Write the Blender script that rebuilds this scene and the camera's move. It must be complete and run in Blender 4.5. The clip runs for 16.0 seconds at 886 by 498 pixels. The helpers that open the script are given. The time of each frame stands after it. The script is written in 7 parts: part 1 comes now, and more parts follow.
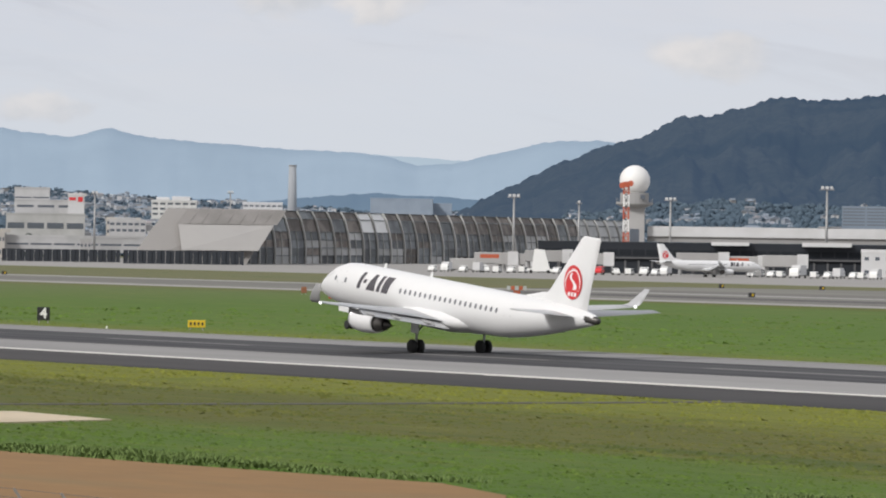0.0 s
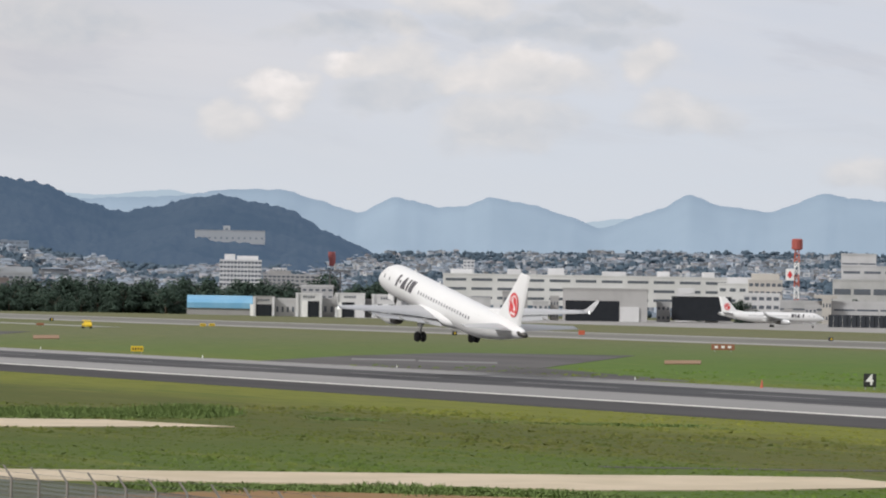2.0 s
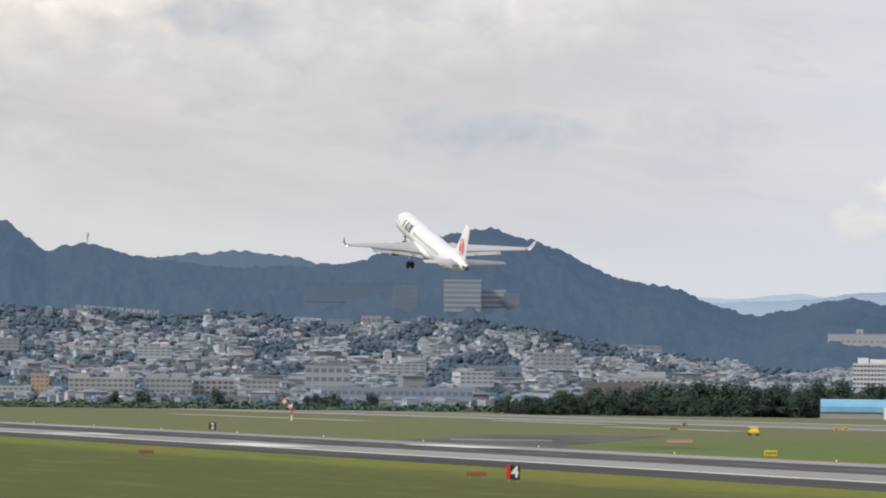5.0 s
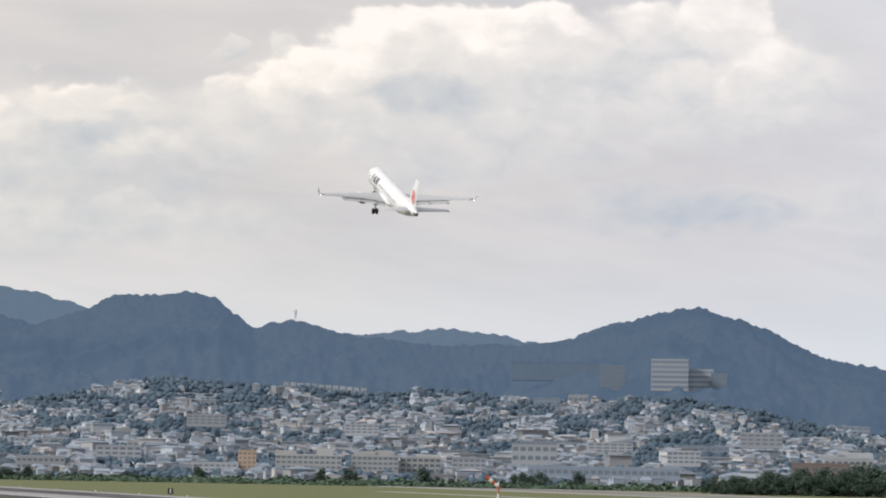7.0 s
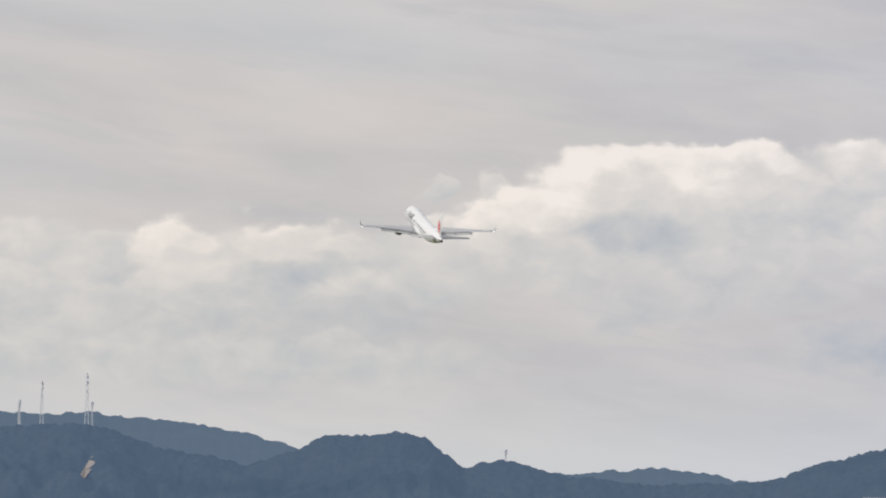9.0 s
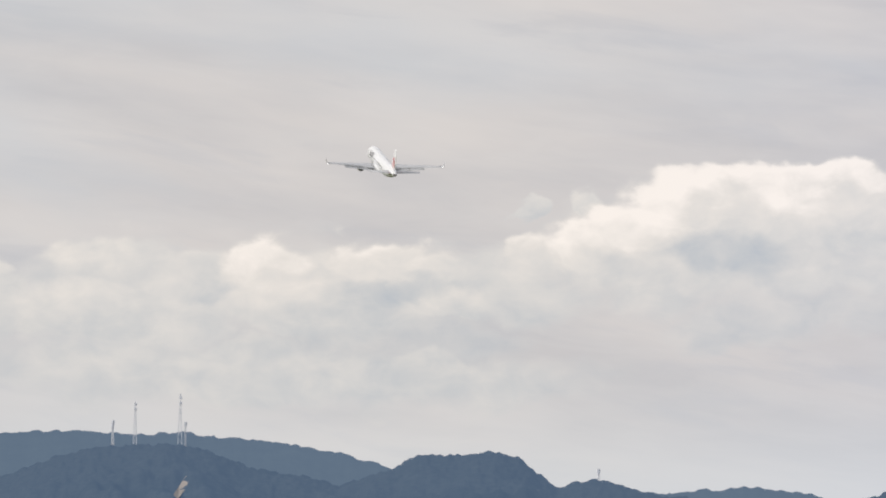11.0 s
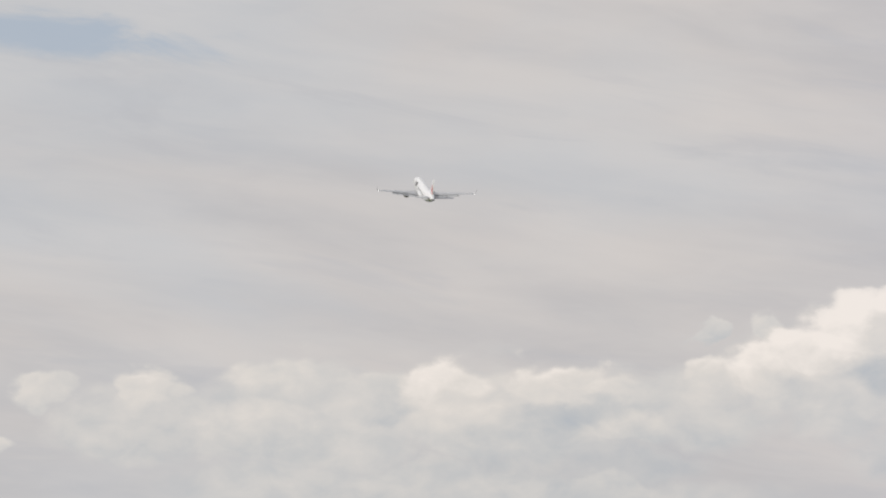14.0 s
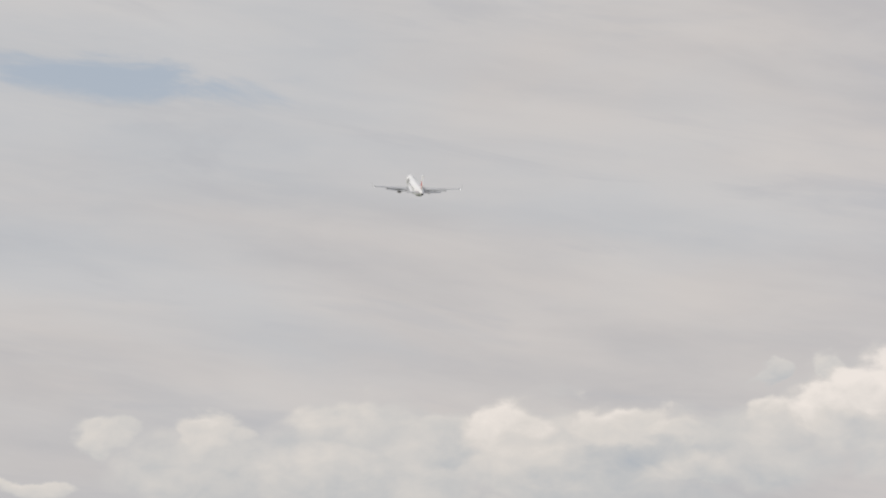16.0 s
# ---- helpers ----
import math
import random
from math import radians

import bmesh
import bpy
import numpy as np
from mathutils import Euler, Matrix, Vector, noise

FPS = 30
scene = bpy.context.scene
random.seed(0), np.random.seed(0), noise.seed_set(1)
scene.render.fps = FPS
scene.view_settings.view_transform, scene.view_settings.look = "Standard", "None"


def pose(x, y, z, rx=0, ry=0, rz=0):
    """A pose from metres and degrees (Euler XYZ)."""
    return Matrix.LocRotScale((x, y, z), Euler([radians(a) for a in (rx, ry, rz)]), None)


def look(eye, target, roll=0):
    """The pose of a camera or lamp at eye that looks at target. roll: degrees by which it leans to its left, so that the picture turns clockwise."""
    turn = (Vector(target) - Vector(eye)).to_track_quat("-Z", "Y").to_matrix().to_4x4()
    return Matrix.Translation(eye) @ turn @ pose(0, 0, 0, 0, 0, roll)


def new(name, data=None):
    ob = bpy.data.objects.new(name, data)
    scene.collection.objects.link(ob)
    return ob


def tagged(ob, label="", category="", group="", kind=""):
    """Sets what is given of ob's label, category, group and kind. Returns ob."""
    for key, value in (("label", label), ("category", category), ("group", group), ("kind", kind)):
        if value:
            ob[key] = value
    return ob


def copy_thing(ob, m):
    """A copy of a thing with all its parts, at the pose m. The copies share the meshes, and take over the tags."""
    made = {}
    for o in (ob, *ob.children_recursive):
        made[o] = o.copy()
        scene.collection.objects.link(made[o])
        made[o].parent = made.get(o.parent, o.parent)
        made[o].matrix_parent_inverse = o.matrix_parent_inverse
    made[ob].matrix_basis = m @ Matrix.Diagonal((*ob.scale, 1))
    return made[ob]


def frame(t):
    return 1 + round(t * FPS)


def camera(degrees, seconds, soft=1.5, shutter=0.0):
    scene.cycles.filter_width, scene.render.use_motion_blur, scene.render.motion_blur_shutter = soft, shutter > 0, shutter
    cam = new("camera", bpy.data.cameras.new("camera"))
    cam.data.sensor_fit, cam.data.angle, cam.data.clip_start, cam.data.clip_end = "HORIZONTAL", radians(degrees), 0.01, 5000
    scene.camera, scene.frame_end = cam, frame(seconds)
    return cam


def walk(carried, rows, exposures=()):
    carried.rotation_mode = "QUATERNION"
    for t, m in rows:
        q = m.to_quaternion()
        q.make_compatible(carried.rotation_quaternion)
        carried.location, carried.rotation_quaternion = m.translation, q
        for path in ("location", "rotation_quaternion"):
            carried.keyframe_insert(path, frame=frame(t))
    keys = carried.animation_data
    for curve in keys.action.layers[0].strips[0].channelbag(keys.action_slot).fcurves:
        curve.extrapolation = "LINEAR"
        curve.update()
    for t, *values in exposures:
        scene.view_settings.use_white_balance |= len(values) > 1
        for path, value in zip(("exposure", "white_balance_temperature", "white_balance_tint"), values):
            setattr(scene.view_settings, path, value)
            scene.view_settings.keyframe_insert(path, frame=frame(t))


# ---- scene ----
# ---------------------------------------------------------------- camera
EYE = 8.36
cam = camera(10.299, 16.0, soft=2.0)
# seconds, yaw, pitch, roll; the runway runs along +y, the camera stands on a low bank beside the airfield
VIEW = [
    (0.0, -33.423, -0.113, -0.818),
    (0.5, -30.485, -0.069, -0.984),
    (1.0, -27.680, 0.143, -0.972),
    (1.5, -25.512, 0.332, -0.948),
    (2.0, -23.801, 0.514, -0.944),
    (2.5, -22.391, 0.930, -1.047),
    (3.0, -21.254, 1.124, -1.111),
    (3.5, -19.947, 1.399, -0.970),
    (4.0, -18.323, 1.645, -0.788),
    (4.2, -17.818, 1.618, -0.689),
    (6.3, -14.909, 1.927, -0.918),
    (6.5, -14.651, 2.082, -0.887),
    (7.0, -13.988, 2.509, -1.051),
    (7.5, -13.219, 2.832, -1.084),
    (8.0, -12.352, 3.216, -1.050),
    (8.5, -11.818, 3.713, -1.016),
    (9.0, -11.515, 4.095, -0.897),
    (9.2, -11.356, 4.224, -0.839),
    (11.3, -10.237, 4.337, -0.802),
    (11.5, -10.076, 4.386, -0.802),
    (12.0, -9.582, 4.671, -0.864),
    (12.5, -9.168, 5.003, -0.941),
    (13.0, -8.923, 5.343, -1.180),
    (13.5, -8.608, 5.510, -1.192),
    (14.0, -8.305, 5.701, -1.099),
    (14.5, -8.001, 5.949, -1.015),
    (15.0, -7.639, 6.009, -1.048),
    (15.5, -7.548, 5.982, -0.877),
    (16.0, -7.581, 6.182, -0.713),
]
walk(cam, [(t, pose(0, 0, EYE, 90 + p, 0, y) @ pose(0, 0, 0, 0, 0, -r)) for t, y, p, r in VIEW],
     [(0, 0.10), (0.5, 0.0), (1.0, 0.11), (1.5, 0.08), (2.0, 0.10), (2.5, 0.10), (3.0, 0.02), (3.5, 0.08), (4.0, 0.10), (6.3, 0.24), (7.0, 0.22), (8.0, 0.12), (8.5, 0.08), (9.0, -0.02), (11.3, 0.10), (12.5, 0.09), (13.0, -0.07), (14.0, -0.03), (14.5, -0.09), (15.0, -0.12), (16.0, -0.08)])

# ---------------------------------------------------------------- sky and sun
SUN_AZ, SUN_EL = 258.0, 36.0          # degrees from +y towards +x, and height


def nodes_of(tree):
    tree.nodes.clear()

    def n(kind, **kw):
        nd = tree.nodes.new(kind)
        for k, v in kw.items():
            if k == "inputs":
                for i, val in v.items():
                    if isinstance(val, bpy.types.NodeSocket):
                        tree.links.new(val, nd.inputs[i])
                    else:
                        nd.inputs[i].default_value = val
            elif k == "operation":
                nd.operation = v
            elif k == "blend_type":
                nd.blend_type = v
            elif k == "data_type":
                nd.data_type = v
        return nd

    def m(op, a, b=0.0, c=0.0):
        return n("ShaderNodeMath", operation=op, inputs={0: a, 1: b, 2: c}).outputs[0]

    def mixc(fac, a, b, blend="MIX"):
        return n("ShaderNodeMix", data_type="RGBA", blend_type=blend, inputs={0: fac, 6: a, 7: b}).outputs[2]

    def ramp(v, stops, ease=False):
        nd = n("ShaderNodeValToRGB", inputs={0: v})
        el = nd.color_ramp.elements
        if ease:
            nd.color_ramp.interpolation = "EASE"
        while len(el) < len(stops):
            el.new(0.5)
        for e, (p, c) in zip(el, stops):
            e.position = p
            e.color = (c, c, c, 1) if not isinstance(c, tuple) else (*c, 1)
        return nd.outputs[0]

    def noisef(vec, scale, detail=4, rough=0.55, dist=0.0):
        return n("ShaderNodeTexNoise", inputs={"Vector": vec, "Scale": scale, "Detail": detail, "Roughness": rough, "Distortion": dist}).outputs[0]
    return n, m, mixc, ramp, noisef


def build_sky():
    world = bpy.data.worlds.new("world")
    scene.world = world
    world.use_nodes = True
    n, m, mixc, ramp, noisef = nodes_of(world.node_tree)
    sky = n("ShaderNodeTexSky")
    sky.sky_type, sky.sun_disc = "NISHITA", False
    sky.sun_elevation, sky.sun_rotation = radians(SUN_EL), radians(SUN_AZ)
    blue = n("ShaderNodeVectorMath", operation="SCALE", inputs={0: sky.outputs[0], 3: 0.10}).outputs[0]
    tc = n("ShaderNodeTexCoord").outputs["Generated"]
    sep = n("ShaderNodeSeparateXYZ", inputs={0: tc})
    x, y, z = sep.outputs[0], sep.outputs[1], sep.outputs[2]
    az = m("MULTIPLY", m("ARCTAN2", x, y), 57.29578)
    el = m("MULTIPLY", m("ARCSINE", z), 57.29578)
    def at(kx, ky, shear=0.0, ox=0.0, oy=0.0, seed=0.0):
        u = m("MULTIPLY", m("ADD", az, ox), kx)
        v = m("MULTIPLY", m("ADD", m("ADD", el, oy), m("MULTIPLY", az, shear)), ky)
        return n("ShaderNodeCombineXYZ", inputs={0: u, 1: v, 2: seed}).outputs[0]

    # high grey layer in long soft bands, paler and bluer towards the hills
    s1 = noisef(at(0.16, 0.85, 0.11, seed=3.0), 1.0, 5, 0.52, 0.35)
    s2 = noisef(at(0.10, 0.30, 0.05, seed=9.0), 1.0, 4, 0.5, 0.3)
    layer = mixc(ramp(s1, [(0.30, 0.0), (0.72, 1.0)], True), (0.525, 0.512, 0.520, 1), (0.655, 0.615, 0.592, 1))
    layer = mixc(ramp(s2, [(0.45, 0.0), (0.68, 0.45)], True), layer, (0.53, 0.575, 0.625, 1))
    layer = mixc(ramp(m("DIVIDE", az, 40.0), [(0.42, 0.0), (0.62, 0.6)], True), layer, (0.635, 0.678, 0.735, 1))
    # blue gap high towards the runway's end
    s3 = noisef(at(0.55, 2.4, 0.10, seed=15.0), 1.0, 6, 0.62, 0.5)
    layer = mixc(ramp(s3, [(0.36, 0.0), (0.70, 0.26)], True), layer, (0.665, 0.640, 0.625, 1))
    s4 = noisef(at(0.30, 1.5, 0.14, seed=31.0), 1.0, 6, 0.60, 0.6)
    layer = mixc(ramp(s4, [(0.52, 0.0), (0.70, 0.42)], True), layer, (0.495, 0.498, 0.525, 1))
    gx, gy = m("SUBTRACT", az, 3.7), m("SUBTRACT", m("ADD", el, m("MULTIPLY", az, 0.05)), 8.28)
    gap = m("SQRT", m("ADD", m("MULTIPLY", m("MULTIPLY", gx, gx), 0.20), m("MULTIPLY", m("MULTIPLY", gy, gy), 9.0)))
    gap = m("ADD", m("ADD", gap, m("MULTIPLY", m("SUBTRACT", s1, 0.5), 3.2)), m("MULTIPLY", m("SUBTRACT", s3, 0.5), 3.0))
    layer = mixc(ramp(gap, [(0.0, 0.80), (1.0, 0.0)], True), layer, mixc(0.7, blue, (0.46, 0.51, 0.60, 1)))
    # cumulus heads, each with its bearing, height, half width, half height and brightness
    west = [(2.92, 3.29, 0.53, 0.16, 0.70), (3.70, 3.99, 0.40, 0.22, 0.62), (4.94, 4.01, 0.47, 0.24, 0.66), (6.45, 4.10, 0.69, 0.41, 0.56), (6.20, 3.54, 0.92, 0.36, 0.55),
            (7.71, 4.00, 0.40, 0.33, 0.50), (8.36, 4.07, 0.51, 0.36, 0.84), (8.77, 3.55, 0.99, 0.40, 0.58), (9.62, 4.21, 0.65, 0.29, 0.80), (10.38, 4.03, 0.53, 0.24, 0.64),
            (10.68, 3.64, 0.54, 0.22, 0.62), (11.53, 4.27, 0.41, 0.25, 0.70), (11.39, 4.81, 0.22, 0.16, 0.46), (12.25, 4.80, 0.28, 0.20, 0.50)]
    heads = [(12.15, 4.43, 0.46, 0.28, 0.82), (12.65, 4.53, 0.59, 0.34, 0.92), (13.24, 4.83, 0.59, 0.47, 1.00), (13.76, 5.07, 0.59, 0.33, 0.98), (14.21, 4.77, 0.99, 0.40, 0.66),
             (14.60, 5.11, 0.79, 0.25, 0.95), (15.23, 5.11, 0.46, 0.28, 0.92), (15.01, 4.68, 0.59, 0.36, 0.56), (16.45, 5.10, 0.72, 0.34, 0.74), (17.24, 5.17, 0.59, 0.40, 0.80),
             (15.93, 4.63, 0.99, 0.33, 0.58), (17.84, 4.66, 0.72, 0.43, 0.74), (16.79, 4.51, 0.40, 0.24, 0.68)]
    bodies = [(4.82, 3.61, 1.12, 0.53, 0.50), (6.79, 3.65, 1.71, 0.72, 0.55), (9.03, 3.69, 1.71, 0.66, 0.56), (11.01, 3.85, 1.32, 0.49, 0.50), (12.98, 4.27, 1.58, 0.72, 0.54),
              (8.65, 2.83, 3.95, 0.46, 0.42), (14.61, 4.51, 2.17, 0.79, 0.56), (17.25, 4.55, 1.71, 0.86, 0.56), (9.35, 3.88, 2.17, 0.59, 0.52)]
    hollows = [(13.77, 4.28, 0.59, 0.32, 0.10), (9.76, 3.75, 0.72, 0.17, 0.26), (10.62, 3.24, 0.82, 0.13, 0.22), (13.91, 3.43, 0.86, 0.30, 0.24), (16.26, 4.73, 0.46, 0.28, 0.36),
               (16.81, 2.97, 1.25, 0.30, 0.08), (10.01, 3.84, 0.72, 0.16, 0.22), (9.69, 3.37, 1.32, 0.26, 0.33), (14.96, 3.66, 1.51, 0.36, 0.36)]
    shreds = [(24.80, 3.96, 0.41, 0.20, 0.98), (24.02, 3.42, 0.72, 0.25, 0.66), (23.37, 3.01, 0.26, 0.20, 0.55), (22.65, 2.64, 0.54, 0.17, 0.90), (21.86, 2.31, 0.37, 0.26, 0.84),
              (21.34, 1.98, 0.37, 0.25, 0.62), (24.49, 2.57, 0.92, 0.30, 0.60), (24.85, 2.70, 0.40, 0.17, 0.78), (23.90, 2.53, 0.33, 0.28, 0.66), (26.19, 2.76, 0.40, 0.33, 0.64),
              (24.72, 2.58, 0.92, 0.30, 0.66), (23.27, 2.63, 0.66, 0.25, 0.58), (26.50, 2.10, 0.66, 0.25, 0.52), (24.46, 2.00, 0.79, 0.36, 0.50), (28.75, 1.48, 0.53, 0.21, 0.52),
              (31.55, 2.91, 0.66, 0.25, 0.54), (36.46, 2.11, 0.72, 0.25, 0.55), (32.57, 2.68, 0.53, 0.16, 0.62)]
    grey_bellies = [(17.05, 2.94, 1.25, 0.24, 0.10), (19.21, 3.06, 0.99, 0.30, 0.26), (24.94, 3.09, 1.25, 0.20, 0.22), (25.79, 3.37, 0.79, 0.14, 0.24), (22.64, 3.05, 0.99, 0.17, 0.28),
                    (23.18, 2.29, 0.72, 0.22, 0.33)]
    flat = n("ShaderNodeCombineXYZ", inputs={0: az, 1: el, 2: 0.0}).outputs[0]
    curl = n("ShaderNodeTexNoise", inputs={"Vector": at(1.0, 1.5, seed=7.0), "Scale": 1.15, "Detail": 6, "Roughness": 0.50, "Distortion": 0.1}).outputs["Color"]
    curl = n("ShaderNodeVectorMath", operation="MULTIPLY_ADD", inputs={0: curl, 1: (1.15, 0.85, 0.0), 2: (-0.575, -0.425, 0.0)}).outputs[0]
    where = n("ShaderNodeVectorMath", operation="ADD", inputs={0: flat, 1: curl}).outputs[0]
    light, cover = 0.45, 0.0
    for bank, rim, core, lean, most in ((bodies, 1.25, 0.30, 0.12, 0.88), (west, 1.35, 0.50, 0.22, 0.92), (heads, 1.35, 0.55, 0.20, 0.97), (hollows, 1.7, 0.05, 0.06, 0.66), (shreds, 1.7, 0.12, 0.18, 0.92), (grey_bellies, 1.6, 0.1, 0.05, 0.75)):
        for a, e, ra, re, b in bank:
            d = n("ShaderNodeVectorMath", operation="MULTIPLY_ADD", inputs={0: where, 1: (1 / ra, 1 / re, 0), 2: (-a / ra, -e / re, 0)}).outputs[0]
            far = n("ShaderNodeVectorMath", operation="DOT_PRODUCT", inputs={0: d, 1: d}).outputs["Value"]
            side = n("ShaderNodeVectorMath", operation="DOT_PRODUCT", inputs={0: d, 1: (-0.45, 0.9, 0)}).outputs["Value"]
            soft = n("ShaderNodeMapRange", inputs={"Value": far, "From Min": rim, "From Max": core, "To Min": 0.0, "To Max": most})
            soft.interpolation_type = "SMOOTHSTEP"
            tone = m("MULTIPLY_ADD", side, lean, b)
            light = n("ShaderNodeMix", inputs={0: soft.outputs[0], 2: light, 3: tone}).outputs[0]
            cover = m("MAXIMUM", cover, soft.outputs[0])
    billow = noisef(at(1.0, 1.5, seed=21.0), 2.0, 6, 0.54, 0.3)
    light = m("ADD", light, m("MULTIPLY", m("SUBTRACT", billow, 0.5), 0.75))
    lit = ramp(light, [(0.0, (0.415, 0.460, 0.515)), (0.25, (0.525, 0.540, 0.555)), (0.48, (0.632, 0.618, 0.602)), (0.75, (0.745, 0.702, 0.658)), (1.0, (0.905, 0.835, 0.775))])
    col = mixc(cover, layer, lit)
    # pale bluish air low over the hills
    low = ramp(m("MULTIPLY", el, 0.25), [(0.20, 0.85), (0.80, 0.0)], True)
    low = m("MULTIPLY", low, m("SUBTRACT", 1.0, m("MULTIPLY", cover, 0.75)))
    col = mixc(low, col, (0.615, 0.640, 0.662, 1))
    col = mixc(ramp(m("DIVIDE", az, 40.0), [(0.26, 0.0), (0.46, 1.0)], True), col, mixc(1.0, col, (0.985, 1.0, 1.045, 1), "MULTIPLY"))
    bg = n("ShaderNodeBackground", inputs={0: col, 1: 1.0})
    n("ShaderNodeOutputWorld", inputs={0: bg.outputs[0]})


build_sky()
sun = new("sun", bpy.data.lights.new("sun", "SUN"))
sun.data.energy, sun.data.angle, sun.data.color = 2.5, radians(10), (1.0, 0.975, 0.95)
sd = Vector((math.sin(radians(SUN_AZ)) * math.cos(radians(SUN_EL)), math.cos(radians(SUN_AZ)) * math.cos(radians(SUN_EL)), math.sin(radians(SUN_EL))))
sun.matrix_world = look(sd * 500, (0, 0, 0))


# ---------------------------------------------------------------- materials
def mat(name, color, rough=0.6, metal=0.0, vary=0.10, scale=1.0, island=0.0, second=None, second_scale=0.1, bump=0.0, hazy=None, glow=None, stops=(0.42, 0.6), spec=None, aniso=(1, 1, 1), per_object=0.0):
    """Principled surface with grain at one scale, stains at another; hazy paints distance haze into the base colour."""
    ma = bpy.data.materials.new(name)
    ma.use_nodes = True
    n, m, mixc, ramp, noisef = nodes_of(ma.node_tree)
    pos = n("ShaderNodeTexCoord").outputs["Object"]
    if aniso != (1, 1, 1):
        pos = n("ShaderNodeVectorMath", operation="MULTIPLY", inputs={0: pos, 1: aniso}).outputs[0]
    g = noisef(pos, scale, 5, 0.6)
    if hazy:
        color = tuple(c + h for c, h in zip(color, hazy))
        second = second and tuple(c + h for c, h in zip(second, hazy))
    col = mixc(g, tuple(c * (1 - vary) for c in color) + (1,), tuple(min(1, c * (1 + vary)) for c in color) + (1,))
    if second:
        s = ramp(noisef(pos, second_scale, 4, 0.6, 0.3), [(stops[0], 0.0), (stops[1], 1.0)])
        col = mixc(s, col, (*second, 1))
    rnd = None
    if island:
        rnd, amt = n("ShaderNodeNewGeometry").outputs["Random Per Island"], island
    if per_object:
        rnd, amt = n("ShaderNodeObjectInfo").outputs["Random"], per_object
    if rnd:
        v = m("ADD", m("MULTIPLY", rnd, 2 * amt), 1 - amt)
        col = mixc(1.0, col, n("ShaderNodeCombineColor", inputs={0: v, 1: v, 2: v}).outputs[0], "MULTIPLY")
    b = n("ShaderNodeBsdfPrincipled", inputs={"Base Color": col, "Roughness": rough, "Metallic": metal})
    if spec is not None:
        b.inputs["Specular IOR Level"].default_value = spec
    if bump:
        bp = n("ShaderNodeBump", inputs={"Strength": bump, "Distance": 0.05 / max(scale, 0.01), "Height": g})
        ma.node_tree.links.new(bp.outputs[0], b.inputs["Normal"])
    # glow serves lit lamps, and the haze painted onto the hills
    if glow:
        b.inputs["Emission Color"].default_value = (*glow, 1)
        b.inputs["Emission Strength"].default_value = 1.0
    n("ShaderNodeOutputMaterial", inputs={0: b.outputs[0]})
    return ma


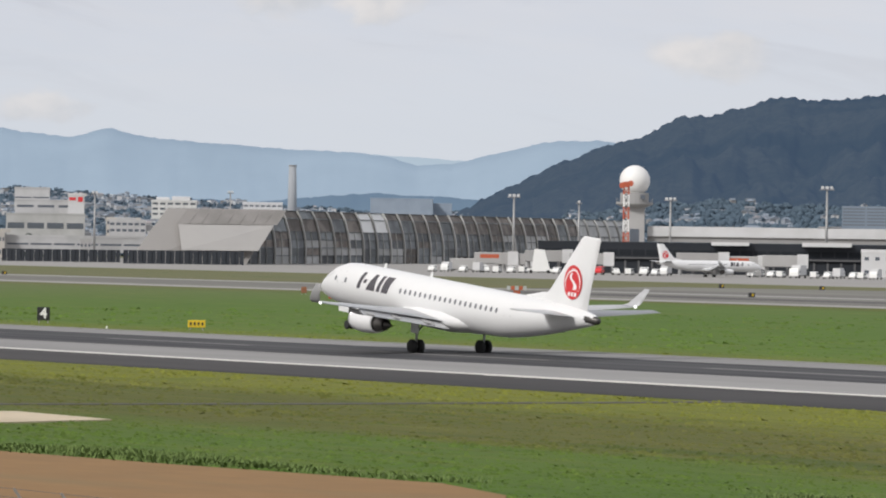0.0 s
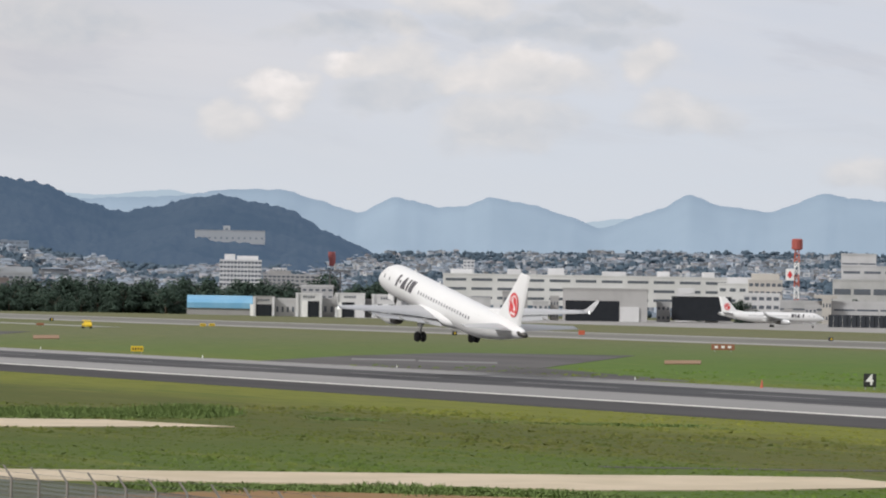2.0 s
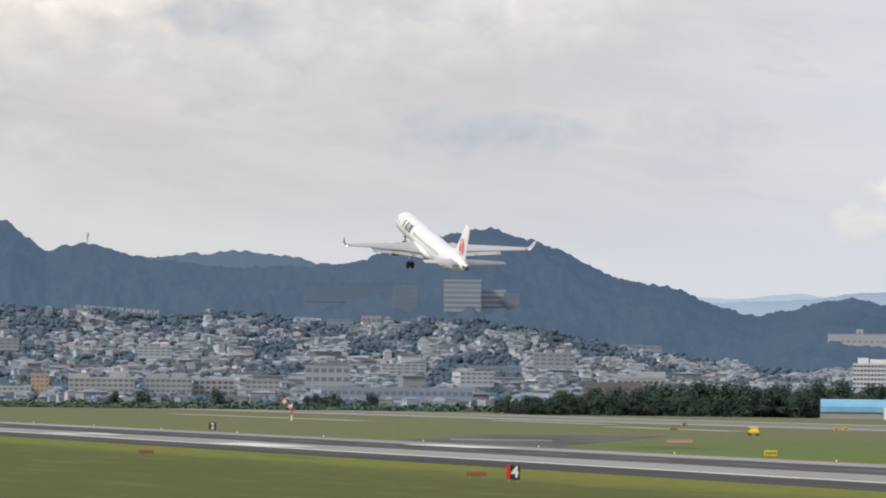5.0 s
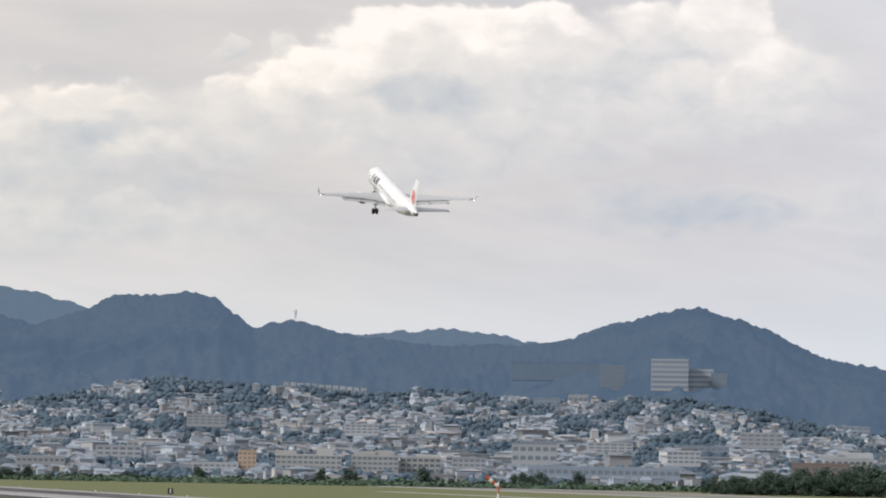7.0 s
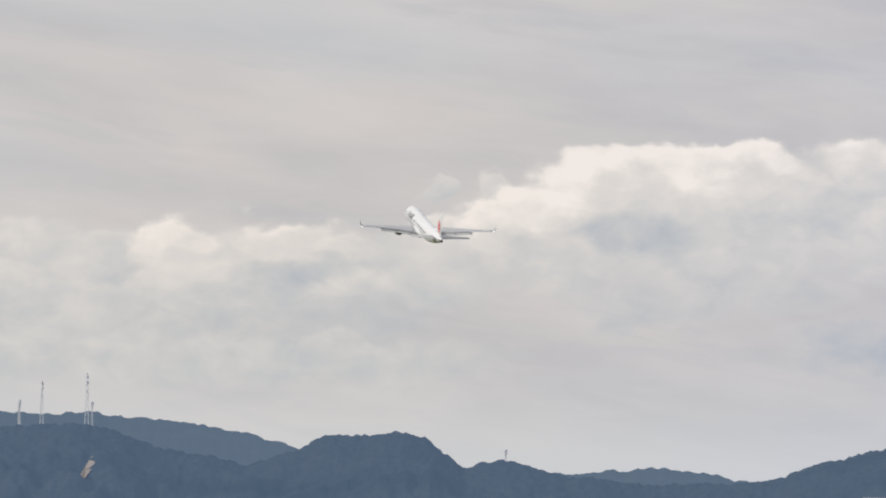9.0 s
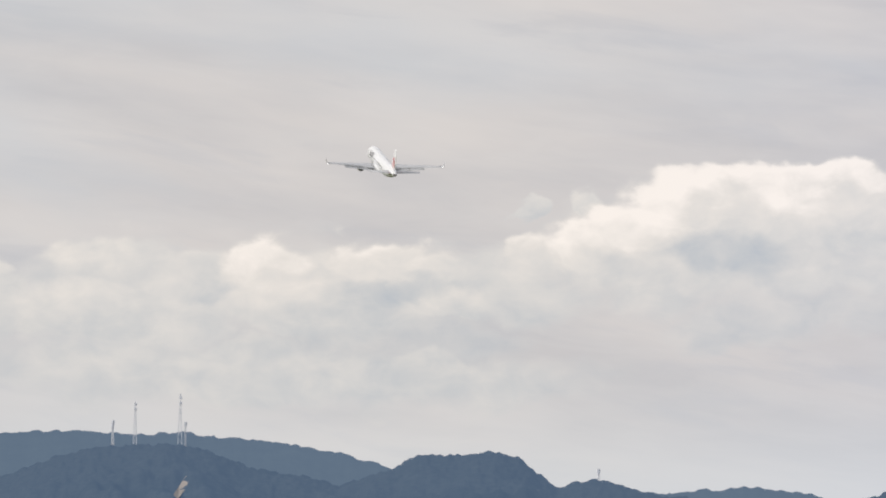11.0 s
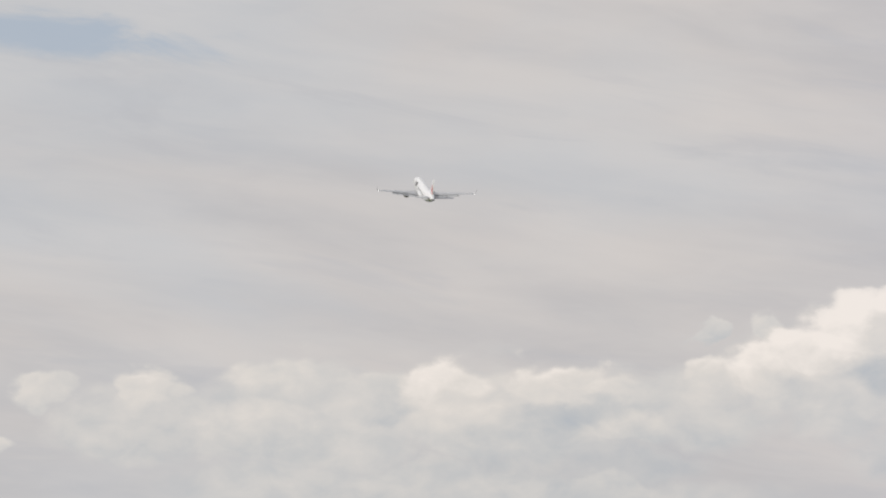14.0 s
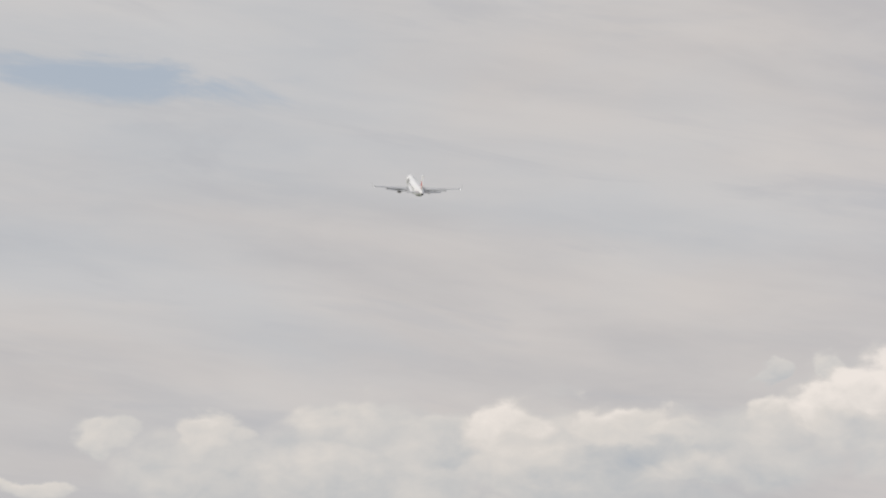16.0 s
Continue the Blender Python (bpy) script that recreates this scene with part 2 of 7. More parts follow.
def grass_mat(name="grass", island=0.0):
    """Mown field: bands along the runway, from lush verge to sun-dried shoulder, drier far down the field."""
    ma = bpy.data.materials.new(name)
    ma.use_nodes = True
    n, m, mixc, ramp, noisef = nodes_of(ma.node_tree)
    pos = n("ShaderNodeTexCoord").outputs["Object"]
    st = n("ShaderNodeVectorMath", operation="MULTIPLY", inputs={0: pos, 1: (1.0, 0.16, 1.0)}).outputs[0]
    big = noisef(st, 0.045, 4, 0.6, 0.5)
    mid = noisef(st, 0.22, 5, 0.65)
    fine = noisef(st, 0.75, 4, 0.65)
    sep = n("ShaderNodeSeparateXYZ", inputs={0: pos})
    x = m("ADD", sep.outputs[0], m("ADD", m("MULTIPLY", m("SUBTRACT", big, 0.5), 34.0), m("MULTIPLY", m("SUBTRACT", mid, 0.5), 14.0)))
    lush, yellow, olive, straw = (0.077, 0.134, 0.026), (0.160, 0.170, 0.033), (0.110, 0.113, 0.034), (0.152, 0.146, 0.070)
    bands = [(60, olive), (84, lush), (106, (0.090, 0.138, 0.028)), (114, olive), (133, olive), (141, yellow), (156, yellow), (216, (0.135, 0.165, 0.036)), (228, (0.100, 0.160, 0.032)), (300, (0.091, 0.153, 0.031)), (385, (0.100, 0.155, 0.038)), (405, olive), (470, straw), (600, straw), (680, olive)]
    col = ramp(m("DIVIDE", x, 700.0), [(a / 700.0, c) for a, c in bands])
    dry = m("MULTIPLY", ramp(m("DIVIDE", sep.outputs[1], 2000.0), [(0.26, 0.0), (0.42, 0.85)]), ramp(m("DIVIDE", sep.outputs[0], 700.0), [(0.24, 0.0), (0.30, 1.0)]))
    col = mixc(dry, col, (0.150, 0.150, 0.082, 1))
    sere = m("MULTIPLY", ramp(m("DIVIDE", sep.outputs[1], 1000.0), [(0.17, 0.0), (0.27, 0.85)]), ramp(m("DIVIDE", sep.outputs[0], 700.0), [(0.180, 1.0), (0.205, 0.0)]))
    col = mixc(sere, col, (0.086, 0.096, 0.025, 1))
    col = mixc(ramp(mid, [(0.50, 0.0), (0.72, 0.55)], True), col, (0.165, 0.165, 0.048, 1))
    col = mixc(ramp(fine, [(0.32, 0.45), (0.54, 0.0)], True), col, (0.050, 0.090, 0.020, 1))
    blot = noisef(n("ShaderNodeVectorMath", operation="MULTIPLY", inputs={0: pos, 1: (1.0, 0.10, 1.0)}).outputs[0], 0.11, 4, 0.6, 0.6)
    col = mixc(ramp(blot, [(0.60, 0.0), (0.74, 0.55)], True), col, (0.052, 0.088, 0.024, 1))
    tuft = noisef(st, 0.40, 5, 0.7, 0.4)
    col = mixc(ramp(tuft, [(0.58, 0.0), (0.74, 0.32)], True), col, (0.20, 0.205, 0.065, 1))
    if island:
        v = m("ADD", m("MULTIPLY", n("ShaderNodeNewGeometry").outputs["Random Per Island"], 2 * island), 1.05 - island)
        col = mixc(1.0, col, n("ShaderNodeCombineColor", inputs={0: v, 1: v, 2: v}).outputs[0], "MULTIPLY")
    b = n("ShaderNodeBsdfPrincipled", inputs={"Base Color": col, "Roughness": 0.9, "Specular IOR Level": 0.1})
    bp = n("ShaderNodeBump", inputs={"Strength": 0.6, "Distance": 0.25, "Height": fine})
    ma.node_tree.links.new(bp.outputs[0], b.inputs["Normal"])
    n("ShaderNodeOutputMaterial", inputs={0: b.outputs[0]})
    return ma


M_GRASS = grass_mat()
M_TUFT = grass_mat("grass_tufts", 0.20)
M_TALL = mat("tall_weeds", (0.130, 0.185, 0.055), 0.85, vary=0.25, scale=0.6, island=0.18, spec=0.2)
M_CONC = mat("runway_concrete", (0.305, 0.298, 0.29), 0.8, vary=0.08, scale=0.4, second=(0.25, 0.244, 0.238), second_scale=0.05, aniso=(1, 0.08, 1), spec=0.15)
M_RUBBER = mat("rubber_stain", (0.042, 0.042, 0.046), 0.75, vary=0.35, scale=0.5, second=(0.085, 0.083, 0.085), second_scale=0.30, aniso=(1, 0.03, 1), spec=0.12)
M_ASPH = mat("asphalt", (0.050, 0.048, 0.049), 0.85, vary=0.18, scale=0.5, second=(0.072, 0.068, 0.068), second_scale=0.05, aniso=(1, 0.10, 1), spec=0.12)
M_TAXI = mat("taxiway_asphalt", (0.205, 0.20, 0.178), 0.85, vary=0.15, scale=0.3, second=(0.160, 0.155, 0.142), second_scale=0.03, aniso=(1, 0.12, 1), spec=0.12)
M_WORNTAXI = mat("worn_taxiway_asphalt", (0.105, 0.10, 0.098), 0.85, vary=0.15, scale=0.3, aniso=(1, 0.12, 1), spec=0.12)
M_APRON = mat("apron_concrete", (0.29, 0.278, 0.262), 0.8, vary=0.08, scale=0.2, second=(0.27, 0.26, 0.245), second_scale=0.02)
M_LINE = mat("white_marking", (0.66, 0.64, 0.60), 0.6, vary=0.1, scale=1.0)
M_SOIL = mat("bare_soil", (0.235, 0.130, 0.045), 0.95, vary=0.25, scale=0.6, second=(0.19, 0.132, 0.055), second_scale=0.12, aniso=(1, 0.4, 1), stops=(0.5, 0.75))
M_SAND = mat("sand_track", (0.55, 0.46, 0.335), 0.95, vary=0.10, scale=0.8, second=(0.48, 0.40, 0.28), second_scale=0.2)
M_WHITE = mat("aircraft_white_paint", (0.745, 0.745, 0.745), 0.28, vary=0.015, scale=0.8, second=(0.73, 0.73, 0.73), second_scale=0.3)
M_WING = mat("wing_grey_paint", (0.43, 0.435, 0.445), 0.35, vary=0.04, scale=0.8)
M_METAL = mat("bare_metal", (0.55, 0.55, 0.56), 0.3, metal=0.9, vary=0.08, scale=2)
M_COWL = mat("dull_cowl_metal", (0.20, 0.19, 0.18), 0.4, metal=0.8, vary=0.15, scale=2)
M_DARKMETAL = mat("dark_exhaust_metal", (0.10, 0.095, 0.09), 0.45, metal=0.7, vary=0.2, scale=3)
M_TYRE = mat("tyre_rubber", (0.022, 0.022, 0.023), 0.8, vary=0.2, scale=8)
M_GLASSD = mat("dark_cabin_glass", (0.20, 0.205, 0.22), 0.15, vary=0.05, scale=3)
M_TITLE = mat("charcoal_title", (0.075, 0.07, 0.08), 0.4, vary=0.05)
M_RED = mat("red_emblem", (0.62, 0.035, 0.04), 0.4, vary=0.05)
M_EMBLEMW = mat("white_emblem", (0.80, 0.79, 0.79), 0.4, vary=0.02)
M_BLDW = mat("white_render", (0.63, 0.63, 0.635), 0.8, vary=0.06, scale=0.15, second=(0.55, 0.55, 0.55), second_scale=0.05, per_object=0.08)
M_BLDC = mat("light_grey_render", (0.47, 0.47, 0.475), 0.8, vary=0.07, scale=0.12, second=(0.37, 0.37, 0.37), second_scale=0.06, per_object=0.10)
M_BLDG = mat("grey_render", (0.36, 0.355, 0.35), 0.8, vary=0.08, scale=0.12, second=(0.30, 0.295, 0.29), second_scale=0.05, per_object=0.15)
M_BLDB = mat("beige_render", (0.49, 0.465, 0.425), 0.8, vary=0.08, scale=0.12, second=(0.42, 0.40, 0.37), second_scale=0.05, per_object=0.12)
# unlit interiors are painted on as one flat dark colour
M_DARK = mat("painted_dark_interior", (0.024, 0.027, 0.032), 0.8, vary=0.3, scale=0.4, spec=0.1)
M_WIN = mat("window_glass", (0.11, 0.125, 0.15), 0.2, vary=0.25, scale=0.3)
M_BLUE = mat("blue_sheet_roof", (0.17, 0.40, 0.60), 0.5, vary=0.08, scale=0.3, second=(0.22, 0.45, 0.63), second_scale=0.1)
M_STEEL = mat("galvanised_steel", (0.34, 0.34, 0.34), 0.5, metal=0.3, vary=0.1, scale=1)
M_RIBDARK = mat("weathered_dark_panel", (0.098, 0.084, 0.075), 0.7, vary=0.4, scale=0.5, second=(0.20, 0.175, 0.155), second_scale=0.18, per_object=0.3)
M_RIBGREY = mat("weathered_grey_panel", (0.190, 0.205, 0.212), 0.7, vary=0.35, scale=0.5, second=(0.115, 0.122, 0.13), second_scale=0.15, per_object=0.35)
M_RIBPALE = mat("sun_bleached_panel", (0.46, 0.46, 0.455), 0.7, vary=0.1, scale=0.2, second=(0.36, 0.36, 0.355), second_scale=0.1, per_object=0.15)
M_RIBLIGHT = mat("new_pale_panel", (0.80, 0.80, 0.79), 0.7, vary=0.05, scale=0.2)
M_ENDBAND = mat("weathered_end_band", (0.245, 0.232, 0.222), 0.75, vary=0.12, scale=0.15, second=(0.20, 0.19, 0.18), second_scale=0.1)
M_ENDWALL = mat("pale_end_cladding", (0.37, 0.358, 0.345), 0.75, vary=0.05, scale=0.1, second=(0.35, 0.34, 0.33), second_scale=0.05)
M_ENDDARK = mat("brown_grey_cladding", (0.275, 0.262, 0.25), 0.75, vary=0.07, scale=0.1)
M_FENCE = mat("dark_blast_fence", (0.032, 0.036, 0.043), 0.7, vary=0.2, scale=0.2, spec=0.15)
M_RUST = mat("faded_red_board", (0.26, 0.105, 0.055), 0.7, vary=0.2, scale=2)
M_EXIT = mat("worn_exit_asphalt", (0.118, 0.112, 0.110), 0.85, vary=0.2, scale=0.3, second=(0.075, 0.071, 0.071), second_scale=0.06, aniso=(1, 0.2, 1), spec=0.12)
M_ORANGE = mat("orange_red_paint", (0.47, 0.105, 0.05), 0.5, vary=0.08)
M_YELLOW = mat("yellow_sign_face", (0.72, 0.50, 0.03), 0.5, vary=0.05)
M_BLACK = mat("black_sign_face", (0.018, 0.018, 0.02), 0.5, vary=0.1)
M_SIGNW = mat("white_sign_paint", (0.80, 0.80, 0.78), 0.5, vary=0.03)
# leaf green pulled towards blue to paint in the haze at that distance
M_LEAF = mat("tree_leaf", (0.054, 0.082, 0.062), 0.85, vary=0.35, scale=0.6, island=0.28, spec=0.1)
M_BARK = mat("bark", (0.10, 0.075, 0.055), 0.9, vary=0.2, scale=3)
M_RIB = mat("pale_steel_rib", (0.42, 0.415, 0.40), 0.6, vary=0.15, scale=0.3, per_object=0.25)
# far renders and panes: distance haze is mixed into each base colour
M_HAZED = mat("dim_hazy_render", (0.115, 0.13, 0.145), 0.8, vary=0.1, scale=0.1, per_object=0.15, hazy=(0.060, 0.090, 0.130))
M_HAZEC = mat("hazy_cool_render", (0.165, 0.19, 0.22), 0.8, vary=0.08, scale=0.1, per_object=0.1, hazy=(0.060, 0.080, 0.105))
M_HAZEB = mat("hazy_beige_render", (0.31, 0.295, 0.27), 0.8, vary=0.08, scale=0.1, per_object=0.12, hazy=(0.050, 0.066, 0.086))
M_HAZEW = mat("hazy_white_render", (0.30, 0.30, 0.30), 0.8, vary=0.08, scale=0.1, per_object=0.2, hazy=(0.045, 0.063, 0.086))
M_WINF = mat("hazed_window", (0.150, 0.175, 0.210), 0.4, vary=0.2, scale=0.2)
M_FARBLOCK = mat("far_hazed_render", (0.285, 0.335, 0.40), 0.8, vary=0.06, scale=0.1, second=(0.25, 0.30, 0.36), second_scale=0.08)
# mast steel lightened to paint in the haze over the ridge
M_MASTG = mat("hazed_mast_steel", (0.60, 0.61, 0.64), 0.6, vary=0.05, scale=0.5)
M_SCAR = mat("bare_earth_cut", (0.26, 0.235, 0.22), 0.95, vary=0.2, scale=0.05)
# town trees coloured blue-grey, so the haze sits in the leaf colour
M_TOWNLEAF = mat("hazed_town_leaf", (0.088, 0.122, 0.156), 0.9, vary=0.5, scale=1.3, island=0.16, spec=0.0)
M_HEDGE = mat("hedge_leaf", (0.082, 0.122, 0.084), 0.9, vary=0.3, scale=0.3, island=0.25, spec=0.05)
M_STROBE = mat("lit_wingtip_lamp", (0.9, 0.9, 0.9), 0.2, vary=0.0, glow=(1.3, 1.3, 1.25))
M_FENCEPOST = mat("pale_fence_post", (0.26, 0.25, 0.235), 0.6, vary=0.2, scale=2)
M_FABRIC = mat("grey_fence_mesh", (0.13, 0.15, 0.158), 0.7, vary=0.2, scale=3)
M_POST = mat("weathered_post", (0.10, 0.10, 0.105), 0.7, vary=0.1, scale=2)
M_WORN = mat("worn_marking", (0.175, 0.17, 0.166), 0.8, vary=0.15, scale=0.5)
# walls, roofs and panes have distance haze mixed into their colour
M_HOUSE = mat("hazed_town_walls", (0.300, 0.335, 0.378), 0.8, vary=0.12, scale=0.1, island=0.60, second=(0.42, 0.41, 0.40), second_scale=0.02)
M_ROOF = mat("hazed_town_roofs", (0.200, 0.235, 0.280), 0.8, vary=0.15, scale=0.1, island=0.36, second=(0.29, 0.265, 0.27), second_scale=0.03, stops=(0.55, 0.62))
M_TOWNGLASS = mat("hazed_town_windows", (0.20, 0.235, 0.28), 0.5, vary=0.2, scale=0.2)



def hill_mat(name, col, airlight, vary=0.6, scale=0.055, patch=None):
    """Wooded slope; the haze of kilometres of air is put in as blue emission."""
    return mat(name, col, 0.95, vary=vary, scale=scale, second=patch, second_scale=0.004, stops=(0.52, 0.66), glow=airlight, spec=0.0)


# the second colour is the haze, given off by the hill itself
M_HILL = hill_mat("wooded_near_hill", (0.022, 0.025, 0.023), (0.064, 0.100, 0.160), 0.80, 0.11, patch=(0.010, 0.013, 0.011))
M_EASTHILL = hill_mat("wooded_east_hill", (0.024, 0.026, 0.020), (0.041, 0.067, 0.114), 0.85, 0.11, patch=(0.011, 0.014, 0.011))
M_FOOT = hill_mat("haze_blue_foothill", (0.03, 0.04, 0.04), (0.120, 0.178, 0.262), 0.5, 0.02)
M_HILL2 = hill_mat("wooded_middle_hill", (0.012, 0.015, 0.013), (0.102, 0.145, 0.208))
M_FAR = hill_mat("haze_blue_range", (0.115, 0.135, 0.145), (0.205, 0.272, 0.362), 0.45, scale=0.006)
M_FAR2 = hill_mat("haze_pale_range", (0.030, 0.040, 0.040), (0.38, 0.46, 0.545), 0.3, scale=0.003)
# slope colour also carries painted haze
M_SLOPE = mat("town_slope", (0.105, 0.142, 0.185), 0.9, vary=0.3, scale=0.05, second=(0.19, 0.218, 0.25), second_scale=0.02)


# ---------------------------------------------------------------- mesh helpers
def part(name, bm, material, parent=None, label="", smooth=False):
    me = bpy.data.meshes.new(name)
    bmesh.ops.recalc_face_normals(bm, faces=bm.faces)
    if smooth:
        for f in bm.faces:
            f.smooth = True
    bm.to_mesh(me)
    bm.free()
    for ma in (material if isinstance(material, (list, tuple)) else [material]):
        me.materials.append(ma)
    ob = new(name, me)
    if parent:
        ob.parent = parent
    if label:
        ob["label"] = label
    return ob


def thing(name, label, category, group="", kind="", m=None):
    ob = new(name)
    ob.empty_display_size = 0.5
    if m is not None:
        ob.matrix_basis = m
    return tagged(ob, label, category, group, kind)


def box(bm, x0, x1, y0, y1, z0, z1, mi=0):
    v = [bm.verts.new((x, y, z)) for z in (z0, z1) for x, y in ((x0, y0), (x1, y0), (x1, y1), (x0, y1))]
    for q in ((3, 2, 1, 0), (4, 5, 6, 7), (0, 1, 5, 4), (1, 2, 6, 5), (2, 3, 7, 6), (3, 0, 4, 7)):
        bm.faces.new([v[i] for i in q]).material_index = mi


def quadprism(bm, foot, z0, z1):
    a = [bm.verts.new((*p, z0)) for p in foot]
    b = [bm.verts.new((*p, z1)) for p in foot]
    k = len(foot)
    bm.faces.new(a[::-1])
    bm.faces.new(b)
    for i in range(k):
        bm.faces.new((a[i], a[(i + 1) % k], b[(i + 1) % k], b[i]))


def rod(bm, p, q, r0, r1=None, n=10, caps=True):
    p, q = Vector(p), Vector(q)
    r1 = r0 if r1 is None else r1
    d = (q - p).normalized()
    u = d.orthogonal().normalized()
    w = d.cross(u)
    rings = []
    for c, r in ((p, r0), (q, r1)):
        rings.append([bm.verts.new(c + (u * math.cos(a) + w * math.sin(a)) * r) for a in [2 * math.pi * i / n for i in range(n)]])
    for i in range(n):
        bm.faces.new((rings[0][i], rings[0][(i + 1) % n], rings[1][(i + 1) % n], rings[1][i]))
    if caps:
        bm.faces.new(rings[0][::-1])
        bm.faces.new(rings[1])


def loft(bm, rings, caps=True, close=True):
    vs = [[bm.verts.new(p) for p in r] for r in rings]
    k = len(vs[0])
    for a, b in zip(vs, vs[1:]):
        for i in range(k if close else k - 1):
            bm.faces.new((a[i], a[(i + 1) % k], b[(i + 1) % k], b[i]))
    if caps:
        bm.faces.new(vs[0][::-1])
        bm.faces.new(vs[-1])


def lathe(bm, prof, n=20, axis="y", c=(0, 0, 0)):
    """prof: (along, radius)."""
    rings = []
    for a, r in prof:
        ring = []
        for i in range(n):
            t = 2 * math.pi * i / n
            p = {"y": (r * math.cos(t), a, r * math.sin(t)), "z": (r * math.cos(t), r * math.sin(t), a), "x": (a, r * math.cos(t), r * math.sin(t))}[axis]
            ring.append((p[0] + c[0], p[1] + c[1], p[2] + c[2]))
        rings.append(ring)
    loft(bm, rings)


def spot(az, d, z=0.0):
    """Bearing in degrees from +y towards +x, and distance from the camera's stand."""
    return Vector((d * math.sin(radians(az)), d * math.cos(radians(az)), z))


def facing(az, d, z=0.0, turn=0.0):
    """A pose at that spot whose -y side looks back to the stand; x runs to the right."""
    p = spot(az, d, z)
    return pose(p.x, p.y, p.z, 0, 0, -az + turn)


# ---------------------------------------------------------------- ground
def strip(name, label, x0, x1, y0, y1, z, material, n=60, wob=0.0, category="ground"):
    bm = bmesh.new()
    rnd = random.Random(name + str(x0))
    L, R, L0, R0 = [], [], [], []
    for i in range(n + 1):
        y = y0 + (y1 - y0) * i / n
        a = wob * noise.noise((y * 0.06, x0, 0.0)) * 2
        b = wob * noise.noise((y * 0.06, x1, 5.0)) * 2
        L.append(bm.verts.new((x0 + a, y, z)))
        R.append(bm.verts.new((x1 + b, y, z)))
        L0.append(bm.verts.new((x0 + a, y, -0.3)))
        R0.append(bm.verts.new((x1 + b, y, -0.3)))
    for i in range(n):
        bm.faces.new((L[i], R[i], R[i + 1], L[i + 1]))
        bm.faces.new((L0[i], L[i], L[i + 1], L0[i + 1]))
        bm.faces.new((R[i], R0[i], R0[i + 1], R[i + 1]))
    return tagged(part(name, bm, material), label, category, kind="structure")


def patch(name, label, pts, z, material, category="ground"):
    bm = bmesh.new()
    quadprism(bm, pts, -0.3, z)
    return tagged(part(name, bm, material), label, category, kind="structure")


def build_ground():
    bm = bmesh.new()
    n = 40
    g = [[bm.verts.new((-5000 + 10000 * i / n, -5000 + 10000 * j / n, 0)) for j in range(n + 1)] for i in range(n + 1)]
    for i in range(n):
        for j in range(n):
            bm.faces.new((g[i][j], g[i + 1][j], g[i + 1][j + 1], g[i][j + 1]))
    tagged(part("ground", bm, M_GRASS), "mown airfield grass, green with dry yellow streaks", "ground", kind="structure")
    strip("runway_shoulder", "dark asphalt runway shoulder", 155.0, 169.2, -900, 2600, 0.03, M_ASPH, 90, 0.25, "runway")
    strip("runway", "pale worn concrete runway", 168.8, 213.5, -900, 2600, 0.06, M_CONC, 90, 0.15, "runway")
    strip("runway_rubber", "dark tyre rubber along the runway's middle", 184.5, 203.0, -500, 2200, 0.075, M_RUBBER, 120, 0.5, "runway")
    strip("edge_line", "white runway side line", 168.9, 169.8, -900, 2600, 0.09, M_LINE, 30, 0.0, "marking")
    strip("edge_line", "white runway side line", 211.0, 211.6, -900, 2600, 0.09, M_WORN, 30, 0.0, "marking")
    for i in range(-14, 60):
        strip("centre_line", "worn white runway centre dash", 193.6, 194.3, i * 40.0, i * 40.0 + 22, 0.09, M_WORN, 2, 0.0, "marking")
    strip("taxiway", "grey asphalt parallel taxiway", 418, 468, -900, 2300, 0.05, M_TAXI, 60, 0.6, "taxiway")
    strip("taxiway_edge", "pale concrete taxiway edge", 407, 418.5, -900, 2300, 0.06, M_APRON, 60, 0.3, "taxiway")
    strip("taxiway_rubber", "dark worn band along the taxiway", 436, 452, -900, 700, 0.065, M_WORNTAXI, 60, 1.5, "taxiway")
    strip("taxiway_edge", "pale concrete taxiway edge", 467, 477, -900, 2300, 0.06, M_APRON, 60, 0.3, "taxiway")
    patch("apron_taxiway", "broad grey asphalt taxiway before the terminal", [(476, 120), (578, 120), (576, 690), (540, 742), (476, 700)], 0.045, M_TAXI, "taxiway")
    strip("apron", "pale concrete apron before the hangars", 608, 1150, -500, 1540, 0.08, M_APRON, 40, 0.0, "apron")
    patch("field_path", "thin grey worn path across the grass", [(104.0, 215.6), (114.1, 211.2), (131.0, 208.6), (150.5, 206.9), (156.0, 206.4), (156.0, 208.4), (150.5, 208.3), (131.0, 209.9), (114.1, 212.4), (104.0, 216.6)], 0.04, M_WORNTAXI)
    for x0, x1, y0, y1 in ((171.0, 177.5, 664, 700), (200.5, 207.0, 664, 700), (173.0, 176.0, 806, 828), (179.0, 182.0, 806, 828)):
        patch("touchdown_marking", "bright white touchdown bar on the runway", [(x0, y0), (x1, y0), (x1, y1), (x0, y1)], 0.095, M_LINE, "marking")
    for x0, x1, y0, y1 in ((470, 499, 1539, 1581), (379, 386, 1150, 1262), (352, 357, 980, 1080), (330, 334, 1200, 1420)):
        patch("service_road", "pale concrete service strip across the far field", [(x0, y0), (x0 + 6, y0), (x1 + 6, y1), (x1, y1)], 0.07, M_APRON, "taxiway")


build_ground()


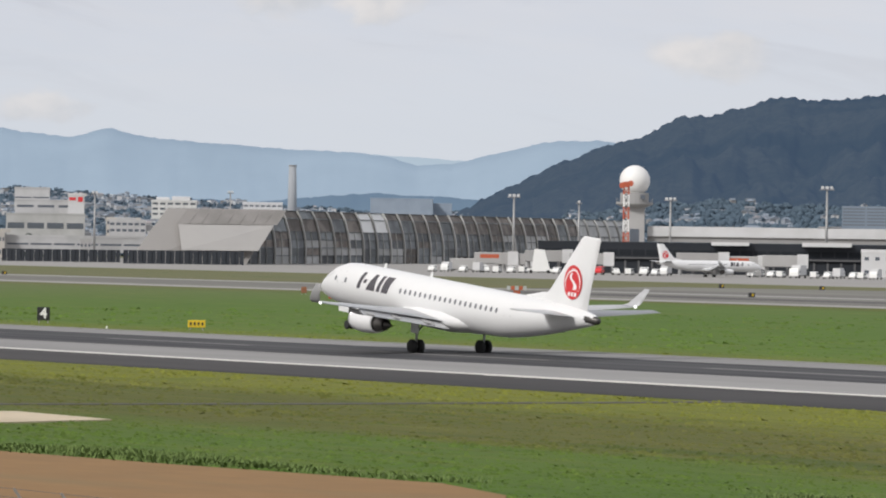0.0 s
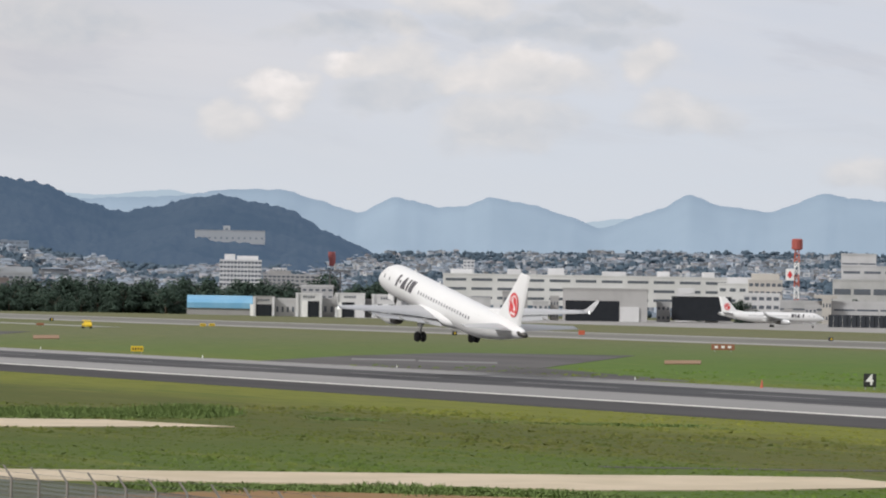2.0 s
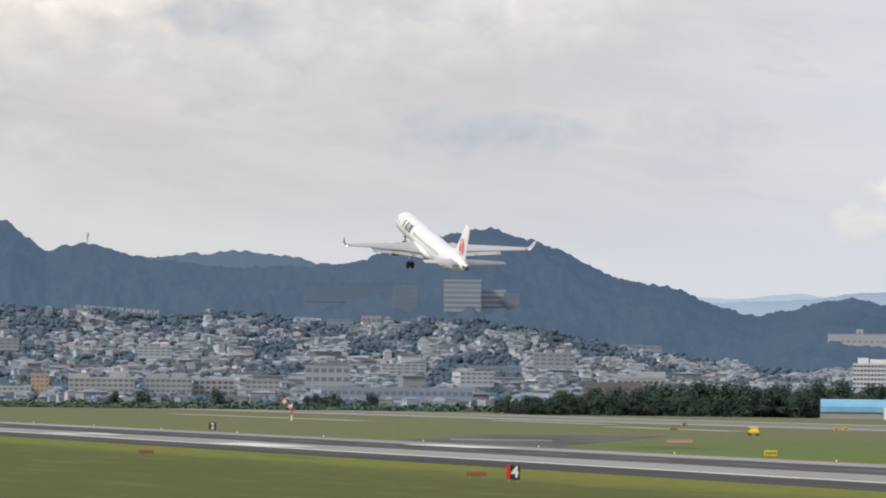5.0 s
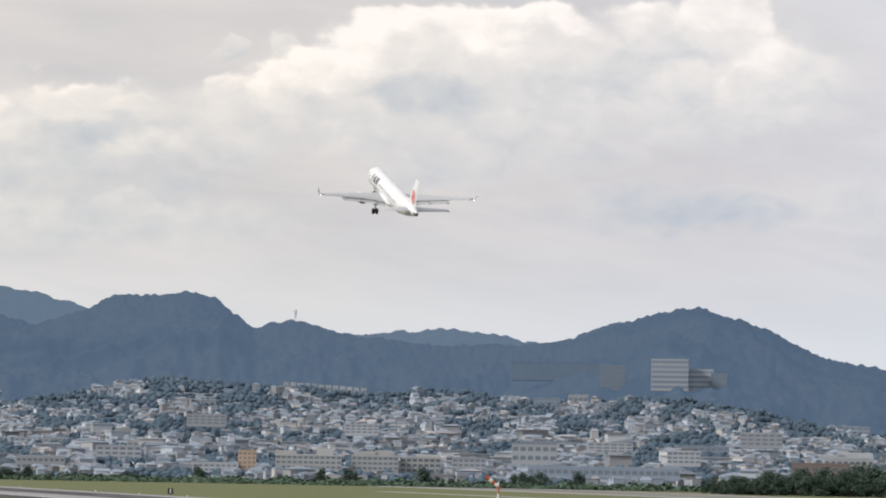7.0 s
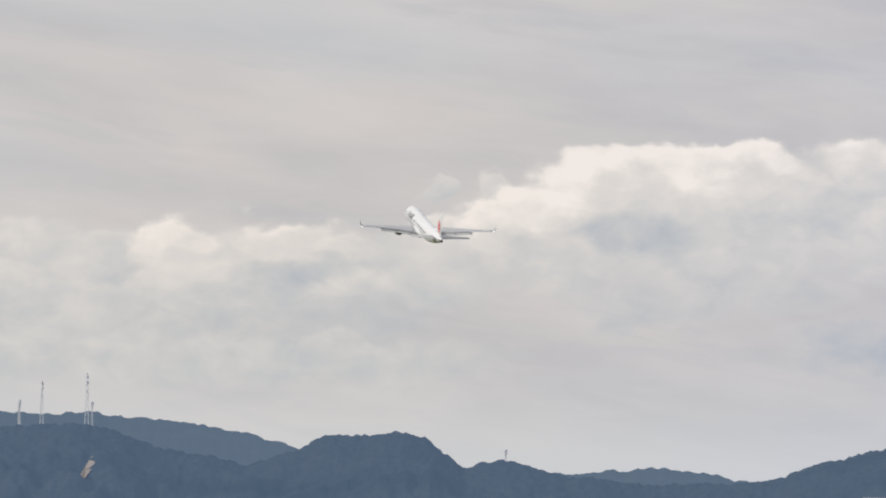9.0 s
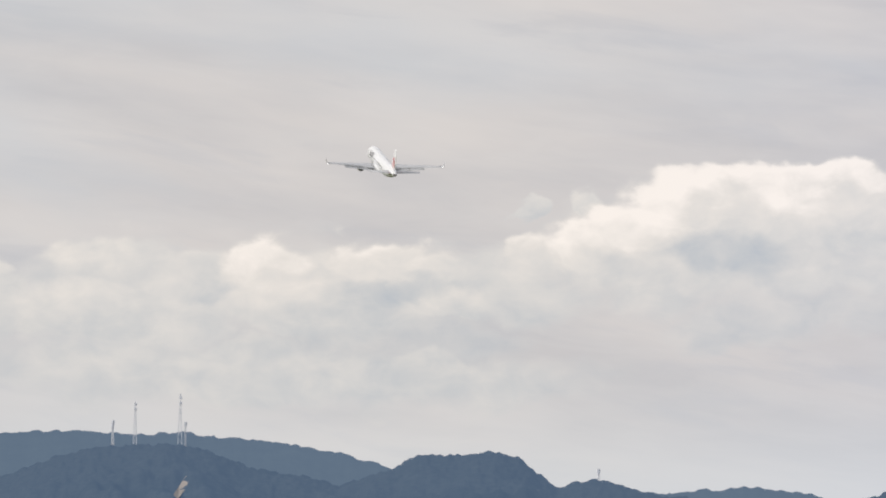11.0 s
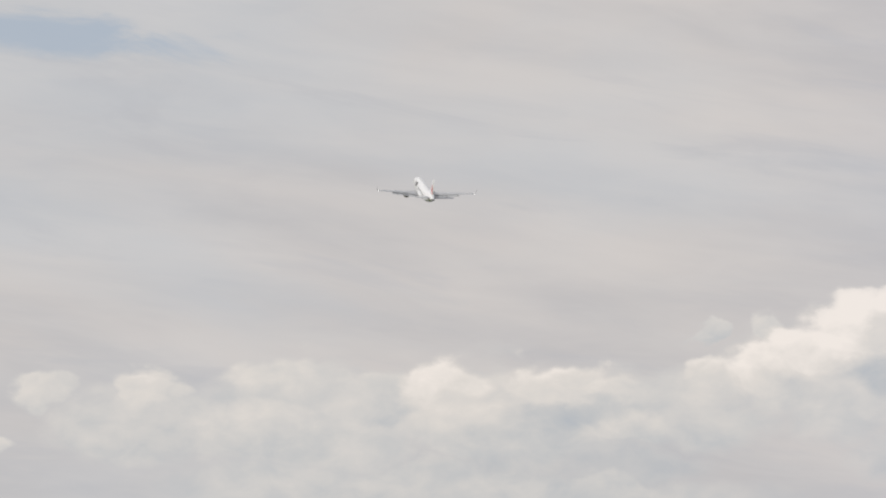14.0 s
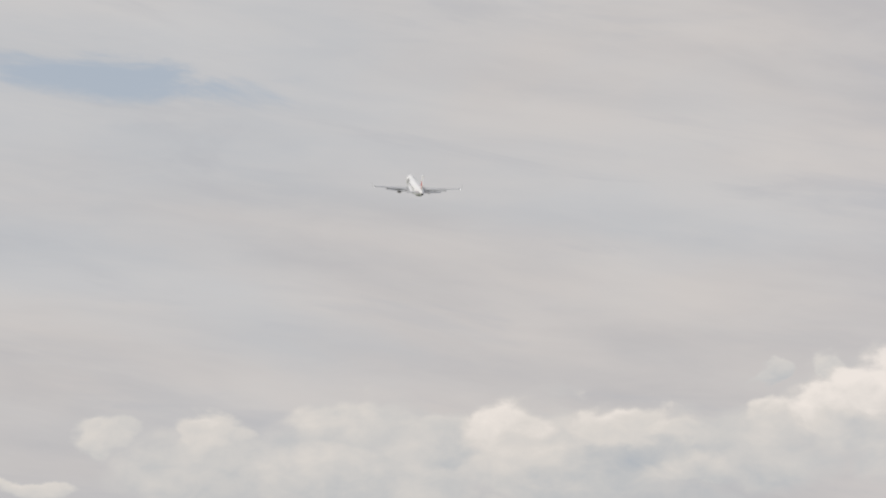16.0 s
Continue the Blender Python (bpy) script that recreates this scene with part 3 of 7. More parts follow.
# ---------------------------------------------------------------- hills
def profile(ctrl, a):
    if a <= ctrl[0][0]:
        return ctrl[0][1]
    for (a0, e0), (a1, e1) in zip(ctrl, ctrl[1:]):
        if a <= a1:
            t = (a - a0) / (a1 - a0)
            t = t * t * (3 - 2 * t) * 0.5 + t * 0.5
            return e0 + (e1 - e0) * t
    return ctrl[-1][1]


def rise(crest, near, a, t, foot, power, spurs):
    s = noise.fractal((a * 1.1, t * 4.5, near * 0.01), 0.9, 2.0, 4)
    return foot + (crest - foot) * (t ** power) + (crest - foot) * spurs * s * math.sin(math.pi * t)


def ridge(name, label, ctrl, near, far, material, step=0.05, rows=26, bumps=9.0, foot=-20.0, power=1.25, spurs=0.16):
    """A wooded rise: its foot at the near distance, its crest (degrees of height over the bearing) at the far one."""
    bm = bmesh.new()
    a0, a1 = ctrl[0][0], ctrl[-1][0]
    cols = int((a1 - a0) / step)
    grid = []
    for i in range(cols + 1):
        a = a0 + (a1 - a0) * i / cols
        crest = EYE + far * math.tan(radians(profile(ctrl, a)))
        line = []
        for j in range(rows + 1):
            t = j / rows
            d = near + (far - near) * t
            z = rise(crest, near, a, t, foot, power, spurs)
            p = spot(a, d)
            s = radians(a) * far
            b = 0.5 * noise.noise((s * 0.03, d * 0.012, 1.0)) + 0.8 * noise.noise((s * 0.11, d * 0.026, 4.0)) + 0.6 * noise.noise((s * 0.26, d * 0.041, 6.0))
            z += bumps * b * (0.35 + 0.65 * t) * min(1, t * 4)
            line.append(bm.verts.new((p.x, p.y, z)))
        p = spot(a, far + 60)
        line.append(bm.verts.new((p.x, p.y, foot)))
        grid.append(line)
    for i in range(cols):
        for j in range(rows + 1):
            bm.faces.new((grid[i][j], grid[i + 1][j], grid[i + 1][j + 1], grid[i][j + 1]))
    return tagged(part(name, bm, material, smooth=True), label, "hill", kind="structure")


FAR_RANGE = [(12, 0.9), (18, 1.0), (19.7, 1.04), (20.1, 1.06), (20.7, 1.08), (21.33, 1.17), (21.92, 1.18), (22.32, 1.07), (22.81, 0.92), (23.23, 1.11), (23.76, 1.0),
             (24.03, 1.01), (24.32, 1.12), (24.82, 1.05), (25.21, 0.93), (25.64, 0.79), (26.30, 1.01), (26.66, 1.19), (27.05, 1.06),
             (27.6, 1.0), (28.24, 1.23), (28.63, 1.17), (29.07, 1.12), (29.48, 1.24), (29.96, 1.14), (30.9, 1.07), (31.7, 1.02),
             (32.3, 1.0), (32.79, 0.95), (33.09, 0.86), (33.5, 0.88), (34.04, 1.01), (34.63, 1.15), (35.2, 1.17), (36, 1.1), (42, 1.0)]
PALE_RANGE = [(16, 1.1), (18, 1.2), (19.8, 1.08), (20.6, 1.15), (21.3, 1.05), (23, 0.7), (25.0, 0.78), (25.9, 0.90), (26.5, 0.8), (27.6, 0.9), (28.6, 1.05), (29, 1.0), (30, 0.9), (32.5, 0.98), (34, 0.9), (36, 1.0), (42, 0.9)]
NEAR_A = [(5.0, 1.5), (6.4, 1.93), (7.2, 2.0), (7.7, 1.93), (8.24, 1.72), (8.7, 1.66), (9.25, 1.55), (9.51, 1.62), (9.86, 1.74), (10.16, 1.89), (10.62, 1.90), (11.07, 1.96), (11.34, 1.88),
          (11.61, 1.69), (11.81, 1.55), (12.07, 1.62), (12.26, 1.64), (12.53, 1.59), (12.79, 1.52), (13.12, 1.46), (14.0, 1.38), (14.97, 1.42), (15.2, 1.43), (15.43, 1.47), (15.76, 1.60), (16.08, 1.69),
          (16.61, 1.83), (17.0, 1.87), (17.41, 1.76), (17.81, 1.62), (18.07, 1.49), (18.47, 1.31), (19.07, 1.21), (19.66, 0.99),
          (20.06, 0.89), (20.52, 0.97), (20.91, 1.07), (21.24, 1.10), (21.64, 1.02), (22.04, 0.93), (22.37, 0.73), (22.83, 0.54), (23.1, 0.40), (24.0, 0.1)]
MIDDLE = [(0.5, 1.9), (3.0, 2.0), (4.07, 2.10), (4.3, 2.09), (4.6, 2.03), (5.05, 2.03), (5.38, 2.10), (5.77, 2.12), (6.36, 2.12), (6.79, 2.09), (7.38, 2.12), (7.84, 2.08), (8.36, 2.04),
          (8.82, 1.99), (9.24, 1.92), (9.70, 1.81), (10.03, 1.65), (11, 1.5), (13.12, 1.50), (13.45, 1.54), (14.11, 1.57), (14.64, 1.53), (14.97, 1.45), (16, 1.2), (18, 0.8)]
NEAR_B = [(32.6, 0.0), (33.5, 0.30), (33.72, 0.39), (34.18, 0.63), (34.83, 0.93), (35.48, 1.17), (35.75, 1.24), (36.24, 1.48), (36.47, 1.46), (36.79, 1.57), (37.38, 1.71), (37.71, 1.68), (38.55, 1.76), (40, 1.9), (42, 1.6)]
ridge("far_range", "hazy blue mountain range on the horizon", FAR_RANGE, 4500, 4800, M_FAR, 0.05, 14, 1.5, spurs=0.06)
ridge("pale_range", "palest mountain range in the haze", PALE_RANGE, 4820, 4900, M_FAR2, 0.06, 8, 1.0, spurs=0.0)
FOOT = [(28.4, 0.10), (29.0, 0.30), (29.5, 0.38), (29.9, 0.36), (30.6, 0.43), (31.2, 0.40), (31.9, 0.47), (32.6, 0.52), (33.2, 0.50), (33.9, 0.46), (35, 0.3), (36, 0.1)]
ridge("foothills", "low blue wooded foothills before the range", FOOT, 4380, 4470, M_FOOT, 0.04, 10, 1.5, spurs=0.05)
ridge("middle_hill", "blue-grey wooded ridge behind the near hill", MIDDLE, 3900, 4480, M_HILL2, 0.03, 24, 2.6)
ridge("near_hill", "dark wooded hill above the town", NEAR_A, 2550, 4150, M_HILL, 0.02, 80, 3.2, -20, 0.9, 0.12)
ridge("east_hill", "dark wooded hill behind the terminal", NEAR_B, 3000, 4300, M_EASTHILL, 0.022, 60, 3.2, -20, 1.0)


def hill_distance(a, e):
    """Where a line from the stand at this bearing and height meets the near hill."""
    for k in range(400):
        d = 2560 + k * 4.0
        z = rise(EYE + 4150 * math.tan(radians(profile(NEAR_A, a))), 2550, a, (d - 2550) / 1600, -20, 0.9, 0.12)
        if z > EYE + d * math.tan(radians(e)):
            return d
    return 4150.0


def scar(label, pts):
    bm = bmesh.new()
    vs = []
    for a, e in pts:
        d = hill_distance(a, e) - 6.0
        p = spot(a, d)
        vs.append(bm.verts.new((p.x, p.y, EYE + d * math.tan(radians(e)))))
    f = bm.faces.new(vs)
    g = bmesh.ops.extrude_face_region(bm, geom=[f])
    bmesh.ops.translate(bm, vec=(0, 8, -3), verts=[q for q in g["geom"] if isinstance(q, bmesh.types.BMVert)])
    tagged(part("bare_cut", bm, M_SCAR), label, "bare slope", kind="structure")


scar("pale bare earth cut in the wooded hill", [(7.313, 1.364), (7.392, 1.359), (7.481, 1.479), (7.536, 1.637), (7.465, 1.610), (7.402, 1.503)])
scar("pale bare earth cut above the town", [(7.773, 0.737), (8.887, 0.745), (8.833, 0.816), (8.294, 0.839), (7.874, 0.883), (7.796, 0.855)])


# ---------------------------------------------------------------- aircraft
def wing_section(le, chord, x, z, thick, vertical=False):
    """An aerofoil ring; le and chord along -y."""
    prof = ((0, 0), (0.03, 0.5), (0.12, 0.85), (0.32, 1.0), (0.6, 0.72), (1.0, 0.03), (1.0, -0.03), (0.6, -0.4), (0.32, -0.62), (0.12, -0.55), (0.03, -0.35))
    return [((x + p * thick, le - q * chord, z) if vertical else (x, le - q * chord, z + p * thick)) for q, p in prof]


FUSE = [(0.0, -0.62, 0.04, 0.04), (0.12, -0.60, 0.26, 0.24), (0.4, -0.55, 0.50, 0.48), (0.9, -0.46, 0.76, 0.76), (1.6, -0.33, 1.02, 1.06), (2.5, -0.17, 1.26, 1.37),
        (3.6, -0.05, 1.43, 1.59), (5.0, 0, 1.505, 1.675), (10, 0, 1.505, 1.675), (16, 0, 1.505, 1.675), (23.5, 0, 1.505, 1.675), (25.5, 0.06, 1.49, 1.62), (27.5, 0.20, 1.41, 1.48),
        (29.5, 0.36, 1.25, 1.29), (31.5, 0.55, 1.01, 1.06), (33.3, 0.72, 0.74, 0.80), (34.8, 0.83, 0.50, 0.56), (35.8, 0.88, 0.30, 0.36), (36.0, 0.90, 0.16, 0.2)]


def fuse_at(s):
    for a, b in zip(FUSE, FUSE[1:]):
        if s <= b[0]:
            t = (s - a[0]) / (b[0] - a[0])
            return [a[i] + (b[i] - a[i]) * t for i in (1, 2, 3)]
    return FUSE[-1][1:]


def on_skin(s, z, side, out=0.012):
    """A point on the fuselage's side at station s and height z."""
    zc, hw, hh = fuse_at(s)
    k = max(-0.98, min(0.98, (z - zc) / hh))
    return side * (hw * math.sqrt(1 - k * k) + out), 18 - s, z


def skin_patch(bm, outline, side, out=0.012):
    bm.faces.new([bm.verts.new(on_skin(s, z, side, out)) for s, z in outline])


def aircraft(gear_down=True, label="white twin-engined regional jet with a red tail emblem"):
    root = thing("airliner", label, "airplane")
    bm = bmesh.new()
    rings = []
    for s, zc, hw, hh in FUSE:
        rings.append([(hw * math.cos(a), 18 - s, zc + hh * math.sin(a)) for a in [2 * math.pi * i / 32 for i in range(32)]])
    loft(bm, rings)
    body = part("fuselage", bm, M_WHITE, root, "glossy white fuselage", True)
    bm = bmesh.new()
    lathe(bm, [(-18.3, 0.05), (-18.2, 0.24), (-17.3, 0.42), (-16.7, 0.50), (-16.6, 0.1)], 14, "y", (0, -0.02, 0.86))
    part("tail_exhaust", bm, M_DARKMETAL, root, "dark auxiliary exhaust at the tail's end", True)
    bm = bmesh.new()
    rings = []
    for s, w, h in ((11.2, 0.3, 0.1), (12.2, 1.1, 0.45), (13.5, 1.62, 0.80), (15.5, 1.78, 0.95), (18.5, 1.78, 0.95), (20.5, 1.45, 0.75), (22.3, 0.8, 0.35), (23.2, 0.3, 0.1)):
        rings.append([(w * math.cos(a), 18 - s, -1.05 + h * math.sin(a)) for a in [2 * math.pi * i / 20 for i in range(20)]])
    loft(bm, rings)
    part("belly_fairing", bm, M_WHITE, root, "", True)
    # cabin windows and doors
    for side in (-1, 1):
        for i in range(22):
            s = 12.9 + i * 0.67 if i < 20 else 5.3 - (i - 20) * 1.5
            bm = bmesh.new()
            w, h = 0.15, 0.21
            skin_patch(bm, [(s + w * math.cos(a) * side, 0.42 + h * math.sin(a)) for a in [2 * math.pi * k / 10 for k in range(10)]], side, 0.015)
            part("cabin_window", bm, M_GLASSD, root)
        for s0, w in ((4.55, 0.42), (27.0, 0.38)):
            for z0, z1, ds in ((-0.75, 1.05, 0.0),):
                bm = bmesh.new()
                for e in (s0 - w, s0 + w):
                    skin_patch(bm, [(e - 0.02, z0), (e + 0.02, z0), (e + 0.02, 0.2), (e + 0.02, z1), (e - 0.02, z1), (e - 0.02, 0.2)], side, 0.014)
                part("door_seam", bm, M_STEEL, root)
    # flight deck windows
    for k, (a0, a1) in enumerate(((-80, -42), (-40, -3), (3, 40), (42, 80))):
        bm = bmesh.new()
        row = []
        for z in (0.38, 0.62, 0.86):
            row.append([])
            for i in range(5):
                a = radians(a0 + (a1 - a0) * i / 4)
                s = 1.55 + (z - 0.38) * 1.75 + 1.25 * (1 - math.cos(a)) * 0.8
                zc, hw, hh = fuse_at(s)
                kk = min(0.97, (z - zc) / hh)
                row[-1].append(bm.verts.new((math.sin(a) * (hw * math.sqrt(1 - kk * kk) + 0.03), 18 - s + 0.04, z)))
        for r0, r1 in zip(row, row[1:]):
            for i in range(4):
                bm.faces.new((r0[i], r0[i + 1], r1[i + 1], r1[i]))
        part("cockpit_window", bm, M_GLASSD, root)
    # charcoal title on the forward side: plain slanted blocks
    for side in (-1, 1):
        s = 7.1
        for low, high, z0, z1 in ((0.44, 0.44, 0.0, 1.22), (0.40, 0.40, 0.48, 0.76), (1.20, 0.42, 0.0, 1.22), (0.42, 0.42, 0.0, 1.22), (0.86, 0.98, 0.0, 1.22)):
            bm = bmesh.new()
            mid = s + max(low, high) / 2
            for i in range(5):
                ring = []
                for q, sgn in ((i, -1), (i, 1), (i + 1, 1), (i + 1, -1)):
                    zz = z0 + (z1 - z0) * q / 5
                    ring.append((mid - (zz - 0.6) * 0.30 * side + sgn * (low + (high - low) * q / 5) / 2, zz))
                skin_patch(bm, ring, side, 0.016)
            part("title_shape", bm, M_TITLE, root, "charcoal slanted title shape")
            s += max(low, high) + 0.22
    # wings
    for side in (-1, 1):
        st = ((0.8, 12.0, 7.3, -1.18, 0.42), (1.6, 12.4, 6.7, -1.10, 0.40), (4.7, 14.5, 4.35, -0.72, 0.26), (9.0, 17.2, 2.9, -0.20, 0.17), (12.9, 19.55, 1.75, 0.24, 0.10), (13.6, 20.0, 1.6, 0.33, 0.08))
        bm = bmesh.new()
        loft(bm, [wing_section(18 - le, c, side * x, z, th) for x, le, c, z, th in st])
        w = part("wing", bm, M_WING, root, "light grey swept wing", True)
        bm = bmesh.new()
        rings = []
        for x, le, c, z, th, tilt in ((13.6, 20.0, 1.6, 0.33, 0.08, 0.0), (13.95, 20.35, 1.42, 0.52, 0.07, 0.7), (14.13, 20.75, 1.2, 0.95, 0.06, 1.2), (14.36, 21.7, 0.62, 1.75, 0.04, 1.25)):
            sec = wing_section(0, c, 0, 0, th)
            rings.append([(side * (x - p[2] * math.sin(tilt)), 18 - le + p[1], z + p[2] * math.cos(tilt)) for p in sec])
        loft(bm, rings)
        # left winglet takes a darker grey to paint in its shaded look
        part("winglet", bm, M_WING if side > 0 else M_STEEL, w, "" if side > 0 else "left winglet with its shade painted grey", True)
        # flap along the trailing edge, slightly drooped
        bm = bmesh.new()
        rings = []
        for x, te, c, z in ((1.7, 18.95, 1.5, -1.32), (4.7, 18.75, 1.15, -0.93), (9.6, 20.25, 0.8, -0.26)):
            rings.append([(side * x, 18 - te + 0.15, z + 0.10), (side * x, 18 - te - c * 0.8, z - 0.25), (side * x, 18 - te - c * 0.8, z - 0.29), (side * x, 18 - te + 0.15, z - 0.06)])
        loft(bm, rings)
        part("flap", bm, M_WING, w)
        for x, s0 in ((3.3, 18.2), (6.2, 18.3), (9.2, 19.3)):
            bm = bmesh.new()
            zz = -1.1 + (x - 1.6) * 0.118 - 0.1
            lathe(bm, [(-1.9, 0.02), (-1.2, 0.13), (0.0, 0.19), (1.0, 0.15), (1.7, 0.02)], 10, "y", (side * x, 18 - s0 - 0.5, zz - 0.16))
            part("flap_fairing", bm, M_STEEL, w, "grey flap track fairing", True)
        bm = bmesh.new()
        bmesh.ops.create_icosphere(bm, subdivisions=1, radius=0.13, matrix=Matrix.Translation((side * 13.75, 18 - 21.5, 0.36)))
        part("wingtip_lamp", bm, M_STROBE, w, "bright white wing-tip lamp", True)
        # engine
        ex, ez = side * 4.75, -1.72
        bm = bmesh.new()
        lathe(bm, [(6.90, 0.55), (7.02, 0.66), (6.9, 0.75), (6.4, 0.84), (5.7, 0.88), (4.8, 0.86), (4.1, 0.77), (3.88, 0.72), (3.90, 0.66), (5.0, 0.64), (6.7, 0.55)], 28, "y", (ex, -1.25, ez))
        e = part("engine_nacelle", bm, M_WHITE, root, "white engine nacelle with a metal lip", True)
        bm = bmesh.new()
        lathe(bm, [(6.75, 0.785), (6.92, 0.755), (7.05, 0.66), (6.92, 0.53), (6.75, 0.53)], 28, "y", (ex, -1.25, ez))
        part("inlet_lip", bm, M_METAL, e, "polished metal inlet lip", True)
        bm = bmesh.new()
        lathe(bm, [(6.4, 0.60), (6.4, 0.2), (6.8, 0.02)], 20, "y", (ex, -1.25, ez))
        part("fan", bm, M_DARKMETAL, e, "dark fan and spinner", True)
        bm = bmesh.new()
        lathe(bm, [(4.2, 0.60), (3.5, 0.57), (2.95, 0.45), (2.9, 0.38), (3.3, 0.36)], 24, "y", (ex, -1.25, ez))
        part("core_cowl", bm, M_COWL, e, "dull bare metal core cowl", True)
        # added dark ring closes the duct and stands in for its shaded inside
        bm = bmesh.new()
        lathe(bm, [(3.96, 0.655), (4.08, 0.655), (4.08, 0.4), (4.0, 0.4)], 24, "y", (ex, -1.25, ez))
        part("bypass_duct", bm, M_DARKMETAL, e, "dark ring painted as shade inside the bypass duct", True)
        bm = bmesh.new()
        lathe(bm, [(3.3, 0.32), (2.7, 0.27), (2.0, 0.03)], 18, "y", (ex, -1.25, ez))
        part("exhaust_cone", bm, M_DARKMETAL, e, "dark exhaust cone", True)
        bm = bmesh.new()
        loft(bm, [[(ex - 0.14, 5.2, ez + 0.78), (ex + 0.14, 5.2, ez + 0.78), (ex + 0.16, 0.6, ez + 0.62), (ex - 0.16, 0.6, ez + 0.62)],
                  [(ex - 0.12, 3.2, ez + 1.02), (ex + 0.12, 3.2, ez + 1.02), (ex + 0.12, 0.0, ez + 0.88), (ex - 0.12, 0.0, ez + 0.88)]])
        part("pylon", bm, M_WHITE, e)
        # tailplane
        bm = bmesh.new()
        loft(bm, [wing_section(18 - le, c, side * x, z, th) for x, le, c, z, th in ((0.3, 30.4, 3.7, 0.86, 0.2), (1.0, 30.9, 3.35, 0.94, 0.18), (6.0, 33.9, 1.5, 1.42, 0.07))])
        part("tailplane", bm, M_WING, root, "", True)
    # fin with its emblem
    bm = bmesh.new()
    fin = ((1.1, 27.6, 7.2, 0.16), (1.75, 28.9, 6.0, 0.22), (2.35, 30.0, 4.95, 0.22), (6.5, 33.6, 2.25, 0.11), (6.62, 33.85, 1.95, 0.06))
    loft(bm, [wing_section(18 - le, c, 0, z, th, True) for z, le, c, th in fin])
    f = part("fin", bm, M_WHITE, root, "tall white swept fin", True)
    bm = bmesh.new()
    loft(bm, [wing_section(18 - le, c, 0, z, th, True) for z, le, c, th in ((1.35, 25.4, 4.5, 0.07), (1.75, 27.2, 3.5, 0.12), (2.2, 29.4, 2.2, 0.14))])
    part("dorsal_fillet", bm, M_WHITE, f, "", True)
    for side in (-1, 1):
        def fx(s, z, o):
            t = (z - 2.35) / 4.15
            le, c, th = 30.0 + 3.6 * t, 4.95 - 2.7 * t, 0.22 - 0.11 * t
            q = (s - le) / c
            k = (1.0 if side > 0 else -0.62) * (1 - abs(q - 0.32) * 0.55)
            return (th * k + side * o, 18 - s, z)
        bm = bmesh.new()
        ring = [bm.verts.new(fx(33.0 + 1.08 * math.cos(a), 3.25 + 1.22 * math.sin(a), 0.03)) for a in [2 * math.pi * i / 28 for i in range(28)]]
        bm.faces.new(ring)
        part("emblem_disc", bm, M_RED, f, "round red emblem")
        bm = bmesh.new()
        arc = [radians(70 + 150 * i / 16) for i in range(17)]
        for s in (-1, 1):
            vo = [bm.verts.new(fx(33.0 + s * 0.92 * math.cos(a), 3.22 + 1.0 * math.sin(a) * (1 if s < 0 else 0.9), 0.045)) for a in arc]
            vi = [bm.verts.new(fx(33.0 + s * (0.92 - 0.13 * math.sin((a - arc[0]) * 1.2)) * math.cos(a), 3.22 + (0.97 - 0.13 * math.sin((a - arc[0]) * 1.2)) * math.sin(a) * (1 if s < 0 else 0.9), 0.045)) for a in arc]
            for i in range(16):
                bm.faces.new((vo[i], vo[i + 1], vi[i + 1], vi[i]))
        neck = [(33.02 + 0.30 * math.sin(q * 5.2 + 0.6), 2.75 + 1.15 * q, 0.22 - 0.12 * q) for q in [i / 10 for i in range(11)]]
        vl, vr = [bm.verts.new(fx(s - w_, z, 0.046)) for s, z, w_ in neck], [bm.verts.new(fx(s + w_, z, 0.046)) for s, z, w_ in neck]
        for i in range(10):
            bm.faces.new((vl[i], vl[i + 1], vr[i + 1], vr[i]))
        part("emblem_ring", bm, M_EMBLEMW, f, "white curved strokes in the emblem")
        bm = bmesh.new()
        for s0 in (32.5, 32.87, 33.25):
            bm.faces.new([bm.verts.new(fx(*p, 0.047)) for p in ((s0, 2.26), (s0 + 0.26, 2.26), (s0 + 0.30, 2.54), (s0 + 0.04, 2.54))])
        part("emblem_bars", bm, M_EMBLEMW, f, "three white bars in the emblem")
    # landing gear; each leg turns about its hinge
    legs = []
    if gear_down:
        for nm, hx, hy, hz, length, wr, gap in (("main_gear", -2.97, 0.2, -1.05, 2.08, 0.52, 0.32), ("main_gear", 2.97, 0.2, -1.05, 2.08, 0.52, 0.30), ("nose_gear", 0.0, 14.0, -1.35, 1.75, 0.34, 0.2)):
            bm = bmesh.new()
            rod(bm, (0, 0, 0.1), (0, 0, -length * 0.55), 0.16, 0.15, 12)
            rod(bm, (0, 0, -length * 0.5), (0, 0, -length), 0.10, 0.10, 10)
            rod(bm, (-gap - 0.1, 0, -length), (gap + 0.1, 0, -length), 0.08, 0.08, 8)
            rod(bm, (0, 0, -length * 0.45), (0.0, 0.75 if nm == "nose_gear" else -0.2, -0.05), 0.06, 0.06, 8)
            if nm == "main_gear":
                rod(bm, (0, 0, -length * 0.5), (-math.copysign(1.0, hx), 0, 0.0), 0.07, 0.07, 8)
            leg = part(nm, bm, M_STEEL, root, "grey steel landing gear leg", True)
            leg.location = (hx, hy, hz)
            for sx in (-1, 1):
                bm = bmesh.new()
                w_ = wr * 0.36
                lathe(bm, [(-w_, wr * 0.55), (-w_, wr * 0.86), (-w_ * 0.6, wr), (w_ * 0.6, wr), (w_, wr * 0.86), (w_, wr * 0.55)], 22, "x", (sx * gap, 0, -length))
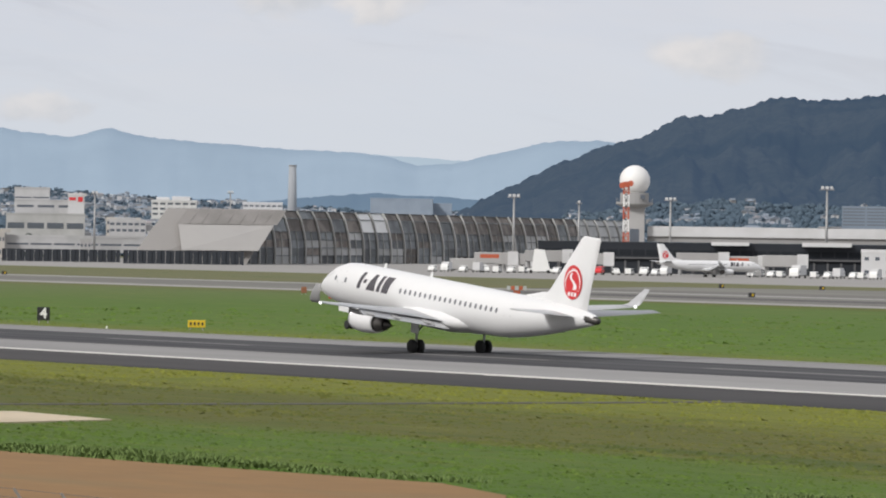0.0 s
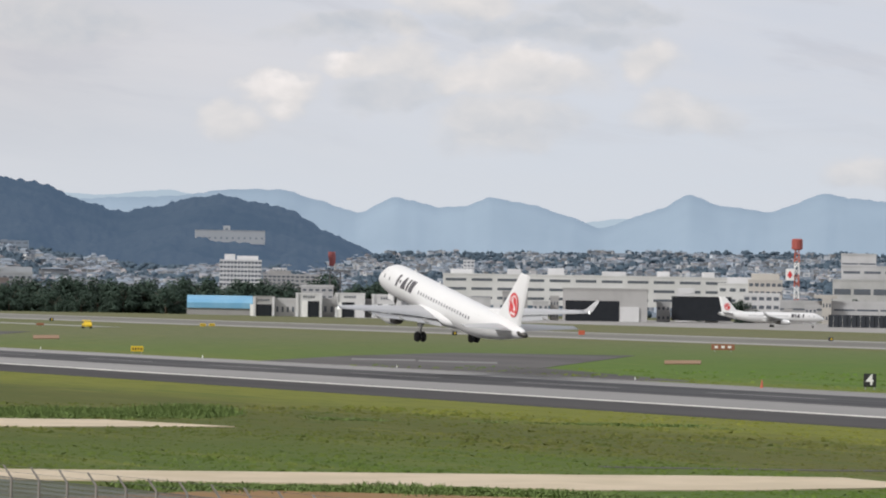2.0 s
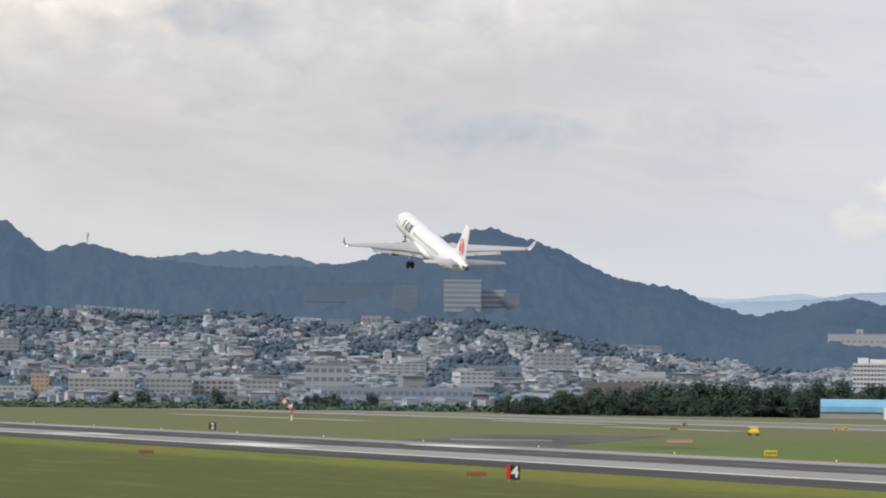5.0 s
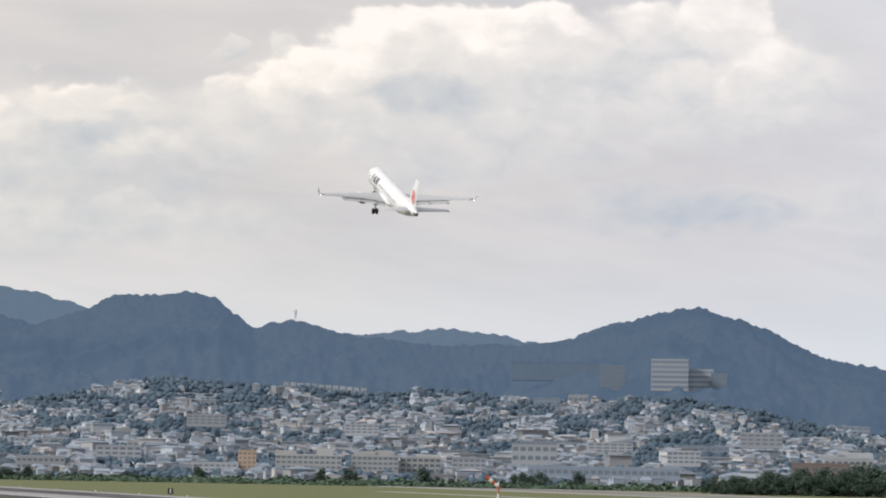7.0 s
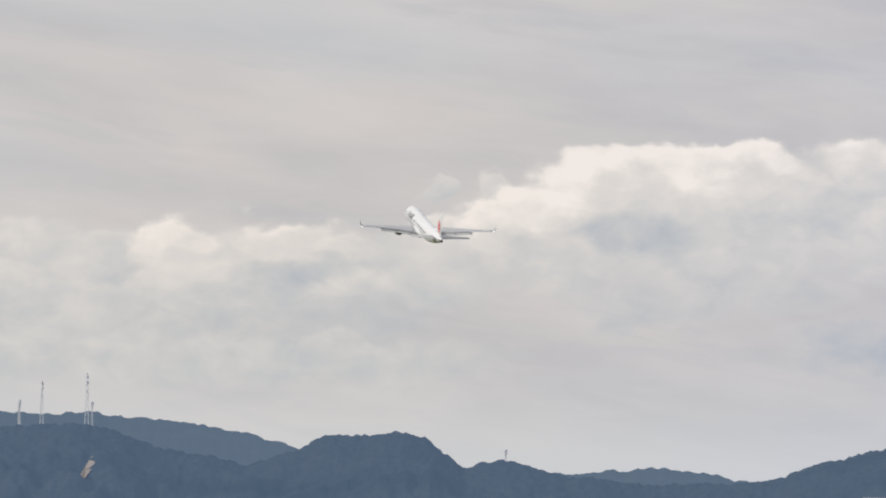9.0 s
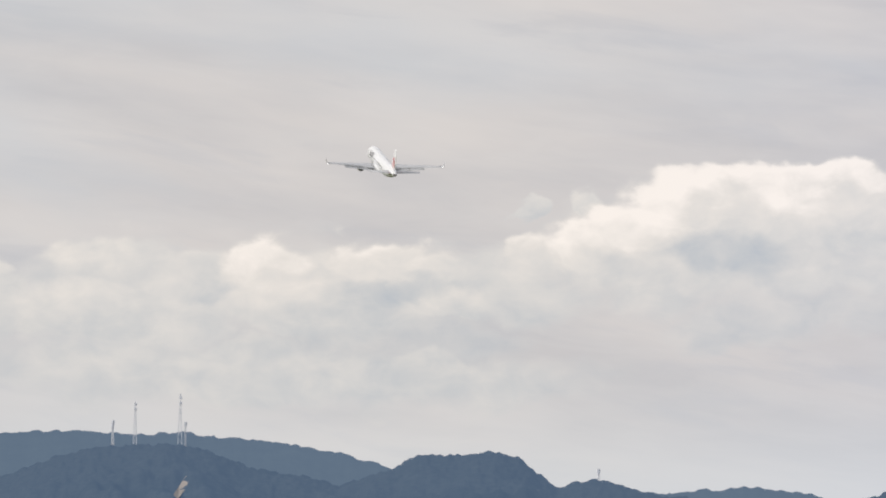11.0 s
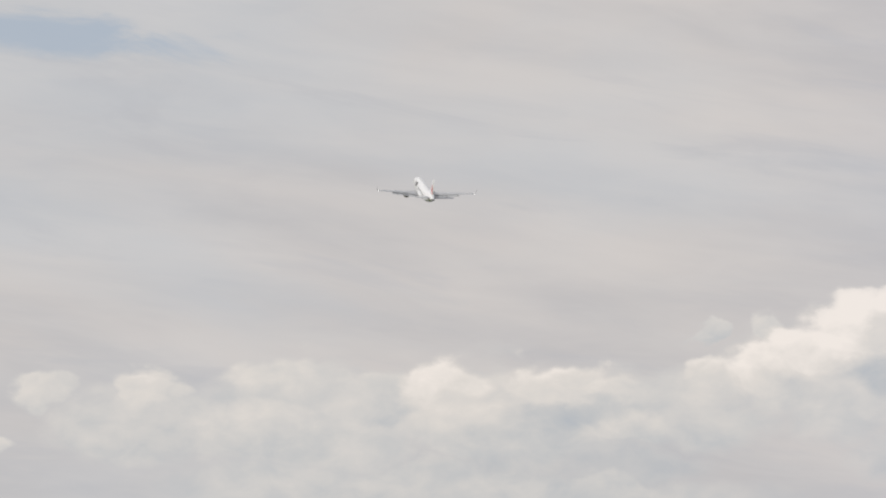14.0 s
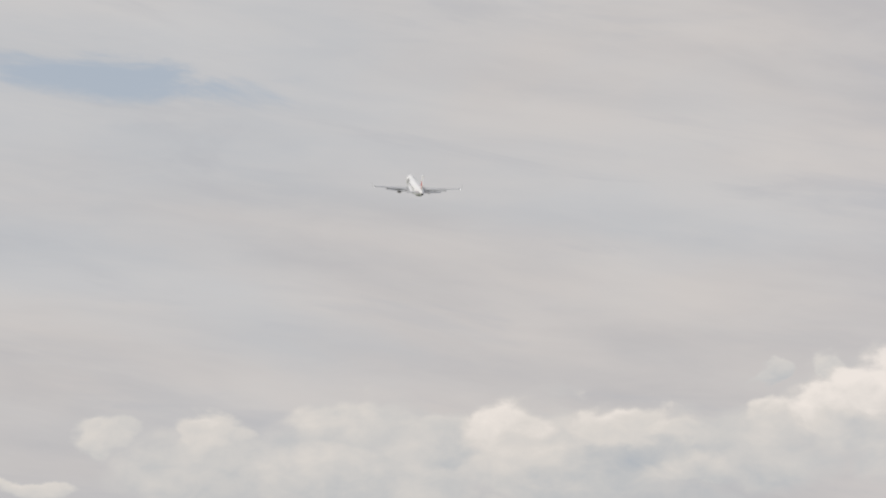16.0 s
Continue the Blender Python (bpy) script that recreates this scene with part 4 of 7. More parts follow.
                wh = part("wheel", bm, M_TYRE, leg, "black rubber tyre", True)
                bm = bmesh.new()
                lathe(bm, [(-w_ * 0.8, wr * 0.2), (-w_ * 0.85, wr * 0.54), (w_ * 0.85, wr * 0.54), (w_ * 0.8, wr * 0.2)], 16, "x", (sx * gap, 0, -length))
                part("hub", bm, M_STEEL, wh, "grey wheel hub", True)
            if nm == "main_gear":
                bm = bmesh.new()
                box(bm, math.copysign(0.20, hx) - 0.02, math.copysign(0.20, hx) + 0.02, -0.5, 0.5, -1.1, 0.05)
                part("gear_door", bm, M_WHITE, leg, "white gear door on the leg")
            legs.append(leg)
        for sx in (-1, 1):
            bm = bmesh.new()
            box(bm, sx * 0.42 - 0.02, sx * 0.42 + 0.02, 13.6, 15.0, -2.15, -1.5)
            part("nose_gear_door", bm, M_WHITE, root)
    # aerials
    for s, z in ((8.2, 1.68), (14.5, 1.68)):
        bm = bmesh.new()
        loft(bm, [[(-0.02, 18 - s, z - 0.05), (0.02, 18 - s, z - 0.05), (0.02, 17.6 - s, z - 0.05), (-0.02, 17.6 - s, z - 0.05)],
                  [(-0.01, 17.8 - s, z + 0.35), (0.01, 17.8 - s, z + 0.35), (0.01, 17.6 - s, z + 0.35), (-0.01, 17.6 - s, z + 0.35)]])
        part("aerial", bm, M_WHITE, root)
    return root, legs


airliner, gear_legs = aircraft(label="white twin-engined regional jet climbing from the runway")
airliner.location = (198, 298, 3.7)


# ---------------------------------------------------------------- town on the slope
TOWN_TOP = [(3, 0.6), (8.9, 0.60), (9.5, 0.70), (10.2, 0.84), (10.8, 0.96), (11.5, 0.86), (12.5, 0.82), (13.1, 0.78), (14.1, 0.84), (14.8, 0.74), (15.6, 0.74), (16.4, 0.80), (17.4, 0.72), (18.1, 0.56), (19.2, 0.38), (20.4, 0.24), (21.6, 0.22), (22.2, 0.30), (23.0, 0.44), (26.0, 0.50), (28.5, 0.52), (30.6, 0.40), (33, 0.30), (35.2, 0.32), (36.0, 0.42), (36.9, 0.47), (37.6, 0.42), (38.2, 0.42), (42, 0.35)]


def town_reach(a):
    return 2950 + 1400 * max(0.0, min(1.0, (a - 21.5) / 2.0)) * max(0.0, min(1.0, 35.5 - a))


def town_z(a, d):
    """Ground height of the town's slope."""
    k = max(0.0, min(1.0, (a - 21.5) / 2.0)) * max(0.0, min(1.0, 35.5 - a))
    t = (d - 1900) / (town_reach(a) - 1900)
    if t <= 0:
        return 0.0
    e = -0.25 + (profile(TOWN_TOP, a) + 0.25) * min(1.0, t) ** (1.0 + 0.25 * k)
    return max(0.0, EYE + d * math.tan(radians(e)))


def build_slope():
    bm = bmesh.new()
    grid = []
    a_list = [3.0 + 0.25 * i for i in range(150)]
    for a in a_list:
        line = []
        for j in range(31):
            d = 1880 + (town_reach(a) - 1880) * j / 30
            p = spot(a, d)
            line.append(bm.verts.new((p.x, p.y, town_z(a, d) + (0.0 if j else -0.3))))
        p = spot(a, town_reach(a) + 25)
        line.append(bm.verts.new((p.x, p.y, -10)))
        grid.append(line)
    for g0, g1 in zip(grid, grid[1:]):
        for j in range(31):
            bm.faces.new((g0[j], g1[j], g1[j + 1], g0[j + 1]))
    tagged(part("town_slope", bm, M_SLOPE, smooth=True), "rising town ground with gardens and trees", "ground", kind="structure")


def add_house(verts, faces, mats, p, w, l, h, rise, yaw, gable, z):
    c, s = math.cos(yaw), math.sin(yaw)
    b = len(verts)
    for zz in (z - 2.0, z + h):
        for x, y in ((-w, -l), (w, -l), (w, l), (-w, l)):
            verts.append((p.x + x * c - y * s, p.y + x * s + y * c, zz))
    for q in ((0, 1, 5, 4), (1, 2, 6, 5), (2, 3, 7, 6), (3, 0, 4, 7)):
        faces.append([b + i for i in q])
        mats.append(0)
    # roof is its own island, with eaves
    e = 1.12
    r = len(verts)
    for x, y in ((-w, -l), (w, -l), (w, l), (-w, l)):
        verts.append((p.x + (x * c - y * s) * e, p.y + (x * s + y * c) * e, z + h))
    if gable:
        k = 0.55 if gable == 2 else 1.0
        for y in (-l * k, l * k):
            verts.append((p.x - y * s * e, p.y + y * c * e, z + h + rise))
        for q in ((0, 1, 4), (1, 2, 5, 4), (2, 3, 5), (3, 0, 4, 5)):
            faces.append([r + i for i in q])
            mats.append(1)
    else:
        for x, y in ((-w, -l), (w, -l), (w, l), (-w, l)):
            verts.append((p.x + (x * c - y * s) * e, p.y + (x * s + y * c) * e, z + h + 0.4))
        for q in ((0, 1, 5, 4), (1, 2, 6, 5), (2, 3, 7, 6), (3, 0, 4, 7), (4, 5, 6, 7)):
            faces.append([r + i for i in q])
            mats.append(0)
    # haze-greyed windows on the two sides that show
    for side in (-1, 1):
        for k in range(2):
            if h < 3.8 and k:
                continue
            f = len(verts)
            z0 = z + 0.7 + k * 1.9
            for x, zz in ((-w * 0.55, z0), (w * 0.55, z0), (w * 0.55, z0 + 0.8), (-w * 0.55, z0 + 1.3)):
                y = side * (l + 0.06)
                verts.append((p.x + x * c - y * s, p.y + x * s + y * c, zz))
            faces.append([f, f + 1, f + 2, f + 3])
            mats.append(2)


def wooded(a, d):
    """How far the trees win over the houses at this spot of the slope; above zero it is a grove."""
    w = noise.noise((a * 1.5, d * 0.006, 2.0)) + 0.45 * noise.noise((a * 4.2, d * 0.018, 7.0)) + 0.07
    w += 0.55 * max(0.0, (d - town_reach(a) + 260) / 260) * (0.6 + noise.noise((a * 2.4, 1.0, 3.0)))
    w -= 0.30 * max(0.0, (2080 - d) / 180)
    return w + 0.42 * max(0.0, min(1.0, a - 34.5))


def build_town():
    rnd = random.Random(4)
    verts, faces, mats = [], [], []
    for i in range(14500):
        a = rnd.uniform(4.0, 38.8)
        r = town_reach(a)
        d = 1905 + (r - 1905) * rnd.random() ** (0.95 if a < 20 else 0.6)
        if wooded(a, d) > 0.02 + 0.28 * rnd.random() ** 2:
            continue
        p = spot(a, d)
        z = town_z(a, d)
        big = rnd.random() < 0.05 and d < 2500
        if big:
            w, l, h, g = rnd.uniform(3, 7), rnd.uniform(3, 5), rnd.uniform(3.5, 6.5), rnd.choice((0, 0, 2))
        else:
            w, l, h, g = rnd.uniform(1.1, 2.7), rnd.uniform(1.2, 2.7), rnd.uniform(1.8, 3.9), rnd.choice((1, 1, 2, 2, 2, 0))
        add_house(verts, faces, mats, p, w, l, h, rnd.uniform(0.6, 1.3), radians(-a + rnd.choice((0, 90)) + rnd.gauss(12, 14)), g, z)
    me = bpy.data.meshes.new("town_houses")
    me.from_pydata(verts, [], faces)
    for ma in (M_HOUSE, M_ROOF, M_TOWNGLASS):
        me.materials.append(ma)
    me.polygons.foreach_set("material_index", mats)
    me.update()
    tagged(new("town_houses", me), "crowded houses with grey roofs, paled by painted haze", "houses", kind="stuff")


def leaf_clump(verts, faces, c, r, n, rnd, size, lift=0.0):
    for _ in range(n):
        v = Vector((rnd.gauss(0, 1), rnd.gauss(0, 1), rnd.gauss(0, 1))).normalized()
        q = Vector(c) + Vector((v.x * r[0], v.y * r[1], v.z * r[2])) * rnd.uniform(0.55, 1.05)
        v = (v + Vector((0, 0, lift))).normalized()
        u = v.orthogonal().normalized()
        u.rotate(Matrix.Rotation(rnd.uniform(0, 6.28), 3, v))
        w = v.cross(u) + v * rnd.uniform(-0.5, 0.5)
        s = size * rnd.uniform(0.6, 1.3)
        b = len(verts)
        verts.extend([tuple(q - u * s), tuple(q + w * s * 0.8), tuple(q + u * s), tuple(q - w * s * 0.8)])
        faces.append((b, b + 1, b + 2, b + 3))


def build_wood():
    rnd = random.Random(9)
    ball = bmesh.new()
    bmesh.ops.create_icosphere(ball, subdivisions=1, radius=1.0)
    ball.verts.ensure_lookup_table()
    pts = [v.co.copy() for v in ball.verts]
    tris = [tuple(v.index for v in f.verts) for f in ball.faces]
    ball.free()
    verts, faces = [], []
    for i in range(16000):
        a = rnd.uniform(4.0, 38.8)
        r = town_reach(a)
        d = 1900 + (r - 1900) * rnd.random()
        g = wooded(a, d)
        if g < 0.0 and rnd.random() < 0.72:
            continue
        p, z, h = spot(a, d), town_z(a, d), rnd.uniform(2.6, 5.2) * (1.0 if g > 0 else 0.62)
        for k in range(5):
            c = Vector((p.x + rnd.uniform(-1, 1) * h, p.y + rnd.uniform(-1, 1) * h, z + h * rnd.uniform(0.08, 0.5)))
            w = h * rnd.uniform(0.18, 0.42)
            b = len(verts)
            for q in pts:
                k2 = w * (1.0 + rnd.uniform(-0.4, 0.4))
                verts.append((c.x + q.x * k2 * 1.2, c.y + q.y * k2 * 1.2, c.z + q.z * k2))
            faces.extend((b + i0, b + i1, b + i2) for i0, i1, i2 in tris)
    me = bpy.data.meshes.new("town_trees")
    me.from_pydata(verts, [], faces)
    me.polygons.foreach_set("use_smooth", [True] * len(faces))
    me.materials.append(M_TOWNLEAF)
    tagged(new("town_trees", me), "trees between the houses, greyed by painted haze", "trees", kind="stuff")
    # overgrown bank along the far edge of the field
    verts, faces = [], []
    for i in range(2600):
        a = rnd.uniform(3.5, 20.4)
        d = rnd.uniform(1790, 1870)
        tall = 0.55 + 0.75 * noise.noise((a * 3.0, d * 0.02, 4.0))
        if tall < 0.18 or rnd.random() < 0.15:
            continue
        p, h = spot(a, d), tall * rnd.uniform(1.8, 4.4)
        leaf_clump(verts, faces, (p.x, p.y, h * 0.4), (2.6, 2.6, h * 0.55), 26, rnd, 0.75, 0.9)
    me = bpy.data.meshes.new("hedge")
    me.from_pydata(verts, [], faces)
    me.materials.append(M_HEDGE)
    tagged(new("hedge", me), "overgrown dark green hedge along the field's far edge", "hedge", kind="stuff")


build_slope()
build_town()
build_wood()


# ---------------------------------------------------------------- trees of the airfield's edge
def make_tree(seed, h, spread, label="dark green broad-leaved tree at the field's edge"):
    rnd = random.Random(seed)
    root = thing("tree", label, "tree", "trees along the field's edge")
    bm = bmesh.new()
    rod(bm, (0, 0, -0.3), (0.1, 0, h * 0.45), h * 0.035, h * 0.022, 8)
    for k in range(5):
        a = rnd.uniform(0, 6.28)
        rod(bm, (0.1, 0, h * (0.28 + 0.04 * k)), (math.cos(a) * spread * 0.55, math.sin(a) * spread * 0.55, h * rnd.uniform(0.5, 0.75)), h * 0.016, h * 0.006, 6)
    part("trunk", bm, M_BARK, root, "", True)
    verts, faces = [], []
    for k in range(24):
        a, q = rnd.uniform(0, 6.28), rnd.random() ** 0.5
        zz = h * rnd.uniform(0.05, 0.86)
        s = spread * q * (1.0 - 0.45 * max(0, zz / h - 0.5))
        r = h * rnd.uniform(0.11, 0.19)
        leaf_clump(verts, faces, (math.cos(a) * s, math.sin(a) * s, zz), (r * 1.25, r * 1.25, r), 110, rnd, h * 0.032, 1.2)
    me = bpy.data.meshes.new("crown")
    me.from_pydata(verts, [], faces)
    me.materials.append(M_LEAF)
    cr = new("crown", me)
    cr.parent = root
    return root


def build_trees():
    kinds = [make_tree(1, 10, 4.6), make_tree(2, 9, 5.2), make_tree(3, 11, 4.4), make_tree(4, 7, 4.2)]
    rnd = random.Random(21)
    used = [False] * 4
    places = []
    for i in range(78):
        a = 17.2 + 4.7 * i / 77 + rnd.uniform(-0.05, 0.05)
        e = max(0.15, min(1.0, (a - 17.0) / 2.2))
        places.append((a, rnd.uniform(1640, 1730), 0.55 + 0.62 * e * rnd.uniform(0.8, 1.12), 0))
    for a in (14.86, 14.98, 15.10, 15.22, 12.6, 13.85, 14.0, 14.15, 15.6, 9.2, 10.4, 11.2, 13.0, 12.95, 8.9, 9.05):
        places.append((a + rnd.uniform(-0.02, 0.02), rnd.uniform(1800, 1860), rnd.uniform(0.45, 0.75), 0))
    for a in (22.4, 22.75, 23.2, 23.3, 23.42, 27.25, 27.4, 27.6, 26.9, 28.7):
        places.append((a, rnd.uniform(1640, 1760), rnd.uniform(0.7, 1.1), 0))
    for a, d, top in ((22.409, 1640, 13.2), (22.449, 1640, 12.5), (21.977, 1640, 11.5), (22.935, 1640, 12.7), (22.987, 1640, 13.8), (23.040, 1640, 13.1), (23.106, 1640, 12.4), (23.159, 1640, 11.3), (21.676, 1640, 9.8), (21.347, 1640, 11.9), (21.425, 1640, 12.7), (21.511, 1640, 12.0), (21.584, 1640, 10.9)):
        places.append((a, d, top / 9.6, 0))
    for a, d, s, z in places:
        k = rnd.randrange(4)
        p = spot(a, d, z)
        m = pose(p.x, p.y, p.z, 0, 0, rnd.uniform(0, 360))
        if not used[k]:
            used[k] = True
            kinds[k].matrix_basis = m
            t = kinds[k]
        else:
            t = copy_thing(kinds[k], m)
        t.scale = (s * 1.15, s * 1.15, s)


build_trees()


# ---------------------------------------------------------------- buildings
def shared(name, bm, material):
    me = bpy.data.meshes.new(name)
    bmesh.ops.recalc_face_normals(bm, faces=bm.faces)
    bm.to_mesh(me)
    bm.free()
    me.materials.append(material)
    return me


def put(name, me, parent, loc, label=""):
    ob = new(name, me)
    ob.parent = parent
    ob.location = loc
    if label:
        ob["label"] = label
    return ob


def building(label, az0, az1, d, z0, z1, depth=14, floors=3, bays=8, wall=None, win=0.45, wide=0.7, roof_units=0, turn=0.0, category="building", name="building", parapet=0.5, win_mat=None, ground=None):
    """A block with a parapet, rows of recessed windows, and plant on its roof."""
    wall = wall or M_BLDW
    w = d * math.tan(radians(az1 - az0))
    z0 = z0 if ground is None else ground
    h = z1 - z0
    root = thing(name, label, category, m=facing((az0 + az1) / 2, d, z0, turn))
    bm = bmesh.new()
    box(bm, -w / 2, w / 2, 0, depth, -1.0, h)
    bmesh.ops.bevel(bm, geom=bm.edges[:], offset=0.08, segments=1, affect="EDGES")
    part("wall", bm, wall, root)
    bm = bmesh.new()
    t = 0.35
    for x0, x1, y0, y1 in ((-w / 2 - 0.1, w / 2 + 0.1, -0.1, t), (-w / 2 - 0.1, w / 2 + 0.1, depth - t, depth + 0.1), (-w / 2 - 0.1, -w / 2 + t, t, depth - t), (w / 2 - t, w / 2 + 0.1, t, depth - t)):
        box(bm, x0, x1, y0, y1, h - 0.25, h + parapet)
    part("parapet", bm, wall, root)
    if floors and bays:
        fh, bw = h / floors, w / bays
        bm = bmesh.new()
        box(bm, -bw * wide / 2, bw * wide / 2, -0.06, 0.05, 0, fh * win)
        me = shared("window", bm, win_mat or M_WIN)
        for i in range(floors):
            for j in range(bays):
                put("window", me, root, (-w / 2 + bw * (j + 0.5), 0, fh * (i + 0.32)))
    rnd = random.Random(label + str(az0))
    for k in range(roof_units):
        bm = bmesh.new()
        u = rnd.uniform(2, 5)
        x = -w / 2 + w * (k + 0.5 + rnd.uniform(-0.2, 0.2)) / roof_units
        box(bm, x - u, x + u, depth * 0.3, depth * 0.7, h, h + rnd.uniform(1.2, 3.0))
        bmesh.ops.bevel(bm, geom=bm.edges[:], offset=0.1, segments=1, affect="EDGES")
        part("roof_unit", bm, wall, root)
    return root


def on_hill(label, az0, az1, e0, e1, *args, **kw):
    """A block standing where its foot meets the wooded hill."""
    d = hill_distance((az0 + az1) / 2, e0) - 4.0
    return building(label, az0, az1, d, EYE + d * math.tan(radians(e0)), EYE + d * math.tan(radians(e1)), *args, **kw)


def build_district():
    b = building
    b("white six-storey office block beyond the hangars", 21.205, 21.690, 2060, 9.6, 20.5, 16, 6, 12, M_BLDW, 0.5, 0.75, 2)
    b("grey flats among the town houses", 21.710, 22.083, 2120, 8.9, 15.0, 14, 4, 7, M_BLDG, 0.45, 0.6, 1)
    b("pale flats above the town's trees", 21.820, 21.984, 2300, 9.3, 18.5, 12, 5, 4, M_BLDW, 0.45, 0.6)
    b("grey flats among the town houses", 22.018, 22.379, 2250, 8.2, 15.4, 12, 4, 6, M_BLDG, 0.45, 0.6)
    b("tall pale flats in the far town", 24.040, 24.171, 2600, 16.7, 25.7, 12, 5, 3, M_BLDW, 0.4, 0.6)
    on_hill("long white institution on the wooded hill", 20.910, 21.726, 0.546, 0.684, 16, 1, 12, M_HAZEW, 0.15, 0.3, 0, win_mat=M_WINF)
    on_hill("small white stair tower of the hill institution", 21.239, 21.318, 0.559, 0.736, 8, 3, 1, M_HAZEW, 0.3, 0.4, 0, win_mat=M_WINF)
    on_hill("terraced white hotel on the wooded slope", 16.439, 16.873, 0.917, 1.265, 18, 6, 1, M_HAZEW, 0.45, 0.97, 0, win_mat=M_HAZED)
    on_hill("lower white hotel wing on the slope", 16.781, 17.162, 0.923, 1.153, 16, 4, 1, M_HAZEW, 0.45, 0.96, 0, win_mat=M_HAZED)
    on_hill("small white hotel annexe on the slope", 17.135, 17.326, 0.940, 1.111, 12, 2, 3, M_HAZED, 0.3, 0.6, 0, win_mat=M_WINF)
    on_hill("grey terraced flats stepping up the slope", 14.813, 15.885, 1.012, 1.203, 14, 0, 0, mat("haze_dim_terrace", (0.03, 0.04, 0.05), 0.9, vary=0.15, scale=0.1, hazy=(0.095, 0.135, 0.185)), 0.15, 0.97, 0, win_mat=M_HILL)
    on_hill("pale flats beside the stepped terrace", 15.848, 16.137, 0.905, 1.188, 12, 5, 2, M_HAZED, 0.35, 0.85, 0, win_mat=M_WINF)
    b("orange-brown cube block at the town's foot", 11.649, 11.859, 1960, 5.2, 12.2, 9, 4, 4, mat("hazy_ochre_render", (0.36, 0.25, 0.15), 0.8, vary=0.06, scale=0.2, hazy=(0.05, 0.06, 0.075)), 0.3, 0.5, 0)
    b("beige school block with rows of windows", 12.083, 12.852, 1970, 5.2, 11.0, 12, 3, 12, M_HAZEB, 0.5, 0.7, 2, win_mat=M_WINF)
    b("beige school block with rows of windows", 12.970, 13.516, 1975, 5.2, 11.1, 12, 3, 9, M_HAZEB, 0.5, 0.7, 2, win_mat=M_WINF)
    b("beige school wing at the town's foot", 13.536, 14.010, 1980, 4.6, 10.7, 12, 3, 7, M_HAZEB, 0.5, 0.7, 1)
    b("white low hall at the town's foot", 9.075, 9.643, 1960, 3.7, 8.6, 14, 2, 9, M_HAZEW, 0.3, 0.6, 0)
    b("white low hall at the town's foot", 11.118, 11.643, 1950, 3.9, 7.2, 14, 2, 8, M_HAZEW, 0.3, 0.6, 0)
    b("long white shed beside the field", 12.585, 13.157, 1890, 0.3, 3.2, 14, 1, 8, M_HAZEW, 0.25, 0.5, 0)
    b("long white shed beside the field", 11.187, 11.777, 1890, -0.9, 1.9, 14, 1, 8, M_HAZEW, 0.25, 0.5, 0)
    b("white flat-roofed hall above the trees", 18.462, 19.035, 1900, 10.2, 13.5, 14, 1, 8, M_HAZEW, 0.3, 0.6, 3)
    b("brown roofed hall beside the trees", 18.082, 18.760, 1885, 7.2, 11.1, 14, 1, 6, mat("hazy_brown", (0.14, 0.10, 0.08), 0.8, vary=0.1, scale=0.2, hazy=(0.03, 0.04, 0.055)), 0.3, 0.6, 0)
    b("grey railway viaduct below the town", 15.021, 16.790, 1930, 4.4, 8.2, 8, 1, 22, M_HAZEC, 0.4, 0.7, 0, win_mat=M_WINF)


build_district()


def on_town(label, az0, az1, e0, e1, depth=10, **kw):
    """A block standing where its foot meets the town's slope."""
    a = (az0 + az1) / 2
    d = 1900.0
    while d < town_reach(a) and town_z(a, d) < EYE + d * math.tan(radians(e0)):
        d += 5.0
    return building(label, az0, az1, d, town_z(a, d), EYE + d * math.tan(radians(e1)), depth, **kw)


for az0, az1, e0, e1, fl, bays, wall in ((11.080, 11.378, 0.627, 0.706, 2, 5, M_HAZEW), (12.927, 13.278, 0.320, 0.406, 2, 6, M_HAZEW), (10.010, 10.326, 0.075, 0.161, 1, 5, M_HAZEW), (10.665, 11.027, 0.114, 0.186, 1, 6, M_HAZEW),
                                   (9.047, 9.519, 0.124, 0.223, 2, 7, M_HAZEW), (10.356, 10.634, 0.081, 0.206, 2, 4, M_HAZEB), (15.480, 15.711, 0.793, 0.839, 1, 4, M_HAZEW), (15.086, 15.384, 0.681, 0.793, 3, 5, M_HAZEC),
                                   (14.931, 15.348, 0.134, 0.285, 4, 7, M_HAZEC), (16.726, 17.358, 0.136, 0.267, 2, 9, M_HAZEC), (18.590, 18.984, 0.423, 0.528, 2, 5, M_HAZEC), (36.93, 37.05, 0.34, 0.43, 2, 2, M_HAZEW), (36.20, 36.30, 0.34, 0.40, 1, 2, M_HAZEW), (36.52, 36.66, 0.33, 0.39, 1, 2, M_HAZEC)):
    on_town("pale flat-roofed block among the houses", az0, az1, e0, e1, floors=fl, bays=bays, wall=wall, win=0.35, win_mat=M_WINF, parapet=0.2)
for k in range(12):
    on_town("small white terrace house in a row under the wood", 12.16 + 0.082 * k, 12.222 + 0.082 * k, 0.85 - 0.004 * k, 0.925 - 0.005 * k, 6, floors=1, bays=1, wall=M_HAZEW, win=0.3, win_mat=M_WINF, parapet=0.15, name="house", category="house")
